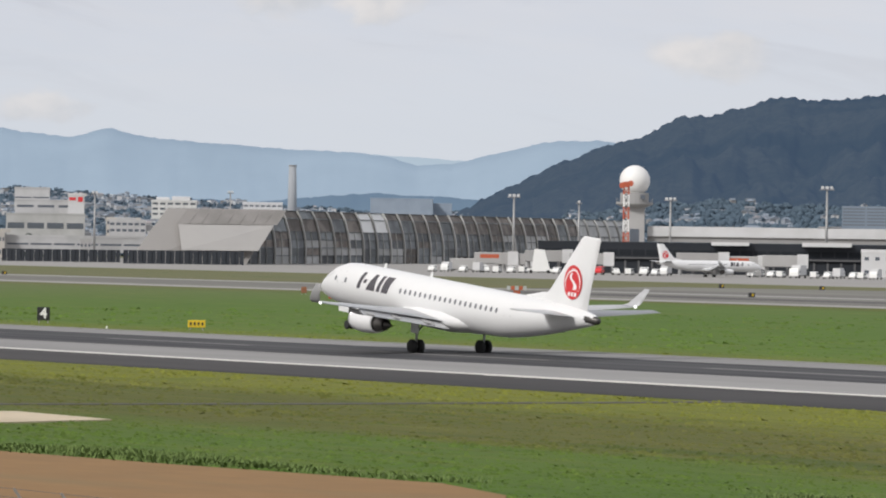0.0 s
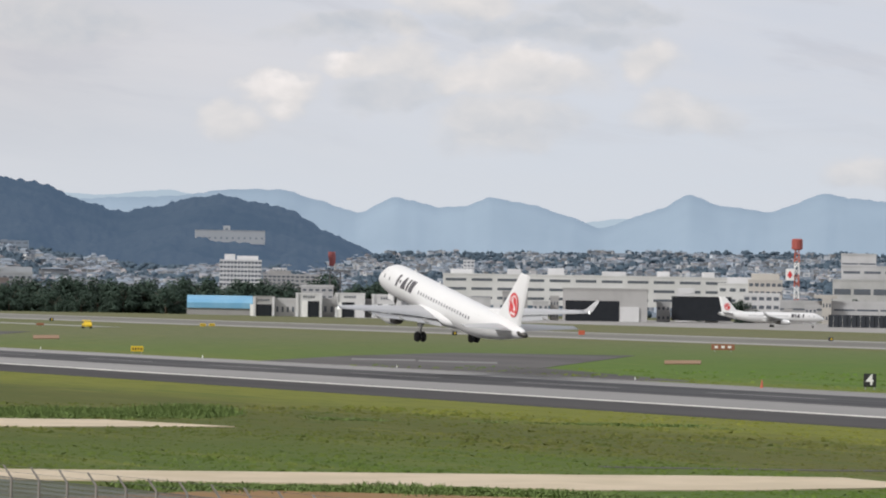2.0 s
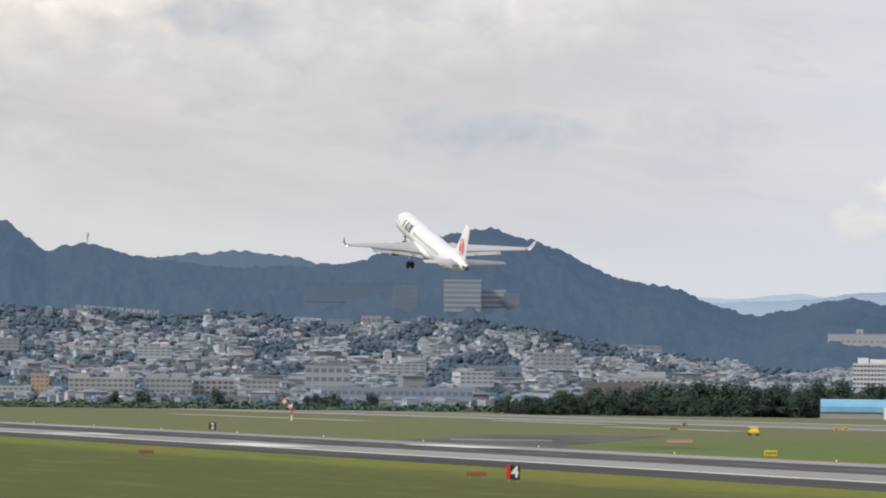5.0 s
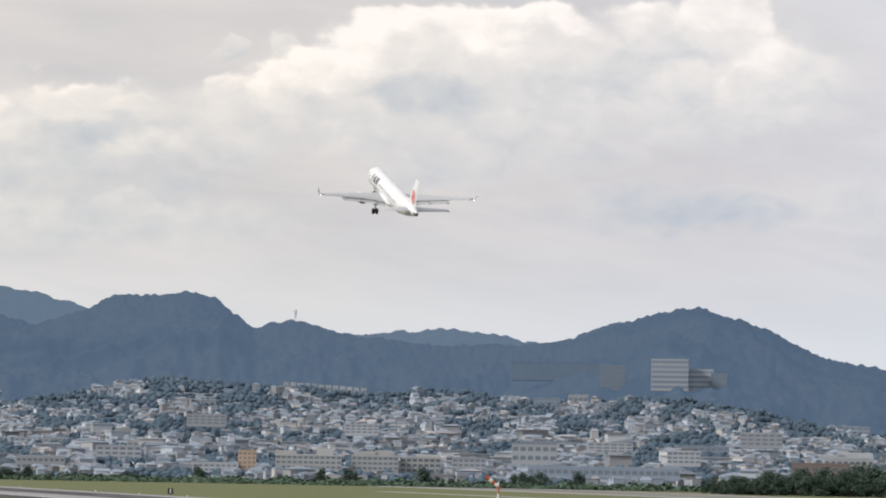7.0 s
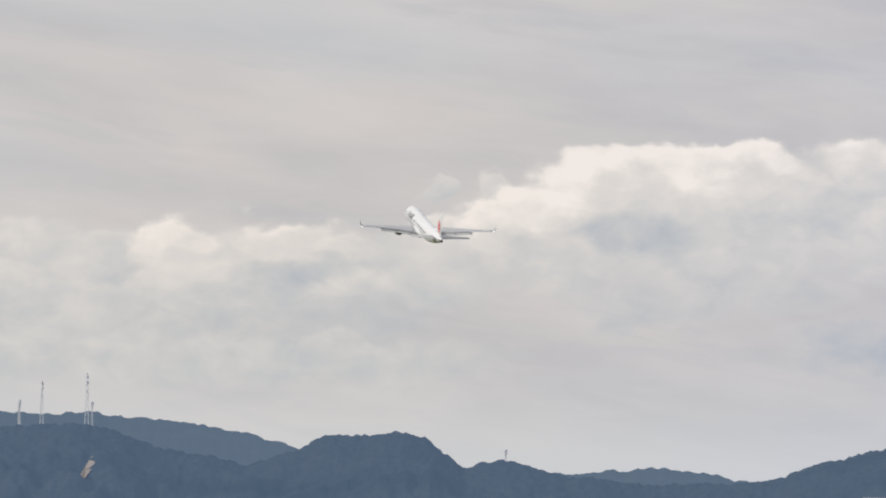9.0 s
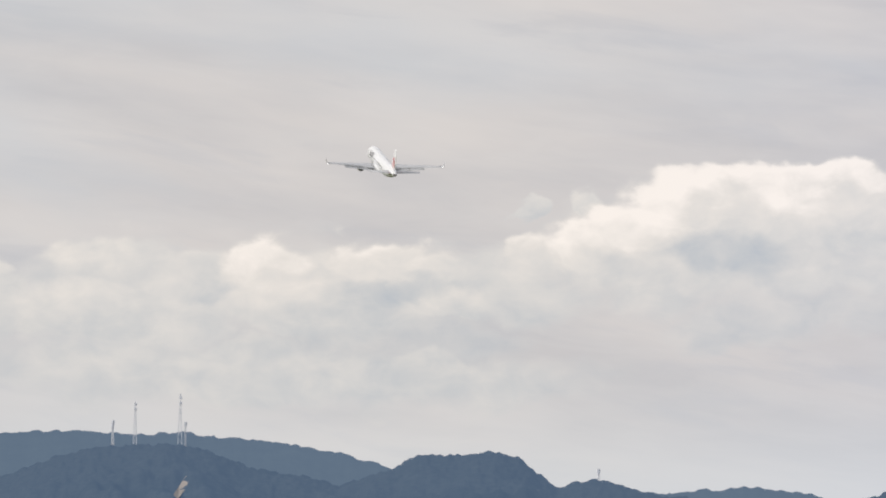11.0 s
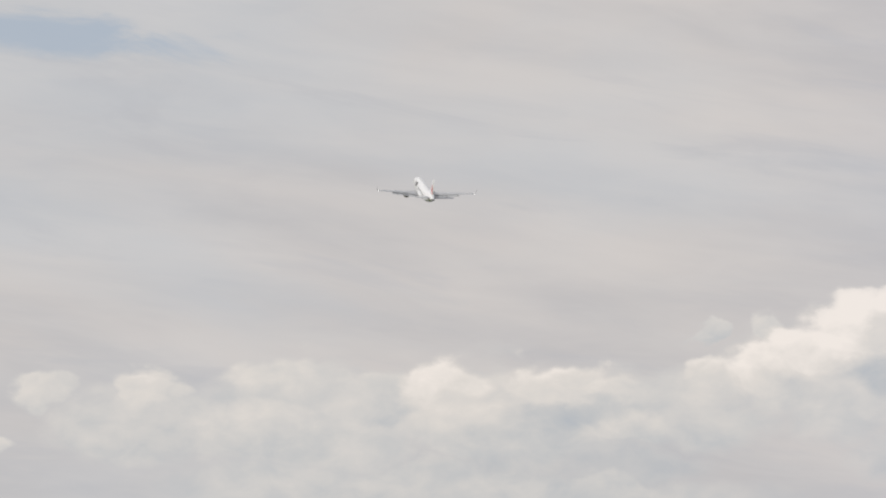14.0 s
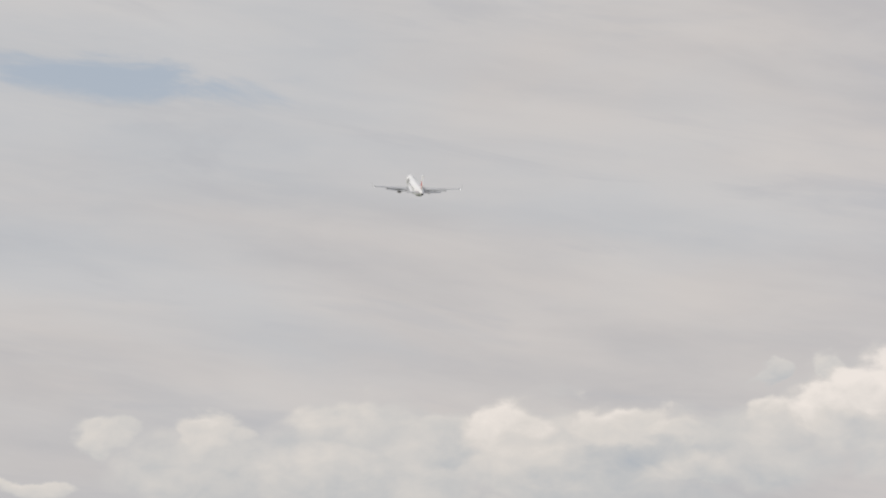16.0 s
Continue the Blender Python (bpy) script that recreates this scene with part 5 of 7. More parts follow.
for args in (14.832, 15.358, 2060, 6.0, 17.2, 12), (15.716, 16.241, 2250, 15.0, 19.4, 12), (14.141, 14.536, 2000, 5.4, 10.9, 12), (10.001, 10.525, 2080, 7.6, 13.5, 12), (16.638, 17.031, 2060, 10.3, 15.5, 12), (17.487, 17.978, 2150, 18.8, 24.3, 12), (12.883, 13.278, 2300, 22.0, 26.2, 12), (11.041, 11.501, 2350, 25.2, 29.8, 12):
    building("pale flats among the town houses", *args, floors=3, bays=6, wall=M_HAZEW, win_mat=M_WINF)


def build_airport_west():
    b = building
    b("long white cargo terminal with dark window bands", 23.808, 27.139, 1880, 5.2, 15.6, 40, 3, 11, M_BLDW, 0.30, 0.80, 6)
    b("white wing beside the cargo terminal", 27.008, 27.698, 1820, 5.4, 13.4, 20, 2, 6, M_BLDW, 0.3, 0.6, 1)
    b("small white operations house", 27.305, 27.732, 1640, 3.9, 9.6, 14, 2, 5, M_BLDW, 0.4, 0.7, 0)
    b("stepped white headquarters block", 28.439, 29.161, 1850, 10.0, 20.6, 30, 3, 3, M_BLDC, 0.26, 0.8, 0)
    b("upper storeys of the white headquarters block", 28.434, 28.841, 1856, 19.9, 25.3, 24, 1, 2, M_BLDC, 0.1, 0.9, 0, ground=19.9)
    b("low wide wing of the headquarters block", 28.340, 29.253, 1835, 10.0, 15.5, 12, 2, 4, M_BLDC, 0.28, 0.85, 0, ground=0)
    sign = building("white panel tower with a red emblem", 29.055, 29.245, 1846, 12.7, 23.1, 4, 0, 0, M_BLDW, ground=0)
    w = 1846 * math.tan(radians(36 / 8700 * 57.3))
    zt = 23.1
    for x0, x1, z0, z1 in ((-2.6, -0.2, zt - 2.1, zt - 1.0), (0.6, 2.4, zt - 2.6, zt - 0.8)):
        bm = bmesh.new()
        box(bm, x0, x1, -0.12, 0.02, z0, z1)
        part("emblem_panel", bm, M_RED, sign, "red emblem panel")
    b("low grey house by the apron road", 29.535, 29.961, 1700, 8.8, 13.1, 16, 2, 6, M_BLDC, 0.4, 0.7, 1)
    b("white rooftop block behind the enclosure", 30.023, 30.547, 1950, 15.8, 21.9, 16, 3, 6, M_BLDW, 0.4, 0.7, 2)
    b("low grey house by the cargo yard", 24.503, 24.798, 1600, 0.6, 8.9, 16, 2, 3, M_BLDG, 0.3, 0.6, 0)
    b("low beige house behind the apron", 27.361, 27.756, 1720, 5.9, 14.4, 16, 3, 6, M_BLDB, 0.4, 0.7, 1)
    b("small pale house behind the apron", 29.500, 29.895, 1720, 8.0, 13.9, 16, 2, 6, M_BLDB, 0.4, 0.7, 0)
    b("pale elevated road wall behind the apron", 27.264, 29.963, 1660, 3.2, 7.4, 10, 1, 10, M_BLDC, 0.15, 0.9, 0)
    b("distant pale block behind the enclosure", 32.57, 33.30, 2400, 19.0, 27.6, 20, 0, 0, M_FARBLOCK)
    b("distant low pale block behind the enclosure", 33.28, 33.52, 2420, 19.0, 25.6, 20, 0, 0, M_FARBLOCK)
    b("distant white block behind the enclosure", 31.087, 31.547, 2200, 18.8, 23.3, 16, 2, 7, M_BLDW, 0.3, 0.7, 0)
    for a0, a1, d, z1, wall in ((26.30, 26.46, 1615, 6.2, M_BLDC), (26.52, 26.70, 1660, 9.5, M_BLDW), (26.86, 27.02, 1625, 5.0, M_BLDB), (27.78, 27.88, 1640, 4.6, M_BLDG), (28.02, 28.16, 1630, 6.0, M_BLDC), (28.22, 28.33, 1655, 8.6, M_BLDB), (29.20, 29.33, 1640, 6.4, M_BLDG), (29.98, 30.10, 1700, 9.4, M_BLDC), (24.40, 24.48, 1585, 5.2, M_BLDW), (24.86, 25.04, 1600, 5.8, M_BLDC), (25.06, 25.16, 1605, 7.6, M_BLDG)):
        b("small service building behind the apron", a0, a1, d, 0.0, z1, 8, 2 if z1 > 5.5 else 1, 3, wall, 0.3, 0.5, 1 if z1 > 8 else 0)
    # grey hangar; its open front is a dark panel painted as shade
    h = building("grey hangar with a dark open front", 25.206, 26.193, 1590, 0.1, 10.3, 40, 0, 0, M_BLDG, name="hangar", category="hangar")
    bm = bmesh.new()
    box(bm, -12.8, 4.6, -0.15, 0.05, -0.5, 6.6)
    part("hangar_opening", bm, M_DARK, h, "flat dark panel painted as the shaded hangar mouth")
    bm = bmesh.new()
    box(bm, 4.8, 11.0, -0.5, 0.05, -0.5, 4.8)
    part("hangar_annexe", bm, M_BLDW, h, "white annexe wall")
    b("dark canopy shed beside the hangar", 26.475, 27.166, 1600, 1.7, 8.1, 20, 0, 0, M_DARK, name="shed", category="shed")
    # hangars of the small fleet
    for (a0, a1, d, z0, z1), doors, wall in (((21.597, 21.853, 1585, -0.4, 6.2), ((-2.5, 2.6, 4.2),), M_BLDG), ((22.096, 22.404, 1580, -0.3, 7.5), ((-0.3, 3.3, 5.4),), M_BLDW),
                                             ((22.555, 22.903, 1578, -0.3, 7.7), ((-2.6, 1.4, 5.2),), M_BLDW), ((22.982, 23.331, 1576, -0.2, 7.4), ((-2.9, -0.6, 4.6), (0.5, 2.4, 4.6)), M_BLDW)):
        h = building("small white hangar with a dark doorway", a0, a1, d, z0, z1, 20, 0, 0, wall, name="hangar", category="hangar", parapet=0.25)
        # each doorway is a dark panel with the interior's shade in its colour
        for x0, x1, top in doors:
            bm = bmesh.new()
            box(bm, x0, x1, -0.12, 0.05, -0.6, top)
            part("hangar_opening", bm, M_DARK, h, "flat dark panel painted as the shaded doorway")
            bm = bmesh.new()
            box(bm, x0 - 1.9, x0 - 0.1, -0.25, 0.0, -0.6, top)
            bmesh.ops.bevel(bm, geom=bm.edges[:], offset=0.05, segments=1, affect="EDGES")
            part("door_leaf", bm, M_SIGNW, h, "white sliding door leaf")
        w = d * math.tan(radians(a1 - a0))
        for s in (-1, 1):
            bm = bmesh.new()
            box(bm, s * (w / 2 - 0.5) - 0.35, s * (w / 2 - 0.5) + 0.35, -0.5, 0.0, -1, z1 - z0)
            part("door_pillar", bm, M_BLDW, h)
        for k in range(5):
            bm = bmesh.new()
            box(bm, -1.9 + k * 0.8, -1.45 + k * 0.8, -0.14, 0.0, z1 - z0 - 1.4, z1 - z0 - 0.7)
            part("wall_letter_bar", bm, M_WIN, h, "unreadable dark letter bar")
    b("pale link between the small hangars", 21.853, 22.096, 1590, -0.5, 5.4, 14, 1, 4, M_BLDC, 0.3, 0.4)
    b("pale link between the small hangars", 22.404, 22.555, 1590, -0.3, 5.8, 14, 1, 2, M_BLDC, 0.3, 0.4)
    b("pale link between the small hangars", 22.903, 22.982, 1590, -0.0, 5.6, 14, 1, 1, M_BLDC, 0.3, 0.4)
    b("long pale workshop wing with small windows", 23.331, 24.364, 1590, 0.2, 6.8, 18, 1, 12, M_BLDC, 0.2, 0.3)
    b("white upper storey behind the hangars", 22.158, 22.532, 1610, 5.3, 9.9, 12, 2, 5, M_BLDC, 0.3, 0.6)
    # blue hall
    a0, a1, d, z0, z1 = 20.830, 21.596, 1620, 0.7, 6.8
    root = thing("hall", "long low hall with a bright blue sheet roof", "hall", m=facing((a0 + a1) / 2, d, 0))
    w = d * math.tan(radians(a1 - a0)) / 2
    bm = bmesh.new()
    box(bm, -w, w, 0.5, 13, -0.5, 3.4)
    part("wall", bm, M_BLDG, root)
    bm = bmesh.new()
    prof = [(0, 2.2), (0, 4.0), (1.5, 5.0), (6.8, z1 - 0.4), (12, 5.0), (13.5, 4.0), (13.5, 2.2)]
    loft(bm, [[(-w, y, z) for y, z in prof], [(w, y, z) for y, z in prof]])
    part("roof", bm, M_BLUE, root, "bright blue ribbed roof")
    for k in range(24):
        bm = bmesh.new()
        x = -w + 2 * w * (k + 0.5) / 24
        loft(bm, [[(x - 0.06, y, z + 0.03) for y, z in prof[1:6]], [(x + 0.06, y, z + 0.03) for y, z in prof[1:6]]], False, False)
        part("roof_rib", bm, M_BLUE, root)


build_airport_west()


# ---------------------------------------------------------------- run-up enclosure, fences, radar
def build_enclosure():
    """A long noise wall: a pale sloping end, and a ribbed leaning face that runs away behind the apron."""
    c0, c1 = spot(31.081, 1478), spot(35.713, 1932)
    run = (c1 - c0)
    length = run.length
    yaw = math.degrees(math.atan2(run.y, run.x))
    H0 = 16.5
    root = thing("noise_wall", "long weathered noise enclosure with leaning ribbed panels", "enclosure", m=pose(c0.x, c0.y, 0, 0, 0, yaw))
    lean = [(0.0, 0.0), (0.0, H0 * 0.16), (0.05, H0 * 0.31), (0.3, H0 * 0.46), (0.75, H0 * 0.61), (1.9, H0 * 0.86), (3.2, H0)]
    n = 32
    rnd = random.Random(5)
    pw = length / n
    # panels between the ribs, three tiers each
    tiers = tuple((k, k + 1) for k in range(6))
    for i in range(n):
        for t0, t1 in tiers:
            (y0, z0), (y1, z1) = lean[t0], lean[t1]
            bm = bmesh.new()
            x0, x1 = i * pw + 0.15, (i + 1) * pw - 0.15
            v = [bm.verts.new(p) for p in ((x0, y0, z0 + 0.1), (x1, y0, z0 + 0.1), (x1, y1, z1 - 0.1), (x0, y1, z1 - 0.1))]
            f = bm.faces.new(v)
            e = bmesh.ops.extrude_face_region(bm, geom=[f])
            bmesh.ops.translate(bm, vec=(0, 0.4, 0), verts=[q for q in e["geom"] if isinstance(q, bmesh.types.BMVert)])
            pale = 8 <= i <= 9 and t0 >= 4
            dark = t0 >= 4 and rnd.random() < 0.8 or rnd.random() < 0.22
            bleached = i >= 26 or (t0 < 4 and rnd.random() < 0.16)
            part("panel", bm, M_RIBLIGHT if pale else (M_RIBPALE if bleached else (M_RIBDARK if dark else M_RIBGREY)), root)
        bm = bmesh.new()
        for (y0, z0), (y1, z1) in zip(lean, lean[1:]):
            rod(bm, (i * pw, y0 - 0.45, z0), (i * pw, y1 - 0.45, z1), 0.40, 0.40, 6)
        part("rib", bm, M_RIB, root, "steel rib")
        bm = bmesh.new()
        for (y0, z0), (y1, z1) in zip(lean[:5], lean[1:5]):
            rod(bm, ((i + 0.5) * pw, y0 - 0.25, z0), ((i + 0.5) * pw, y1 - 0.25, z1), 0.16, 0.16, 5)
        part("post", bm, M_RIB, root)
    for y, z in lean[1:]:
        bm = bmesh.new()
        box(bm, 0, length, y - 0.3, y + 0.2, z - 0.14, z + 0.14)
        part("rail", bm, M_RIBGREY, root)
    bm = bmesh.new()
    loft(bm, [[(0, 4.2, -0.5), (0, 4.2, H0 - 0.6), (0, 6, H0 - 0.6), (0, 6, -0.5)], [(length, 4.2, -0.5), (length, 4.2, H0 - 0.6), (length, 6, H0 - 0.6), (length, 6, -0.5)]])
    part("back_wall", bm, M_RIBDARK, root)
    # pale end block: sloping sides rising to a flat top
    a0, a1 = 29.729, 31.121
    b0, b1 = 30.206, 31.520
    p0, p1, q0, q1 = spot(a0, 1440), spot(a1, 1449), spot(b0, 1462), spot(b1, 1464)
    end = thing("enclosure_end", "pale sheet-clad sloping end of the noise enclosure", "enclosure")
    bm = bmesh.new()
    r0, r1, s1 = spot(b0, 1500), spot(b1, 1500), spot(a1 - 0.02, 1490)
    lo = [(p0.x, p0.y, -0.5), (p1.x, p1.y, -0.5), (s1.x, s1.y, -0.5), (r0.x, r0.y, -0.5)]
    hi = [(q0.x, q0.y, H0), (q1.x, q1.y, H0), (r1.x, r1.y, H0), (r0.x, r0.y, H0)]
    loft(bm, [lo, hi])
    part("wall", bm, M_ENDDARK, end)

    def on_face(u, v, out):
        """u along, v up the end face."""
        a, b = p0.lerp(p1, u), q0.lerp(q1, u)
        p = a.lerp(b, v)
        return (p.x, p.y - out, H0 * v)
    # smooth pale sheet in the middle, standing seams above it
    bm = bmesh.new()
    bm.faces.new([bm.verts.new(on_face(u, v, 3.2)) for u, v in ((0.34, 0.25), (0.985, 0.25), (0.985, 0.71), (0.155, 0.71))])
    part("sheet", bm, M_ENDWALL, end, "smooth pale sheet field")
    for k in range(8):
        bm = bmesh.new()
        u = 0.14 + 0.11 * k
        bm.faces.new([bm.verts.new(on_face(u + du, v, 2.8)) for du, v in ((0.0, 0.72), (0.106, 0.72), (0.106, 0.985), (0.0, 0.985))])
        part("sheet", bm, M_ENDBAND, end)
    # dark low blast fences before it
    for x0, x1, y0, y1, d, n in ((28.301, 29.669, 0, 3.8, 1470, 26), (29.708, 31.107, 0, 4.0, 1425, 26)):
        f = thing("blast_fence", "dark slatted blast fence at the apron's edge", "fence", m=facing((x0 + x1) / 2, d))
        w = d * math.tan(radians(x1 - x0))
        for k in range(n):
            bm = bmesh.new()
            x = -w / 2 + w * k / n
            v = ((x + 0.06, 0.0, -0.2), (x + w / n - 0.06, 0.0, -0.2), (x + w / n - 0.06, 1.2, y1), (x + 0.06, 1.2, y1))
            fc = bm.faces.new([bm.verts.new(p) for p in v])
            e = bmesh.ops.extrude_face_region(bm, geom=[fc])
            bmesh.ops.translate(bm, vec=(0, 0.2, 0), verts=[q for q in e["geom"] if isinstance(q, bmesh.types.BMVert)])
            part("panel", bm, M_FENCE, f)
            if k % 2 == 0:
                bm = bmesh.new()
                rod(bm, (x, -0.2, -0.2), (x, 1.0, y1), 0.12, 0.12, 6)
                part("post", bm, M_FENCE, f)


build_enclosure()


def lattice(bm, r0, r1, z0, z1, n=6, t=0.12):
    for k in range(4):
        a = math.pi / 4 + k * math.pi / 2
        b = a + math.pi / 2
        rod(bm, (r0 * math.cos(a), r0 * math.sin(a), z0), (r1 * math.cos(a), r1 * math.sin(a), z1), t, t * 0.8, 6)
        for i in range(n):
            f0, f1 = i / n, (i + 1) / n
            ra, rb = r0 + (r1 - r0) * f0, r0 + (r1 - r0) * f1
            rod(bm, (ra * math.cos(a), ra * math.sin(a), z0 + (z1 - z0) * f0), (rb * math.cos(b), rb * math.sin(b), z0 + (z1 - z0) * f1), t * 0.6, t * 0.6, 5)


def build_towers():
    # white ball of the weather radar on its shaft
    az, d, top = 35.646, 1560, 32.7
    base_z, ball = 0.0, 4.84
    r = thing("radar_tower", "grey tower carrying a white radar ball", "tower", m=facing(az, d))
    zc = top - ball
    bm = bmesh.new()
    box(bm, -2.7, 3.3, -2.7, 2.7, -0.5, 20.3)
    bmesh.ops.bevel(bm, geom=bm.edges[:], offset=0.15, segments=1, affect="EDGES")
    part("shaft", bm, M_BLDG, r)
    bm = bmesh.new()
    zp = 20.7
    lathe(bm, [(zp - 1.6, 3.2), (zp - 0.4, 5.8), (zp, 5.9), (zp + 0.3, 5.9), (zp + 0.3, 4.6), (zp + 3.2, 4.5), (zp + 3.4, 3.0)], 20, "z")
    part("platform", bm, M_BLDG, r, "grey round platform")
    for k in range(16):
        bm = bmesh.new()
        a = 2 * math.pi * k / 16
        rod(bm, (5.7 * math.cos(a), 5.7 * math.sin(a), zp + 0.2), (5.7 * math.cos(a), 5.7 * math.sin(a), zp + 1.5), 0.06, 0.06, 5)
        part("baluster", bm, M_STEEL, r)
    for k in (-1, 1):
        bm = bmesh.new()
        box(bm, k * 2.6 - 0.7, k * 2.6 + 0.7, -4.5, -3.2, zp + 1.2, zp + 2.6)
        part("window", bm, M_WIN, r)
    bm = bmesh.new()
    bmesh.ops.create_icosphere(bm, subdivisions=4, radius=ball, matrix=Matrix.Translation((0, 0, zc)))
    part("ball", bm, mat("radome_white", (0.78, 0.77, 0.75), 0.5, vary=0.03, scale=0.5), r, "smooth white radar ball", True)
    for z0, z1 in ((2, 10.5),):
        bm = bmesh.new()
        box(bm, -1.4, 1.6, -2.8, -2.6, z0, z1 + 2)
        part("window", bm, M_WIN, r)
    # red and white mast beside it
    az, d, top = 35.550, 1500, 26.7
    zt = 6.7
    r = thing("lattice_mast", "orange and white banded lattice mast", "mast", m=facing(az, d))
    n = 7
    for k in range(n):
        bm = bmesh.new()
        z0, z1 = top * k / n, top * (k + 1) / n
        lattice(bm, 1.1, 1.1, z0, z1, 2, 0.24)
        part("mast_section", bm, M_ORANGE if k % 2 == 0 else M_SIGNW, r)
    for s in (-1, 0, 1):
        bm = bmesh.new()
        lathe(bm, [(-0.4, 0.9), (0.4, 0.9)], 12, "y", (s * 1.3, -1.2, top - 0.8 + 0.3 * s))
        part("dish", bm, M_ORANGE, r)
    # tall striped mast with a red drum, and a red cross board
    az, d, top = 27.921, 1700, 29.1
    r = thing("lattice_mast", "red and white banded mast with a red drum on top", "mast", m=facing(az, d))
    zd = 25.2
    for k in range(6):
        bm = bmesh.new()
        lattice(bm, 1.2, 0.9, zd * k / 6, zd * (k + 1) / 6, 2, 0.22)
        part("mast_section", bm, M_ORANGE if k % 2 else M_SIGNW, r)
    bm = bmesh.new()
    lathe(bm, [(zd, 1.2), (zd + 0.4, 1.9), (top - 0.4, 1.9), (top, 1.5)], 18, "z")
    part("drum", bm, mat("red_brown_drum", (0.34, 0.08, 0.065), 0.7), r, "dull red drum")
    bm = bmesh.new()
    box(bm, -3.8, -0.9, -1.6, -1.4, zd - 10.5, zd - 6.5)
    part("board", bm, M_SIGNW, r, "white square board")
    for x0, x1, z0, z1 in ((-3.1, -1.6, -9.0, -8.1), (-2.75, -1.95, -9.6, -7.4)):
        bm = bmesh.new()
        box(bm, x0, x1, -1.72 if x0 == -3.1 else -1.78, -1.6, zd + z0, zd + z1)
        part("board_mark", bm, M_RED, r)
    # chimney
    az, d, top = 31.658, 2300, 41.9
    r = thing("chimney", "tall pale concrete chimney", "chimney", m=facing(az, d))
    bm = bmesh.new()
    lathe(bm, [(-0.5, 2.4), (top * 0.6, 2.1), (top, 1.75), (top, 1.5)], 20, "z")
    part("shaft", bm, M_HAZEW, r, "", True)
    bm = bmesh.new()
    lathe(bm, [(top - 0.4, 1.95), (top + 0.2, 1.95), (top + 0.2, 1.6)], 20, "z")
    part("rim", bm, M_BLDG, r)
    # floodlight masts of the apron
    for (az, d, top), arms in (((37.881, 1330, 24.1), 3), ((36.066, 1480, 21.9), 3), ((34.243, 1420, 21.7), 3), ((35.001, 1600, 21.6), 1), ((29.364, 1640, 22.7), 2), ((30.939, 1900, 25.9), 2)):
        r = thing("floodlight_mast", "tall grey apron floodlight mast", "street lamp", "apron floodlight masts", m=facing(az, d))
        bm = bmesh.new()
        rod(bm, (0, 0, -0.3), (0, 0, top - 0.8), 0.48, 0.26, 12)
        part("pole", bm, M_STEEL, r, "", True)
        bm = bmesh.new()
        box(bm, -1.1 * arms / 2 - 0.3, 1.1 * arms / 2 + 0.3, -0.5, 0.5, top - 1.0, top - 0.75)
        part("platform", bm, M_STEEL, r)
        for k in range(arms):
            bm = bmesh.new()
            x = (k - (arms - 1) / 2) * 1.2
            box(bm, x - 0.42, x + 0.42, -0.75, -0.35, top - 0.7, top)
            part("floodlight", bm, M_BLDW, r)
    # transmitter masts on the ridge, paled by painted haze
    for az, d, top, h in ((7.400, 4440, 208.5, 34), (6.878, 4440, 200.6, 27), (6.621, 4440, 183.0, 13), (4.244, 4440, 193.9, 25), (4.867, 4440, 190.8, 25), (6.615, 4440, 180.1, 12), (7.462, 4440, 182.8, 14), (12.282, 4140, 136.3, 14)):
        r = thing("transmitter_mast", "thin grey transmitter mast on the ridge", "mast", "ridge masts", m=facing(az, d, top - h))
        bm = bmesh.new()
        lattice(bm, 2.2 * h / 34 + 0.5, 0.5, -12, h, 7, 0.26)
        part("lattice", bm, M_MASTG, r)
        for k in range(2):
            bm = bmesh.new()
            lathe(bm, [(h * (0.72 + 0.14 * k), 1.3), (h * (0.72 + 0.14 * k) + 1.8, 1.3)], 10, "z")
            part("aerial_ring", bm, M_MASTG, r)


build_towers()


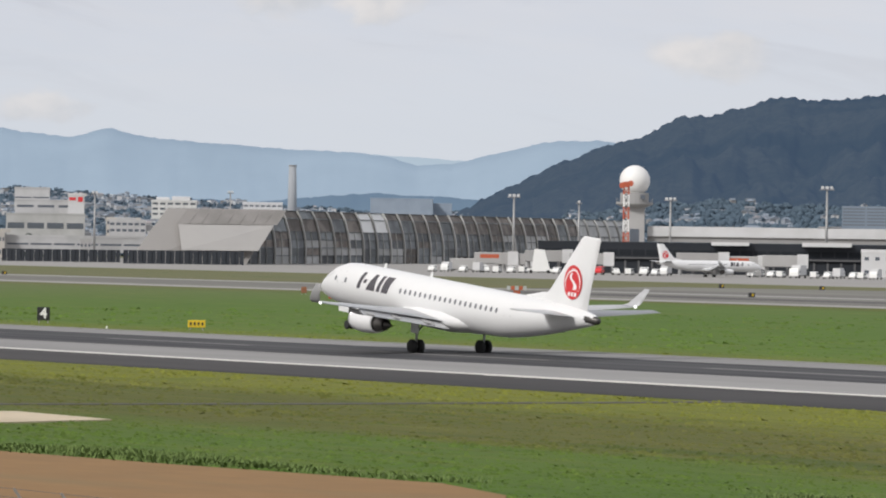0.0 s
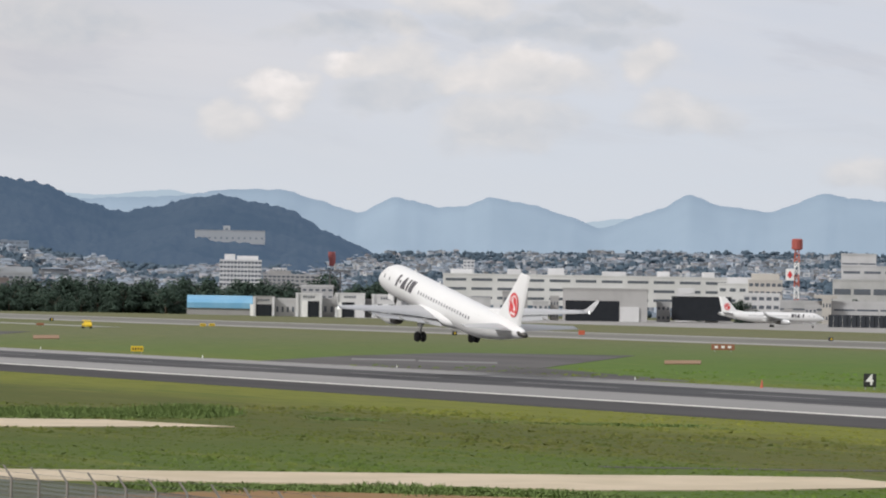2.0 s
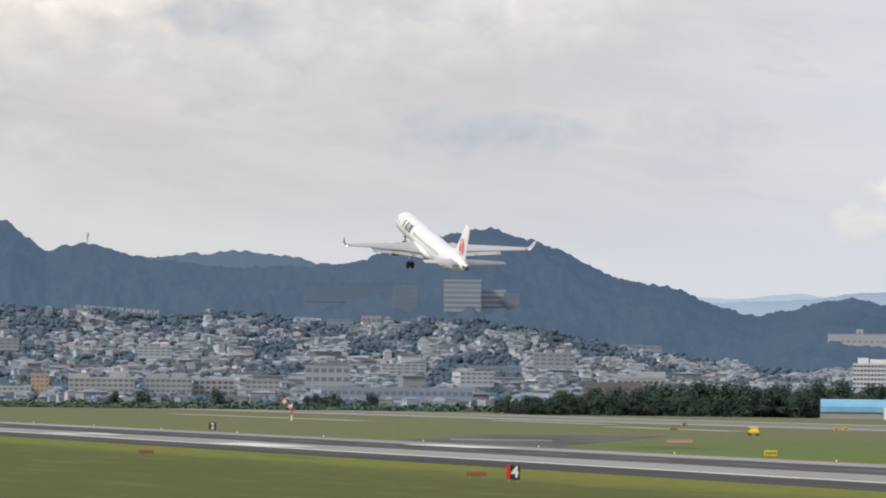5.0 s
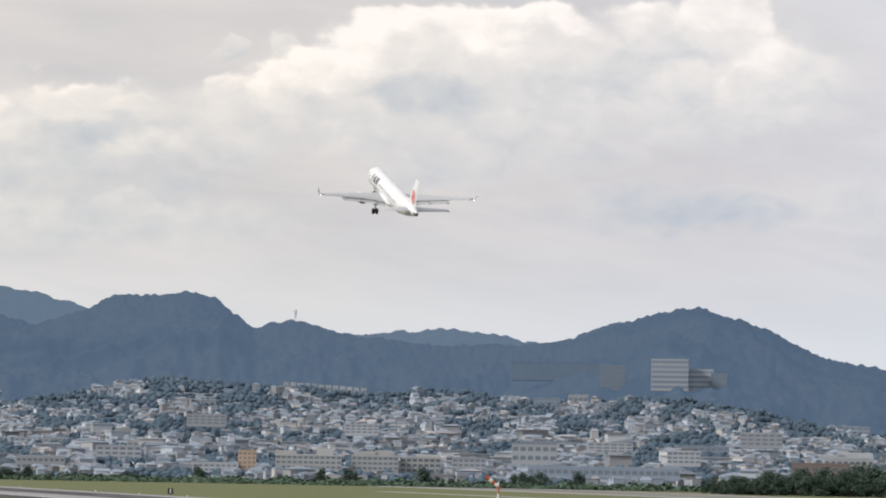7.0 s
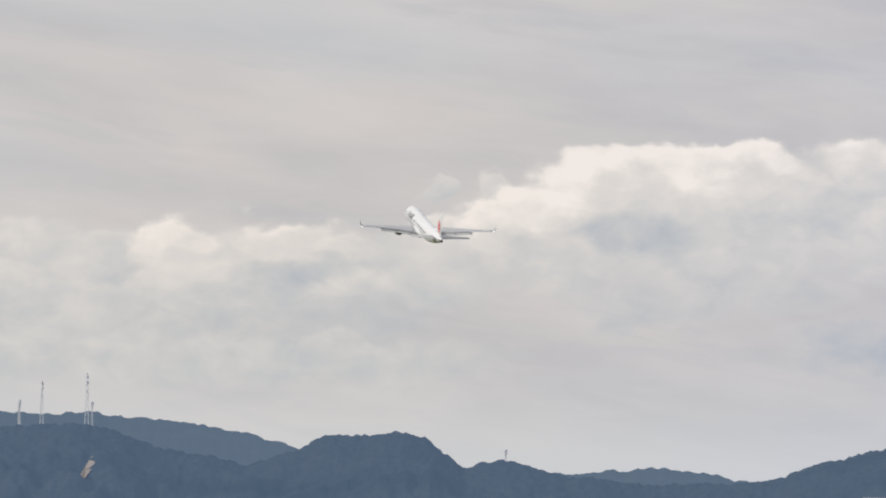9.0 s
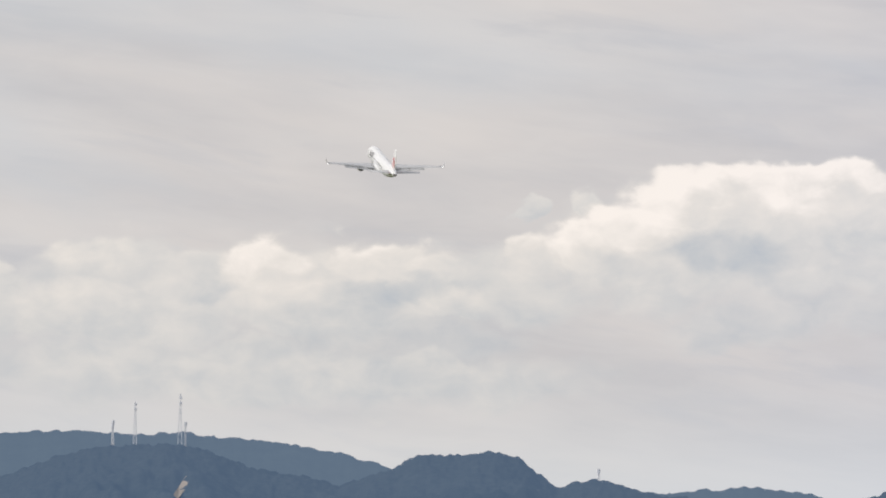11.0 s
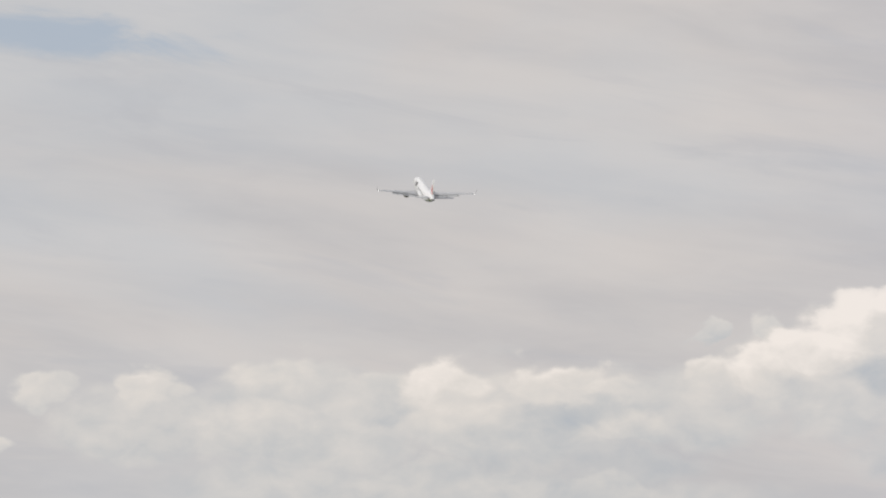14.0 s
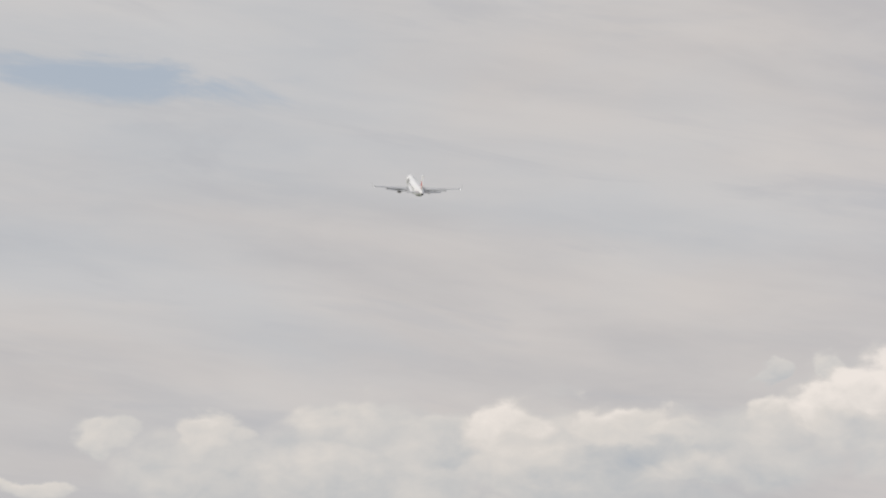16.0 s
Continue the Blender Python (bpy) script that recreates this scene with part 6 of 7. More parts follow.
# ---------------------------------------------------------------- turning radar
def build_dish():
    az, d, top = 22.549, 1620, 21.4
    zb = 16.2
    r = thing("radar_tower", "steel tower frame under a turning radar", "tower", m=facing(az, d))
    bm = bmesh.new()
    lattice(bm, 2.8, 2.4, 0, zb - 1.2, 4, 0.25)
    part("frame", bm, M_POST, r)
    bm = bmesh.new()
    box(bm, -5.0, 5.0, -3.5, 3.5, zb - 1.3, zb - 0.9)
    part("platform", bm, M_POST, r)
    for k in range(9):
        bm = bmesh.new()
        rod(bm, (-4.8 + 1.2 * k, -3.4, zb - 0.9), (-4.8 + 1.2 * k, -3.4, zb + 0.1), 0.06, 0.06, 5)
        part("baluster", bm, M_STEEL, r)
    dish = thing("radar_antenna", "red curved radar antenna turning on its tower", "radar", m=facing(az, d, zb))
    h = top - zb
    bm = bmesh.new()
    nx, nz = 14, 8
    g = []
    for i in range(nx + 1):
        u = -1 + 2 * i / nx
        row = []
        for j in range(nz + 1):
            v = j / nz
            half = 2.7 * (0.30 + 0.70 * min(1.0, v / 0.62)) * (1.0 if v < 0.75 else 1.0 - 0.9 * (v - 0.75))
            row.append((u * half, 1.4 * u * u + 0.9 * (v - 0.5) ** 2, 0.5 + v * (h - 0.5) * (1.0 - 0.16 * max(0.0, 1.0 - 2.2 * abs(u)))))
        g.append(row)
    loft(bm, g, False, False)
    geom = bmesh.ops.extrude_face_region(bm, geom=bm.faces[:])
    bmesh.ops.translate(bm, vec=(0, 0.18, 0), verts=[q for q in geom["geom"] if isinstance(q, bmesh.types.BMVert)])
    part("reflector", bm, mat("red_radar_mesh", (0.28, 0.085, 0.085), 0.9, vary=0.15, scale=2), dish, "red curved reflector")
    bm = bmesh.new()
    rod(bm, (0, 0, -1.0), (0, 0, 1.0), 0.5, 0.4, 12)
    rod(bm, (0, 0.2, 0.6), (0, -2.2, 0.9), 0.12, 0.12, 8)
    part("pedestal", bm, M_STEEL, dish)
    # second, still grey one beside it
    az2, d2, top2 = 23.394, 1620, 15.6
    r = thing("antenna_platform", "grey round aerial platform on a steel frame", "tower", m=facing(az2, d2))
    bm = bmesh.new()
    lattice(bm, 2.6, 2.6, 0, top2 - 1.5, 4, 0.25)
    part("frame", bm, M_POST, r)
    bm = bmesh.new()
    lathe(bm, [(top2 - 1.6, 3.0), (top2 - 0.9, 6.6), (top2 - 0.6, 6.6), (top2 - 0.5, 2.0), (top2, 1.6)], 24, "z")
    part("platform", bm, M_POST, r)
    return dish, (az, d, zb)


dish, dish_at = build_dish()


# ---------------------------------------------------------------- terminal side of the apron
def build_terminal():
    b = building
    t = b("dark glazed terminal pier behind the apron", 34.533, 38.915, 1300, 0.0, 7.9, 30, 0, 0, M_FENCE, name="terminal", category="terminal")
    w = 1300 * math.tan(radians(4.382))
    top = 7.9
    bm = bmesh.new()
    box(bm, -0.28, 0.28, -0.35, 0.2, -0.3, top * 0.45)
    me = shared("pillar", bm, M_POST)
    bm = bmesh.new()
    box(bm, -1.55, 1.55, -0.12, 0.1, 0, 1.5)
    mw = shared("window", bm, M_DARK)
    for k in range(28):
        x = -w / 2 + w * (k + 0.5) / 28
        put("pillar", me, t, (x, 0, 0))
        put("window", mw, t, (x, 0, top * 0.62))
    bm = bmesh.new()
    box(bm, -w / 2, w / 2, -0.9, 0, top * 0.5, top * 0.56)
    part("ledge", bm, M_POST, t)
    for x0, x1, y0, y1, in ((0.46, 0.56, 0.98, 1.10), (0.70, 0.83, 0.98, 1.12)):
        bm = bmesh.new()
        box(bm, -w / 2 + w * x0, -w / 2 + w * x1, -3.0, 2.0, top * y0, top * y1)
        part("canopy", bm, M_BLDW, t, "white flat canopy")
    b("pale terminal block at the pier's end", 38.288, 38.915, 1270, 0.0, 6.8, 20, 2, 5, M_BLDW, 0.25, 0.4, name="terminal", category="terminal")
    # white elevated road
    r = thing("viaduct", "white elevated road behind the terminal", "bridge", m=facing(37.421, 1560))
    w = 1560 * math.tan(radians(3.236))
    z0, z1, z2 = 8.5, 10.3, 13.5
    for a0, a1, y0, ma in ((z0, z1, 0.8, M_BLDG), (z1, z2, 0.0, M_BLDW)):
        bm = bmesh.new()
        box(bm, -w / 2, w / 2, y0, 12, a0, a1)
        part("deck" if ma is M_BLDG else "parapet", bm, ma, r)
    bm = bmesh.new()
    box(bm, -0.8, 0.8, 3, 9, -z0 - 1, 0)
    me = shared("pier", bm, M_BLDG)
    for k in range(9):
        put("pier", me, r, (-w / 2 + w * (k + 0.5) / 9, 0, z0))
    # boarding bridges
    for (az, d, zt), ln, red in (((36.390, 1262, 6.1), 11.0, 0), ((36.883, 1262, 5.4), 9.5, 1), ((33.989, 1300, 5.4), 9.0, 1), ((34.220, 1300, 5.2), 8.0, 0), ((33.661, 1310, 3.7), 7.0, 0), ((34.60, 1285, 6.2), 10.0, 0), ((35.10, 1280, 5.6), 9.0, 0), ((37.35, 1258, 5.8), 9.0, 0)):
        br = thing("boarding_bridge", "pale grey passenger boarding bridge", "boarding bridge", "boarding bridges", m=facing(az, d))
        bm = bmesh.new()
        box(bm, -ln / 2, ln / 2, -1.5, 1.5, zt - 3.3, zt - 0.3)
        bmesh.ops.bevel(bm, geom=bm.edges[:], offset=0.15, segments=1, affect="EDGES")
        part("tunnel", bm, M_BLDG, br)
        bm = bmesh.new()
        box(bm, ln / 2 - 0.2, ln / 2 + 2.6, -2.0, 2.0, zt - 3.6, zt)
        part("cabin", bm, M_BLDW, br)
        bm = bmesh.new()
        rod(bm, (ln / 2 - 1, 0, -0.2), (ln / 2 - 1, 0, zt - 3.0), 0.35, 0.3, 10)
        part("support", bm, M_STEEL, br)
        bm = bmesh.new()
        rod(bm, (-ln / 2 + 1, 0, -0.2), (-ln / 2 + 1, 0, zt - 3.0), 0.5, 0.5, 10)
        part("support", bm, M_STEEL, br)
        if red:
            bm = bmesh.new()
            box(bm, -ln / 2 + 1.5, ln / 2 - 2.5, -1.56, -1.5, zt - 1.8, zt - 0.8)
            part("banner", bm, M_ORANGE, br, "orange-red banner strip")
    building("wide pale flats with long balconies under the hill", 38.058, 38.613, 2100, 16.2, 24.4, 14, 6, 2, M_HAZEC, 0.5, 0.92, win_mat=M_WINF)


build_terminal()


def vehicle(kind, body_mat, label):
    r = thing("service_vehicle", label, "vehicle", "apron vehicles")
    L, Wd = (5.2, 1.9) if kind == "van" else (7.5, 2.3)
    bm = bmesh.new()
    prof = [(-L / 2, 0.45), (-L / 2, 1.0), (-L / 2 + 0.9, 1.15), (-L / 2 + 1.5, 2.05), (L / 2, 2.1), (L / 2, 0.45)] if kind == "van" else [(-L / 2, 0.5), (-L / 2, 1.5), (-L / 2 + 0.3, 2.4), (-L / 2 + 1.9, 2.45), (-L / 2 + 1.9, 0.5)]
    loft(bm, [[(x, -Wd / 2, z) for x, z in prof], [(x, Wd / 2, z) for x, z in prof]])
    bmesh.ops.bevel(bm, geom=bm.edges[:], offset=0.06, segments=1, affect="EDGES")
    part("body", bm, body_mat, r)
    if kind == "truck":
        bm = bmesh.new()
        box(bm, -L / 2 + 2.1, L / 2, -Wd / 2, Wd / 2, 0.75, 3.2)
        part("cargo_box", bm, M_BLDW, r)
    bm = bmesh.new()
    box(bm, -L / 2 + 1.3, -L / 2 + (2.2 if kind == "van" else 1.8), -Wd / 2 - 0.02, Wd / 2 + 0.02, 1.3, 1.9)
    part("window", bm, M_WIN, r)
    if kind == "van":
        bm = bmesh.new()
        box(bm, -L / 2 + 2.5, L / 2 - 0.4, -Wd / 2 - 0.02, Wd / 2 + 0.02, 1.3, 1.85)
        part("window", bm, M_WIN, r)
    for x in (-L / 2 + 1.1, L / 2 - 1.1):
        for y in (-Wd / 2, Wd / 2):
            bm = bmesh.new()
            lathe(bm, [(y - 0.14, 0.2), (y - 0.14, 0.40), (y + 0.14, 0.40), (y + 0.14, 0.2)], 12, "y", (x, 0, 0.40))
            part("wheel", bm, M_TYRE, r)
    return r


def build_vehicles():
    van_w = vehicle("van", M_SIGNW, "white service van on the apron")
    van_r = vehicle("van", M_RED, "red service van on the apron")
    truck = vehicle("truck", M_SIGNW, "white box truck on the apron")
    van_w.matrix_basis, van_r.matrix_basis, truck.matrix_basis = (facing(35.769, 1215, 0.08, 84), facing(35.243, 1225, 0.08, 80), facing(37.555, 1205, 0.08, 74))
    for src, az, d, turn in ((van_w, 37.115, 1215, 180), (van_w, 37.247, 1214, 0), (van_w, 35.440, 1230, 20), (van_w, 37.751, 1203, 180), (van_w, 37.902, 1200, 0),
                             (truck, 38.032, 1206, 180), (van_w, 33.663, 1250, 0), (van_w, 34.223, 1245, 0), (truck, 33.466, 1262, 0), (van_w, 34.750, 1236, 0), (van_w, 34.058, 1240, 180),
                             (truck, 38.457, 1195, 0), (van_w, 33.30, 1255, 0), (truck, 33.84, 1248, 180), (van_w, 33.92, 1262, 20), (van_w, 34.36, 1252, 180), (truck, 34.92, 1240, 0), (van_w, 35.02, 1246, 0), (van_w, 35.60, 1228, 180), (van_w, 35.90, 1222, 0), (truck, 36.02, 1230, 0), (van_w, 37.02, 1218, 0), (van_w, 37.36, 1212, 180), (van_w, 38.20, 1204, 0), (van_w, 38.30, 1198, 180), (van_w, 10.236, 1840, 0), (van_w, 9.026, 1850, 0), (truck, 11.120, 1860, 0)):
        v = copy_thing(src, facing(az, d, 0.08 if d < 1500 else 0.0, turn + 78))
        v.scale = (0.8, 0.8, 0.8)
    # stair truck with a raised white slope
    r = thing("stair_truck", "white passenger stair truck on the apron", "vehicle", m=facing(34.552, 1246, 0.08))
    bm = bmesh.new()
    box(bm, -3.2, 3.2, -1.1, 1.1, 0.5, 1.2)
    part("chassis", bm, M_SIGNW, r)
    bm = bmesh.new()
    loft(bm, [[(-2.0, -1, 1.2), (-1.4, -1, 6.2), (1.2, -1, 6.0), (2.6, -1, 1.2)], [(-2.0, 1, 1.2), (-1.4, 1, 6.2), (1.2, 1, 6.0), (2.6, 1, 1.2)]])
    part("stair_cover", bm, M_SIGNW, r)
    for x in (-2.2, 2.2):
        for y in (-1.0, 1.0):
            bm = bmesh.new()
            lathe(bm, [(y - 0.14, 0.2), (y - 0.14, 0.45), (y + 0.14, 0.45), (y + 0.14, 0.2)], 12, "y", (x, 0, 0.45))
            part("wheel", bm, M_TYRE, r)
    car = vehicle("van", M_YELLOW, "yellow airfield patrol car on the taxiway")
    car["group"] = "field vehicles"
    car.scale = (0.8, 0.8, 0.8)
    return car


patrol = build_vehicles()

# aircraft on the apron
g = spot(36.525, 1205)
parked = copy_thing(airliner, pose(g.x, g.y, 3.45 * 0.80, 0, 0, -100))
parked.scale = (0.80, 0.80, 0.80)
tagged(parked, "white regional jet with a red tail emblem parked at the pier")
g = spot(27.524, 1430)
taxiing = copy_thing(airliner, pose(g.x, g.y, 3.45 * 0.86, 0, 0, -112))
taxiing.scale = (0.86, 0.86, 0.86)
tagged(taxiing, "white regional jet with a red tail emblem taxiing along the apron")


# ---------------------------------------------------------------- signs and small things on the grass
def text_part(body, size, material, parent, loc, name="numeral"):
    cu = bpy.data.curves.new(name, "FONT")
    cu.body, cu.size, cu.align_x, cu.align_y, cu.extrude, cu.offset = body, size, "CENTER", "CENTER", 0.01, 0.03
    ob = bpy.data.objects.new(name, cu)
    scene.collection.objects.link(ob)
    dg = bpy.context.evaluated_depsgraph_get()
    me = bpy.data.meshes.new_from_object(ob.evaluated_get(dg))
    bpy.data.objects.remove(ob)
    me.materials.clear()
    me.materials.append(material)
    o = new(name, me)
    o.parent = parent
    o.matrix_basis = pose(*loc, 90, 0, 0)
    o["label"] = "white figure " + body
    return o


def field_sign(label, x, y, w, h, face, numeral="", bars=0, red_side=False, lift=0.25, bar_mat=None):
    az = math.degrees(math.atan2(x, y))
    r = thing("field_sign", label, "sign", m=pose(x, y, 0, 0, 0, -az))
    bm = bmesh.new()
    box(bm, -w / 2, w / 2, -0.12, 0.12, lift, lift + h)
    bmesh.ops.bevel(bm, geom=bm.edges[:], offset=0.03, segments=1, affect="EDGES")
    part("board", bm, face, r)
    for s in (-1, 1):
        bm = bmesh.new()
        rod(bm, (s * w * 0.35, 0, -0.2), (s * w * 0.35, 0, lift + 0.05), 0.06, 0.06, 8)
        part("post", bm, M_STEEL, r)
    if numeral:
        text_part(numeral, h * 1.1, M_SIGNW, r, (0.12 * w if red_side else 0, -0.15, lift + h * 0.5))
    for k in range(bars):
        bm = bmesh.new()
        bw = w / (bars * 2 + 1)
        box(bm, -w / 2 + bw * (2 * k + 1), -w / 2 + bw * (2 * k + 2), -0.15, -0.1, lift + h * 0.3, lift + h * 0.72)
        part("letter_bar", bm, bar_mat or M_BLACK, r, "dark unreadable letter bar")
    if red_side:
        bm = bmesh.new()
        box(bm, -w / 2 - 0.02, -w * 0.22, -0.16, 0.0, lift, lift + h)
        part("red_panel", bm, M_RED, r, "red side panel")
    return r


def build_signs():
    field_sign("black runway distance board with a white 4", 222.1, 404.2, 1.2, 1.25, M_BLACK, "4")
    field_sign("black distance board with a white 4 and red edge", 131.6, 423.3, 1.2, 1.3, M_BLACK, "4", 0, True)
    field_sign("black distance board with a white 3 and red edge", 106.5, 555.0, 1.2, 1.3, M_BLACK, "3", 0, True)
    field_sign("black runway distance board with a white 2", 217.0, 886.0, 1.3, 1.4, M_BLACK, "2")
    field_sign("black runway distance board with a white 1", 217.0, 1130.0, 1.3, 1.4, M_BLACK, "1")
    field_sign("low red barrier by the runway", 133.2, 577.3, 1.9, 0.45, M_RUST, lift=0.2)
    field_sign("low red barrier by the runway", 104.0, 566.0, 1.5, 0.6, M_RUST, lift=0.2)
    field_sign("yellow taxiway guidance sign with dark marks", 221.3, 374.7, 1.55, 0.65, M_YELLOW, "", 4)
    field_sign("yellow taxiway guidance sign with dark marks", 218.0, 590.6, 1.6, 0.7, M_YELLOW, "", 4)
    field_sign("small yellow taxiway sign on the grass", 386.5, 1005.8, 1.3, 0.6, M_YELLOW, "", 2)
    field_sign("small yellow taxiway sign on the grass", 390.0, 1009.4, 1.3, 0.6, M_YELLOW, "", 2)
    field_sign("large orange-red board beside the taxiway", 348.7, 553.4, 2.7, 1.4, M_ORANGE)
    field_sign("orange-red board beside the taxiway", 350.0, 546.6, 2.1, 1.4, M_ORANGE)
    field_sign("small red marker board on the grass", 435.2, 915.2, 1.3, 0.9, M_ORANGE)
    field_sign("low red taxiway board", 347.6, 679.9, 3.6, 0.9, M_RUST, "", 3, bar_mat=M_SIGNW)
    field_sign("low red taxiway board", 378.3, 609.9, 0.8, 0.9, M_RUST)
    field_sign("low red barrier by the runway", 134.1, 443.0, 1.9, 0.45, M_RUST, lift=0.2)
    field_sign("low red taxiway board", 337.7, 973.5, 1.6, 0.5, M_RUST)
    for x, y in ((211.0, 404.7), (207.3, 397.3)):
        r = thing("marker_cone", "small orange marker by the runway", "cone", m=pose(x, y, 0))
        bm = bmesh.new()
        lathe(bm, [(0, 0.24), (0.06, 0.24), (0.08, 0.15), (0.75, 0.06), (0.78, 0.02)], 12, "z")
        part("cone", bm, M_ORANGE, r)
        break
    for x, y in ((460.2, 610.2), (549.9, 738.5), (555.4, 715.0), (470.2, 872.3), (398.1, 1139.3), (399.0, 898.2)):
        r = thing("light_box", "small dark equipment box on the grass", "box", "equipment boxes", m=pose(x, y, 0))
        bm = bmesh.new()
        box(bm, -0.45, 0.45, -0.3, 0.3, -0.1, 0.75)
        bmesh.ops.bevel(bm, geom=bm.edges[:], offset=0.05, segments=1, affect="EDGES")
        part("case", bm, M_BLACK, r)
        bm = bmesh.new()
        box(bm, -0.2, 0.2, -0.34, -0.29, 0.2, 0.6)
        part("lens", bm, M_YELLOW, r, "yellow lamp face")
    # chequered aerial stand
    x, y = 309.8, 454.3
    r = thing("aerial_stand", "orange and white chequered aerial stand on the grass", "antenna", m=pose(x, y, 0, 0, 0, -34))
    for k in range(4):
        bm = bmesh.new()
        box(bm, -0.38, 0.38, -0.38, 0.38, 0.7 * k, 0.7 * k + 0.68)
        part("stand_section", bm, M_ORANGE if k % 2 else M_BLDC, r)
    for k in range(5):
        bm = bmesh.new()
        box(bm, -1.1 + 0.45 * k, -0.72 + 0.45 * k, -0.5, 0.5, 2.8, 3.25)
        part("stand_top", bm, M_ORANGE if k % 2 else M_BLDC, r)
    # windsock at the field's end
    x, y = 311.0, 1187.0
    r = thing("windsock", "orange and white windsock drooping on its pole", "windsock", m=pose(x, y, 0, 0, 0, -14.7))
    for k in range(3):
        bm = bmesh.new()
        rod(bm, (0, 0, -0.2 + 1.5 * k), (0, 0, 1.3 + 1.5 * k), 0.22, 0.20, 10)
        part("pole_section", bm, M_SIGNW if k % 2 == 0 else M_ORANGE, r)
    p0, way = Vector((0.5, 0, 2.6)), Vector((-0.74, -0.1, 0.62))
    for k in range(5):
        bm = bmesh.new()
        rod(bm, p0 + way * (0.95 * k), p0 + way * (0.95 * (k + 1)), 0.34 + 0.06 * k, 0.40 + 0.06 * k, 14, False)
        part("sock_band", bm, M_ORANGE if k % 2 == 0 else M_SIGNW, r)
    # runway edge lights
    x0 = 215.2
    for k in range(40):
        r = thing("edge_light", "small white runway edge light", "light", "runway edge lights", m=pose(x0, -40 + k * 60.0, 0))
        bm = bmesh.new()
        lathe(bm, [(-0.05, 0.07), (0.14, 0.06), (0.16, 0.09), (0.25, 0.08), (0.28, 0.03)], 8, "z")
        part("lamp", bm, M_SIGNW, r)


build_signs()


# ---------------------------------------------------------------- tracks, soil, weeds, fence
SOIL = [(90.0, 132.4), (92.3, 139.8), (90.2, 154.6), (89.3, 165.6), (86.1, 181.3), (78.3, 188.1), (74.8, 190.3), (56, 178), (50, 160), (48, 110), (60, 90)]
DRIFT = [(109.2, 278.4), (105.7, 292.0), (92.2, 295.8), (88.1, 303.6), (85.9, 295.9), (88.1, 282.6), (96.0, 276.8)]
SAND = [(90.6, 189.5), (99.3, 189.6), (109.4, 192.6), (109.9, 202.6), (104.2, 204.7), (98.2, 205.5), (78.4, 210.4), (72.0, 212.4), (74.1, 237.4), (71.7, 229.6), (68.3, 201.3), (74.3, 199.3), (83.1, 195.5)]


def inside(x, y, poly):
    hit = False
    for (x0, y0), (x1, y1) in zip(poly, poly[1:] + poly[:1]):
        if (y0 > y) != (y1 > y) and x < x0 + (x1 - x0) * (y - y0) / (y1 - y0):
            hit = not hit
    return hit


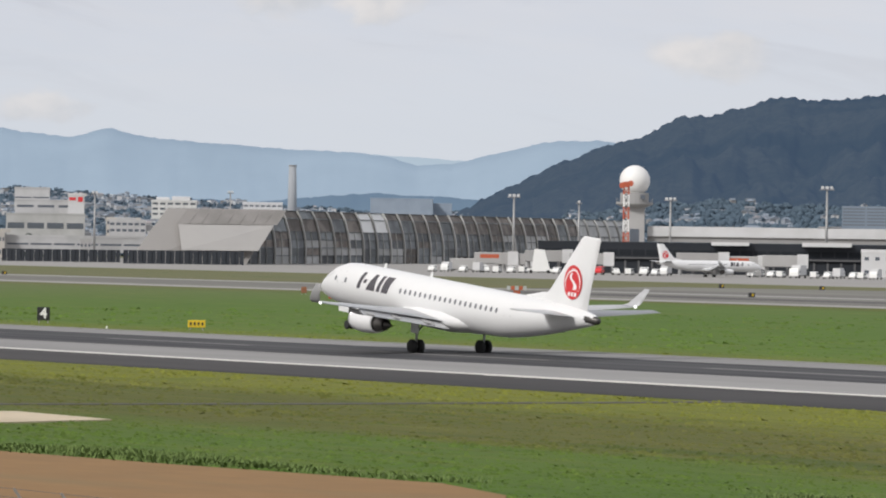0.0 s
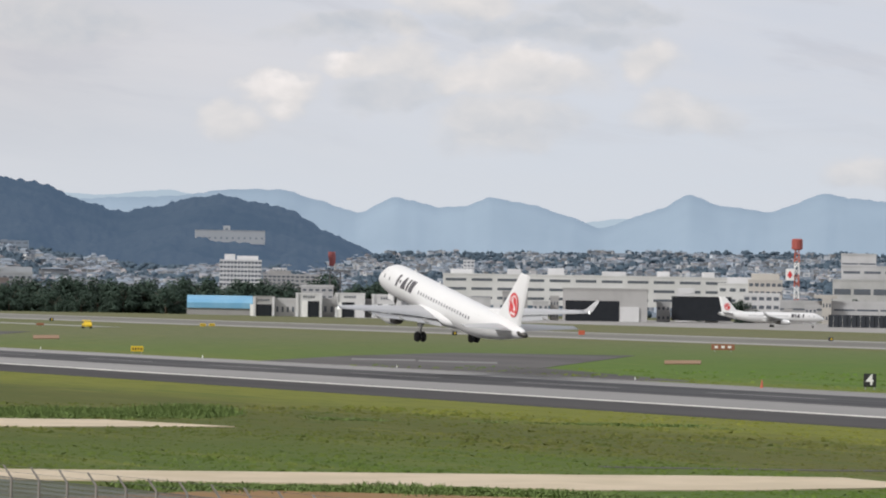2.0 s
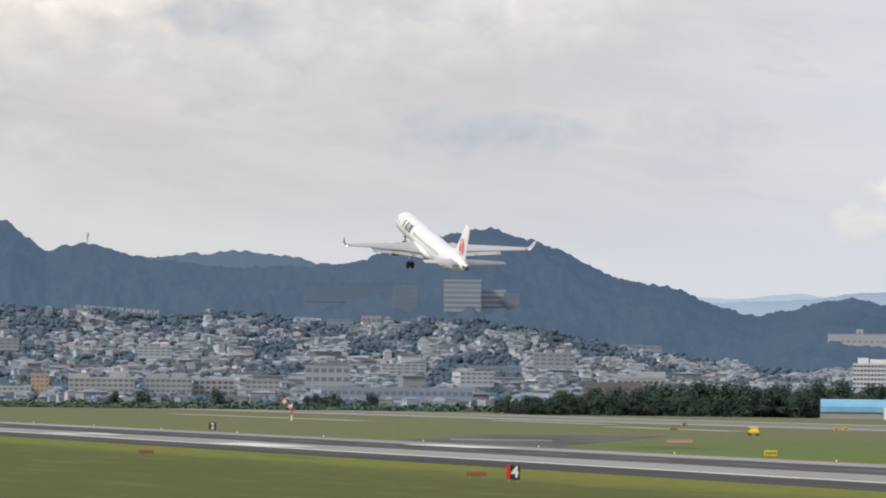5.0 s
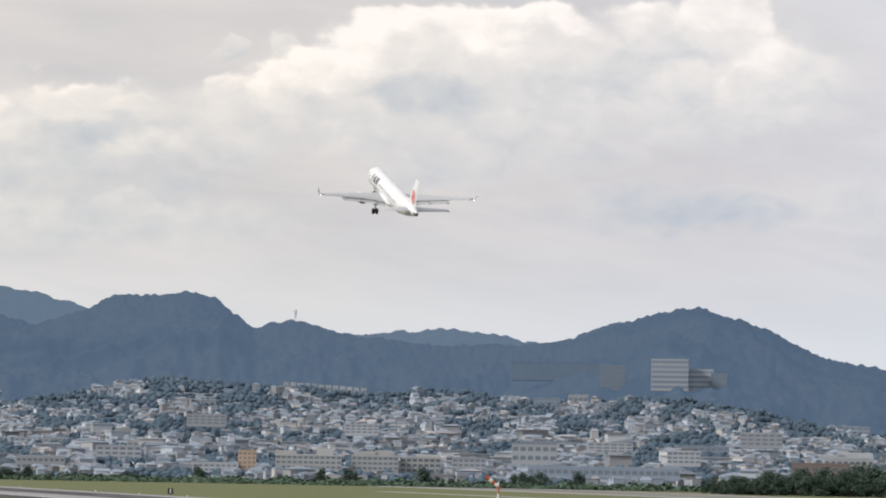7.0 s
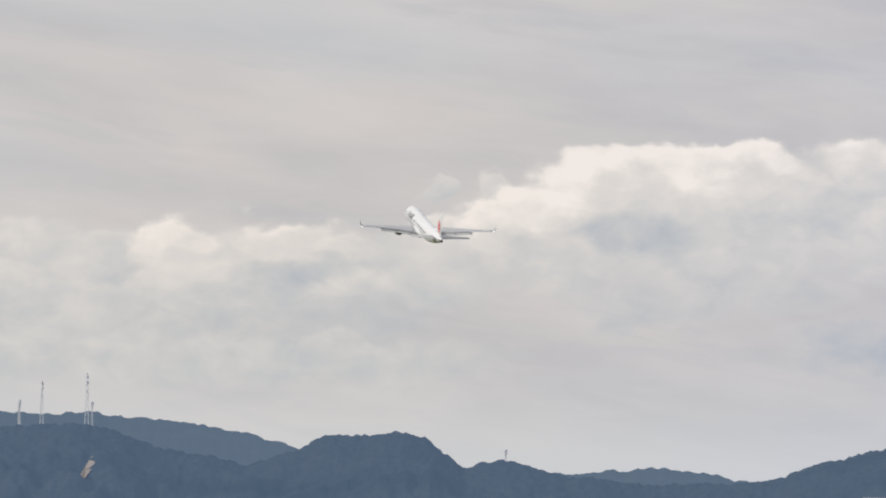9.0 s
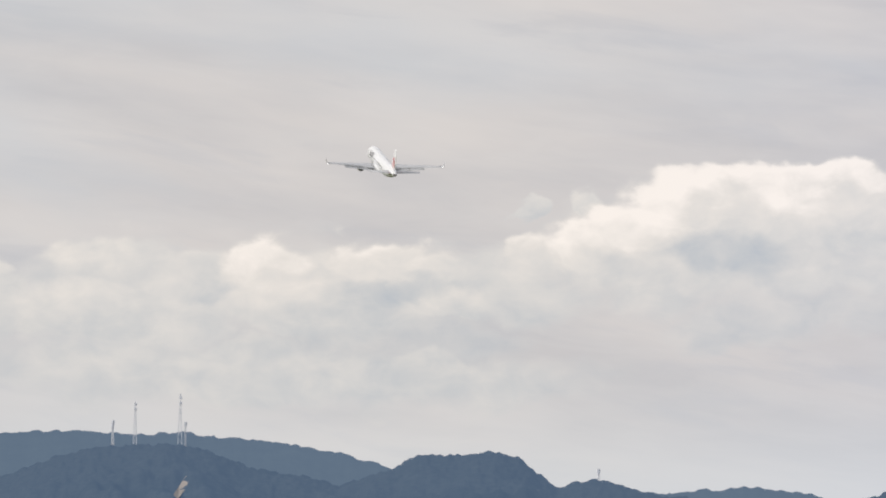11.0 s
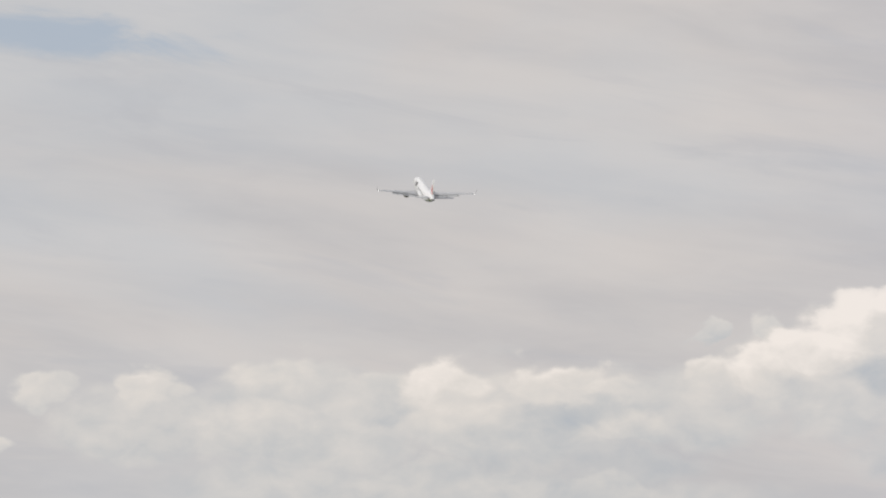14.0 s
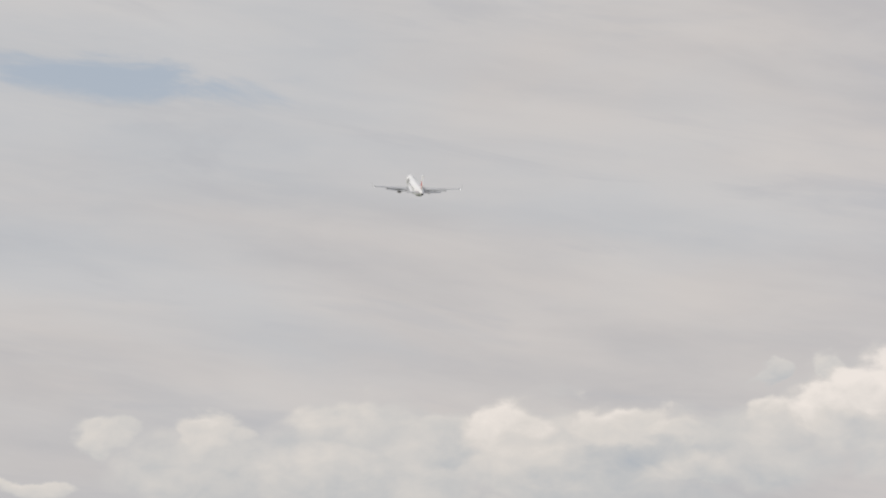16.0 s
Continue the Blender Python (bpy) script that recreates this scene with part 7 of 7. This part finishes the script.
def build_verge():
    patch("soil_field", "bare brown soil field with sparse weeds", SOIL, 0.05, M_SOIL)
    patch("sand_track", "pale sandy track beside the grass", SAND, 0.06, M_SAND)
    patch("sand_patch", "narrow pale sandy strip in the grass", DRIFT, 0.06, M_SAND)
    # exits from the runway
    patch("runway_exit", "dark asphalt runway exit", [(208.8, 530.2), (247.5, 590.4), (279.2, 629.2), (303.7, 620.9), (236.3, 507.2), (219.3, 434.8), (205.9, 450.0)], 0.04, M_EXIT, "taxiway")
    patch("runway_exit", "grey asphalt runway exit", [(184.5, 695.0), (211.2, 745.5), (262.5, 859.0), (297.1, 861.3), (221.7, 692.5), (206.7, 599.1), (188.8, 625.2)], 0.04, M_EXIT, "taxiway")
    for pts in ([(231.4, 551.7), (238.3, 548.0), (244.3, 561.8), (237.3, 565.7)], [(236.8, 543.7), (242.2, 532.5), (248.2, 545.7), (242.7, 557.3)], [(227.3, 765.5), (242.9, 760.2), (248.3, 777.2), (235.0, 791.4)]):
        patch("exit_marking", "worn white marking on the runway exit", pts, 0.07, M_WORN, "marking")
    for pts in ([(270.6, 545.1), (277.1, 548.0), (291.9, 577.2), (284.9, 573.9)], [(255.8, 740.7), (262.0, 745.8), (280.2, 797.7), (273.4, 791.7)]):
        patch("dry_patch", "reddish bare patch in the grass", pts, 0.10, mat("reddish_earth", (0.27, 0.16, 0.09), 0.95, vary=0.15, scale=0.8))
    # tall weeds in rows and clumps
    rnd = random.Random(31)
    verts, faces = [], []
    rows = [((91.5, 164.5), (95.6, 141.2), 150, 0.75), ((95.6, 141.2), (100.5, 126.1), 70, 0.55), ((87.3, 183.8), (92.4, 163.6), 110, 0.55), ((72.2, 193.7), (88.8, 185.7), 150, 0.5), 
            ((114.1, 306.4), (119.4, 309.9), 90, 1.3), ((97.3, 301.7), (118.4, 306.9), 200, 1.1), ((92.8, 292.4), (116.8, 303.8), 220, 1.1), ((121.5, 297.4), (144.2, 283.3), 34, 0.45)]
    for (x0, y0), (x1, y1), n, h in rows:
        for k in range(n * 2):
            t = rnd.random()
            x, y = x0 + (x1 - x0) * t + rnd.gauss(0, 0.8), y0 + (y1 - y0) * t + rnd.gauss(0, 1.8)
            dens = noise.noise((x * 0.16, y * 0.05, 3.0))
            if dens < -0.22 or inside(x, y, SAND) or inside(x, y, DRIFT):
                continue
            hh = 0.50 * h * rnd.uniform(0.3, 1.0) * (0.7 + dens)
            for _ in range(48):
                a = rnd.uniform(0, 6.28)
                bx, by, w = x + rnd.gauss(0, 0.5), y + rnd.gauss(0, 0.9), 0.02 + 0.032 * rnd.random()
                lean = rnd.gauss(0, 0.16)
                hb = hh * rnd.uniform(0.5, 1.1)
                b = len(verts)
                verts.extend([(bx - w * math.cos(a), by - w * math.sin(a), 0), (bx + w * math.cos(a), by + w * math.sin(a), 0), (bx + lean + w * math.cos(a), by + lean + w * math.sin(a), hb * 0.8), (bx + lean * 1.4, by + lean * 1.4, hb)])
                faces.append((b, b + 1, b + 2, b + 3))
    me = bpy.data.meshes.new("tall_weeds")
    me.from_pydata(verts, [], faces)
    me.materials.append(M_TALL)
    tagged(new("tall_weeds", me), "tall dark green weeds along the tracks", "weeds", kind="stuff")
    # loose tufts on verge and infield, spread and sized to fit the camera's view
    verts, faces = [], []
    for count, a0, a1, e0, e1, x0, x1, size in ((52000, 12.5, 40.0, -4.4, -1.35, 57.0, 154.0, 0.00030), (17000, 9.0, 40.0, -2.1, -0.85, 215.0, 408.0, 0.00026)):
        for _ in range(count):
            a, e = rnd.uniform(a0, a1), rnd.uniform(e0, e1)
            d = -EYE / math.tan(radians(e))
            p = spot(a, d)
            if inside(p.x, p.y, SAND) or inside(p.x, p.y, DRIFT) or inside(p.x, p.y, SOIL) or not x0 < p.x < x1 or (p.x < 73 and noise.noise((p.x * 0.3, p.y * 0.1, 8.0)) < 0.35):
                continue
            k = 0.5 + 0.9 * max(0.0, 0.5 + noise.noise((p.x * 0.12, p.y * 0.03, 5.0)))
            h = size * d * k * rnd.uniform(0.5, 1.5)
            for _ in range(2):
                q = rnd.uniform(-0.9, 0.9) - radians(a)
                w = h * rnd.uniform(0.8, 2.2)
                cx, cy = p.x + rnd.gauss(0, w), p.y + rnd.gauss(0, w)
                b = len(verts)
                verts.extend([(cx - w * math.cos(q), cy - w * math.sin(q), 0.0), (cx + w * math.cos(q), cy + w * math.sin(q), 0.0), (cx + rnd.gauss(0.6 * h, w * 0.5), cy + h * rnd.uniform(0.4, 2.2), h)])
                faces.append((b, b + 1, b + 2))
    me = bpy.data.meshes.new("grass_tufts")
    me.from_pydata(verts, [], faces)
    me.materials.append(M_TUFT)
    tagged(new("grass_tufts", me), "short uneven grass tufts, green and yellow", "grass", kind="stuff")
    # perimeter fence on the near side
    f = thing("perimeter_fence", "grey wire fence with angled steel posts", "fence")
    for k in range(34):
        y = 104 + k * 2.45
        x = 59.4 - max(0, y - 140) * 0.08
        bm = bmesh.new()
        rod(bm, (x, y, -0.2), (x, y, 1.5), 0.045, 0.045, 6)
        rod(bm, (x, y, 1.5), (x - 0.28, y + 0.12, 1.95), 0.04, 0.035, 6)
        part("post", bm, M_FENCEPOST, f)
    bm = bmesh.new()
    for (xa, ya), (xb, yb) in (((59.44, 104), (59.44, 140)), ((59.44, 140), (55.78, 185.7))):
        k = int((yb - ya) / 0.11)
        for i in range(k):
            y0 = ya + (yb - ya) * i / k
            x0 = xa + (xb - xa) * i / k
            for dy in (0.55, -0.55):
                q = [bm.verts.new((x0 + (xb - xa) * (c if dy > 0 else 0.55 - c) / (yb - ya), y0 + (c if dy > 0 else 0.55 - c), z)) for c, z in ((0.0, 0.0), (0.05, 0.0), (0.60, 1.5), (0.55, 1.5))]
                bm.faces.new(q)
    part("wire_mesh", bm, M_FABRIC, f, "grey woven wire mesh")
    for z in (0.25, 0.95, 1.5, 1.7, 1.93):
        bm = bmesh.new()
        off = -0.25 * max(0, (z - 1.5) / 0.45)
        rod(bm, (59.4 + off, 104, z), (59.4 + off, 140, z), 0.007, 0.007, 5)
        rod(bm, (59.4 + off, 140, z), (59.4 - 45.7 * 0.08 + off, 185.7, z), 0.007, 0.007, 5)
        part("wire", bm, M_POST, f)


build_verge()


# ---------------------------------------------------------------- what moves
def motions():
    # seconds, x, y, height, pitch, roll, yaw of the climbing airliner
    rows = [
        (0.0, 198.61, 299.33, 3.61, 5.32, 0.40, 0.05),
        (0.5, 199.77, 337.50, 3.89, 7.19, 0.37, 0.05),
        (1.0, 200.13, 375.71, 4.57, 8.86, 0.33, 0.05),
        (1.5, 200.46, 413.94, 5.41, 9.60, 0.30, 0.05),
        (2.0, 200.44, 452.21, 6.97, 10.96, 0.27, 0.05),
        (2.5, 200.46, 490.50, 9.06, 11.72, 0.23, 0.05),
        (3.0, 200.18, 528.83, 12.09, 12.18, 0.20, 0.05),
        (3.5, 199.98, 567.19, 15.29, 12.49, 0.17, 0.05),
        (4.0, 199.66, 605.57, 19.08, 13.34, 0.13, 0.05),
        (6.3, 199.45, 782.55, 45.60, 16.50, -0.24, 0.05),
        (6.5, 199.63, 797.97, 48.29, 16.70, -0.40, 0.05),
        (7.0, 199.24, 836.55, 55.39, 16.50, 0.13, 0.05),
        (7.5, 198.85, 875.15, 62.65, 16.30, 0.67, 0.05),
        (8.0, 198.46, 913.78, 70.14, 16.10, 1.20, 0.05),
        (8.5, 198.42, 952.45, 77.47, 15.95, 0.95, 0.05),
        (9.0, 198.02, 991.14, 85.18, 15.90, 0.70, 0.05),
        (9.2, 197.74, 1006.63, 88.46, 15.90, 0.60, 0.05),
        (11.3, 196.23, 1169.53, 120.64, 16.40, 0.15, 0.05),
        (11.5, 196.32, 1185.07, 123.79, 16.50, 0.11, 0.05),
        (12.0, 196.33, 1223.95, 131.64, 16.70, 0.00, 0.05),
        (12.5, 196.11, 1262.86, 139.70, 16.80, 0.03, 0.05),
        (13.0, 195.86, 1301.80, 147.97, 16.80, 0.05, 0.05),
        (13.5, 195.92, 1340.77, 155.94, 16.80, 0.08, 0.05),
        (14.0, 195.83, 1379.78, 163.90, 16.80, 0.10, 0.05),
        (14.5, 195.56, 1418.81, 171.88, 16.75, 0.12, 0.05),
        (15.0, 195.43, 1457.87, 179.81, 16.70, 0.15, 0.05),
        (15.5, 195.03, 1496.96, 187.79, 16.60, 0.18, 0.05),
        (16.0, 195.43, 1536.09, 195.70, 16.60, 0.20, 0.05),
    ]
    walk(airliner, [(t, pose(x, y, z, p, r, w)) for t, x, y, z, p, r, w in rows])
    left, right, nose = gear_legs
    for leg, s in ((left, 1), (right, -1)):
        x, y, z = leg.location
        walk(leg, [(0, pose(x, y, z)), (7.2, pose(x, y, z)), (8.0, pose(x, y, z, 0, -s * 38, 0)), (9.0, pose(x, y, z, 0, -s * 72, 0)), (9.6, pose(x, y, z, 0, -s * 88, 0)), (16, pose(x, y, z, 0, -s * 88, 0))])
    x, y, z = nose.location
    walk(nose, [(0, pose(x, y, z)), (7.4, pose(x, y, z)), (8.4, pose(x, y, z, 45, 0, 0)), (9.4, pose(x, y, z + 0.35, 85, 0, 0)), (9.8, pose(x, y, z + 0.35, 88, 0, 0)), (16, pose(x, y, z + 0.35, 88, 0, 0))])
    # the second jet rolls slowly along the apron
    g = taxiing.location.copy()
    way = Vector((math.sin(radians(112)), math.cos(radians(112)), 0)) * 5.6
    walk(taxiing, [(s, pose(*(g + way * (s - 1.5)), 0, 0, -112)) for s in (0, 4, 8, 12, 16)])
    # the yellow patrol car drives along the taxiway
    walk(patrol, [
        (0, pose(344.3, 975.8, 0.0, 0, 0, 78.1)),
        (4, pose(331.2, 913.6, 0.0, 0, 0, 78.1)),
        (8, pose(318.1, 851.5, 0.0, 0, 0, 78.1)),
        (12, pose(305.0, 789.4, 0.0, 0, 0, 78.1)),
        (16, pose(291.8, 727.2, 0.0, 0, 0, 78.1)),
    ])
    # the radar makes a turn in four seconds
    az, d, zb = dish_at
    p = spot(az, d, zb)
    walk(dish, [(k * 0.5, pose(p.x, p.y, p.z, 0, 0, -az + 45 * k - 108)) for k in range(33)])


motions()
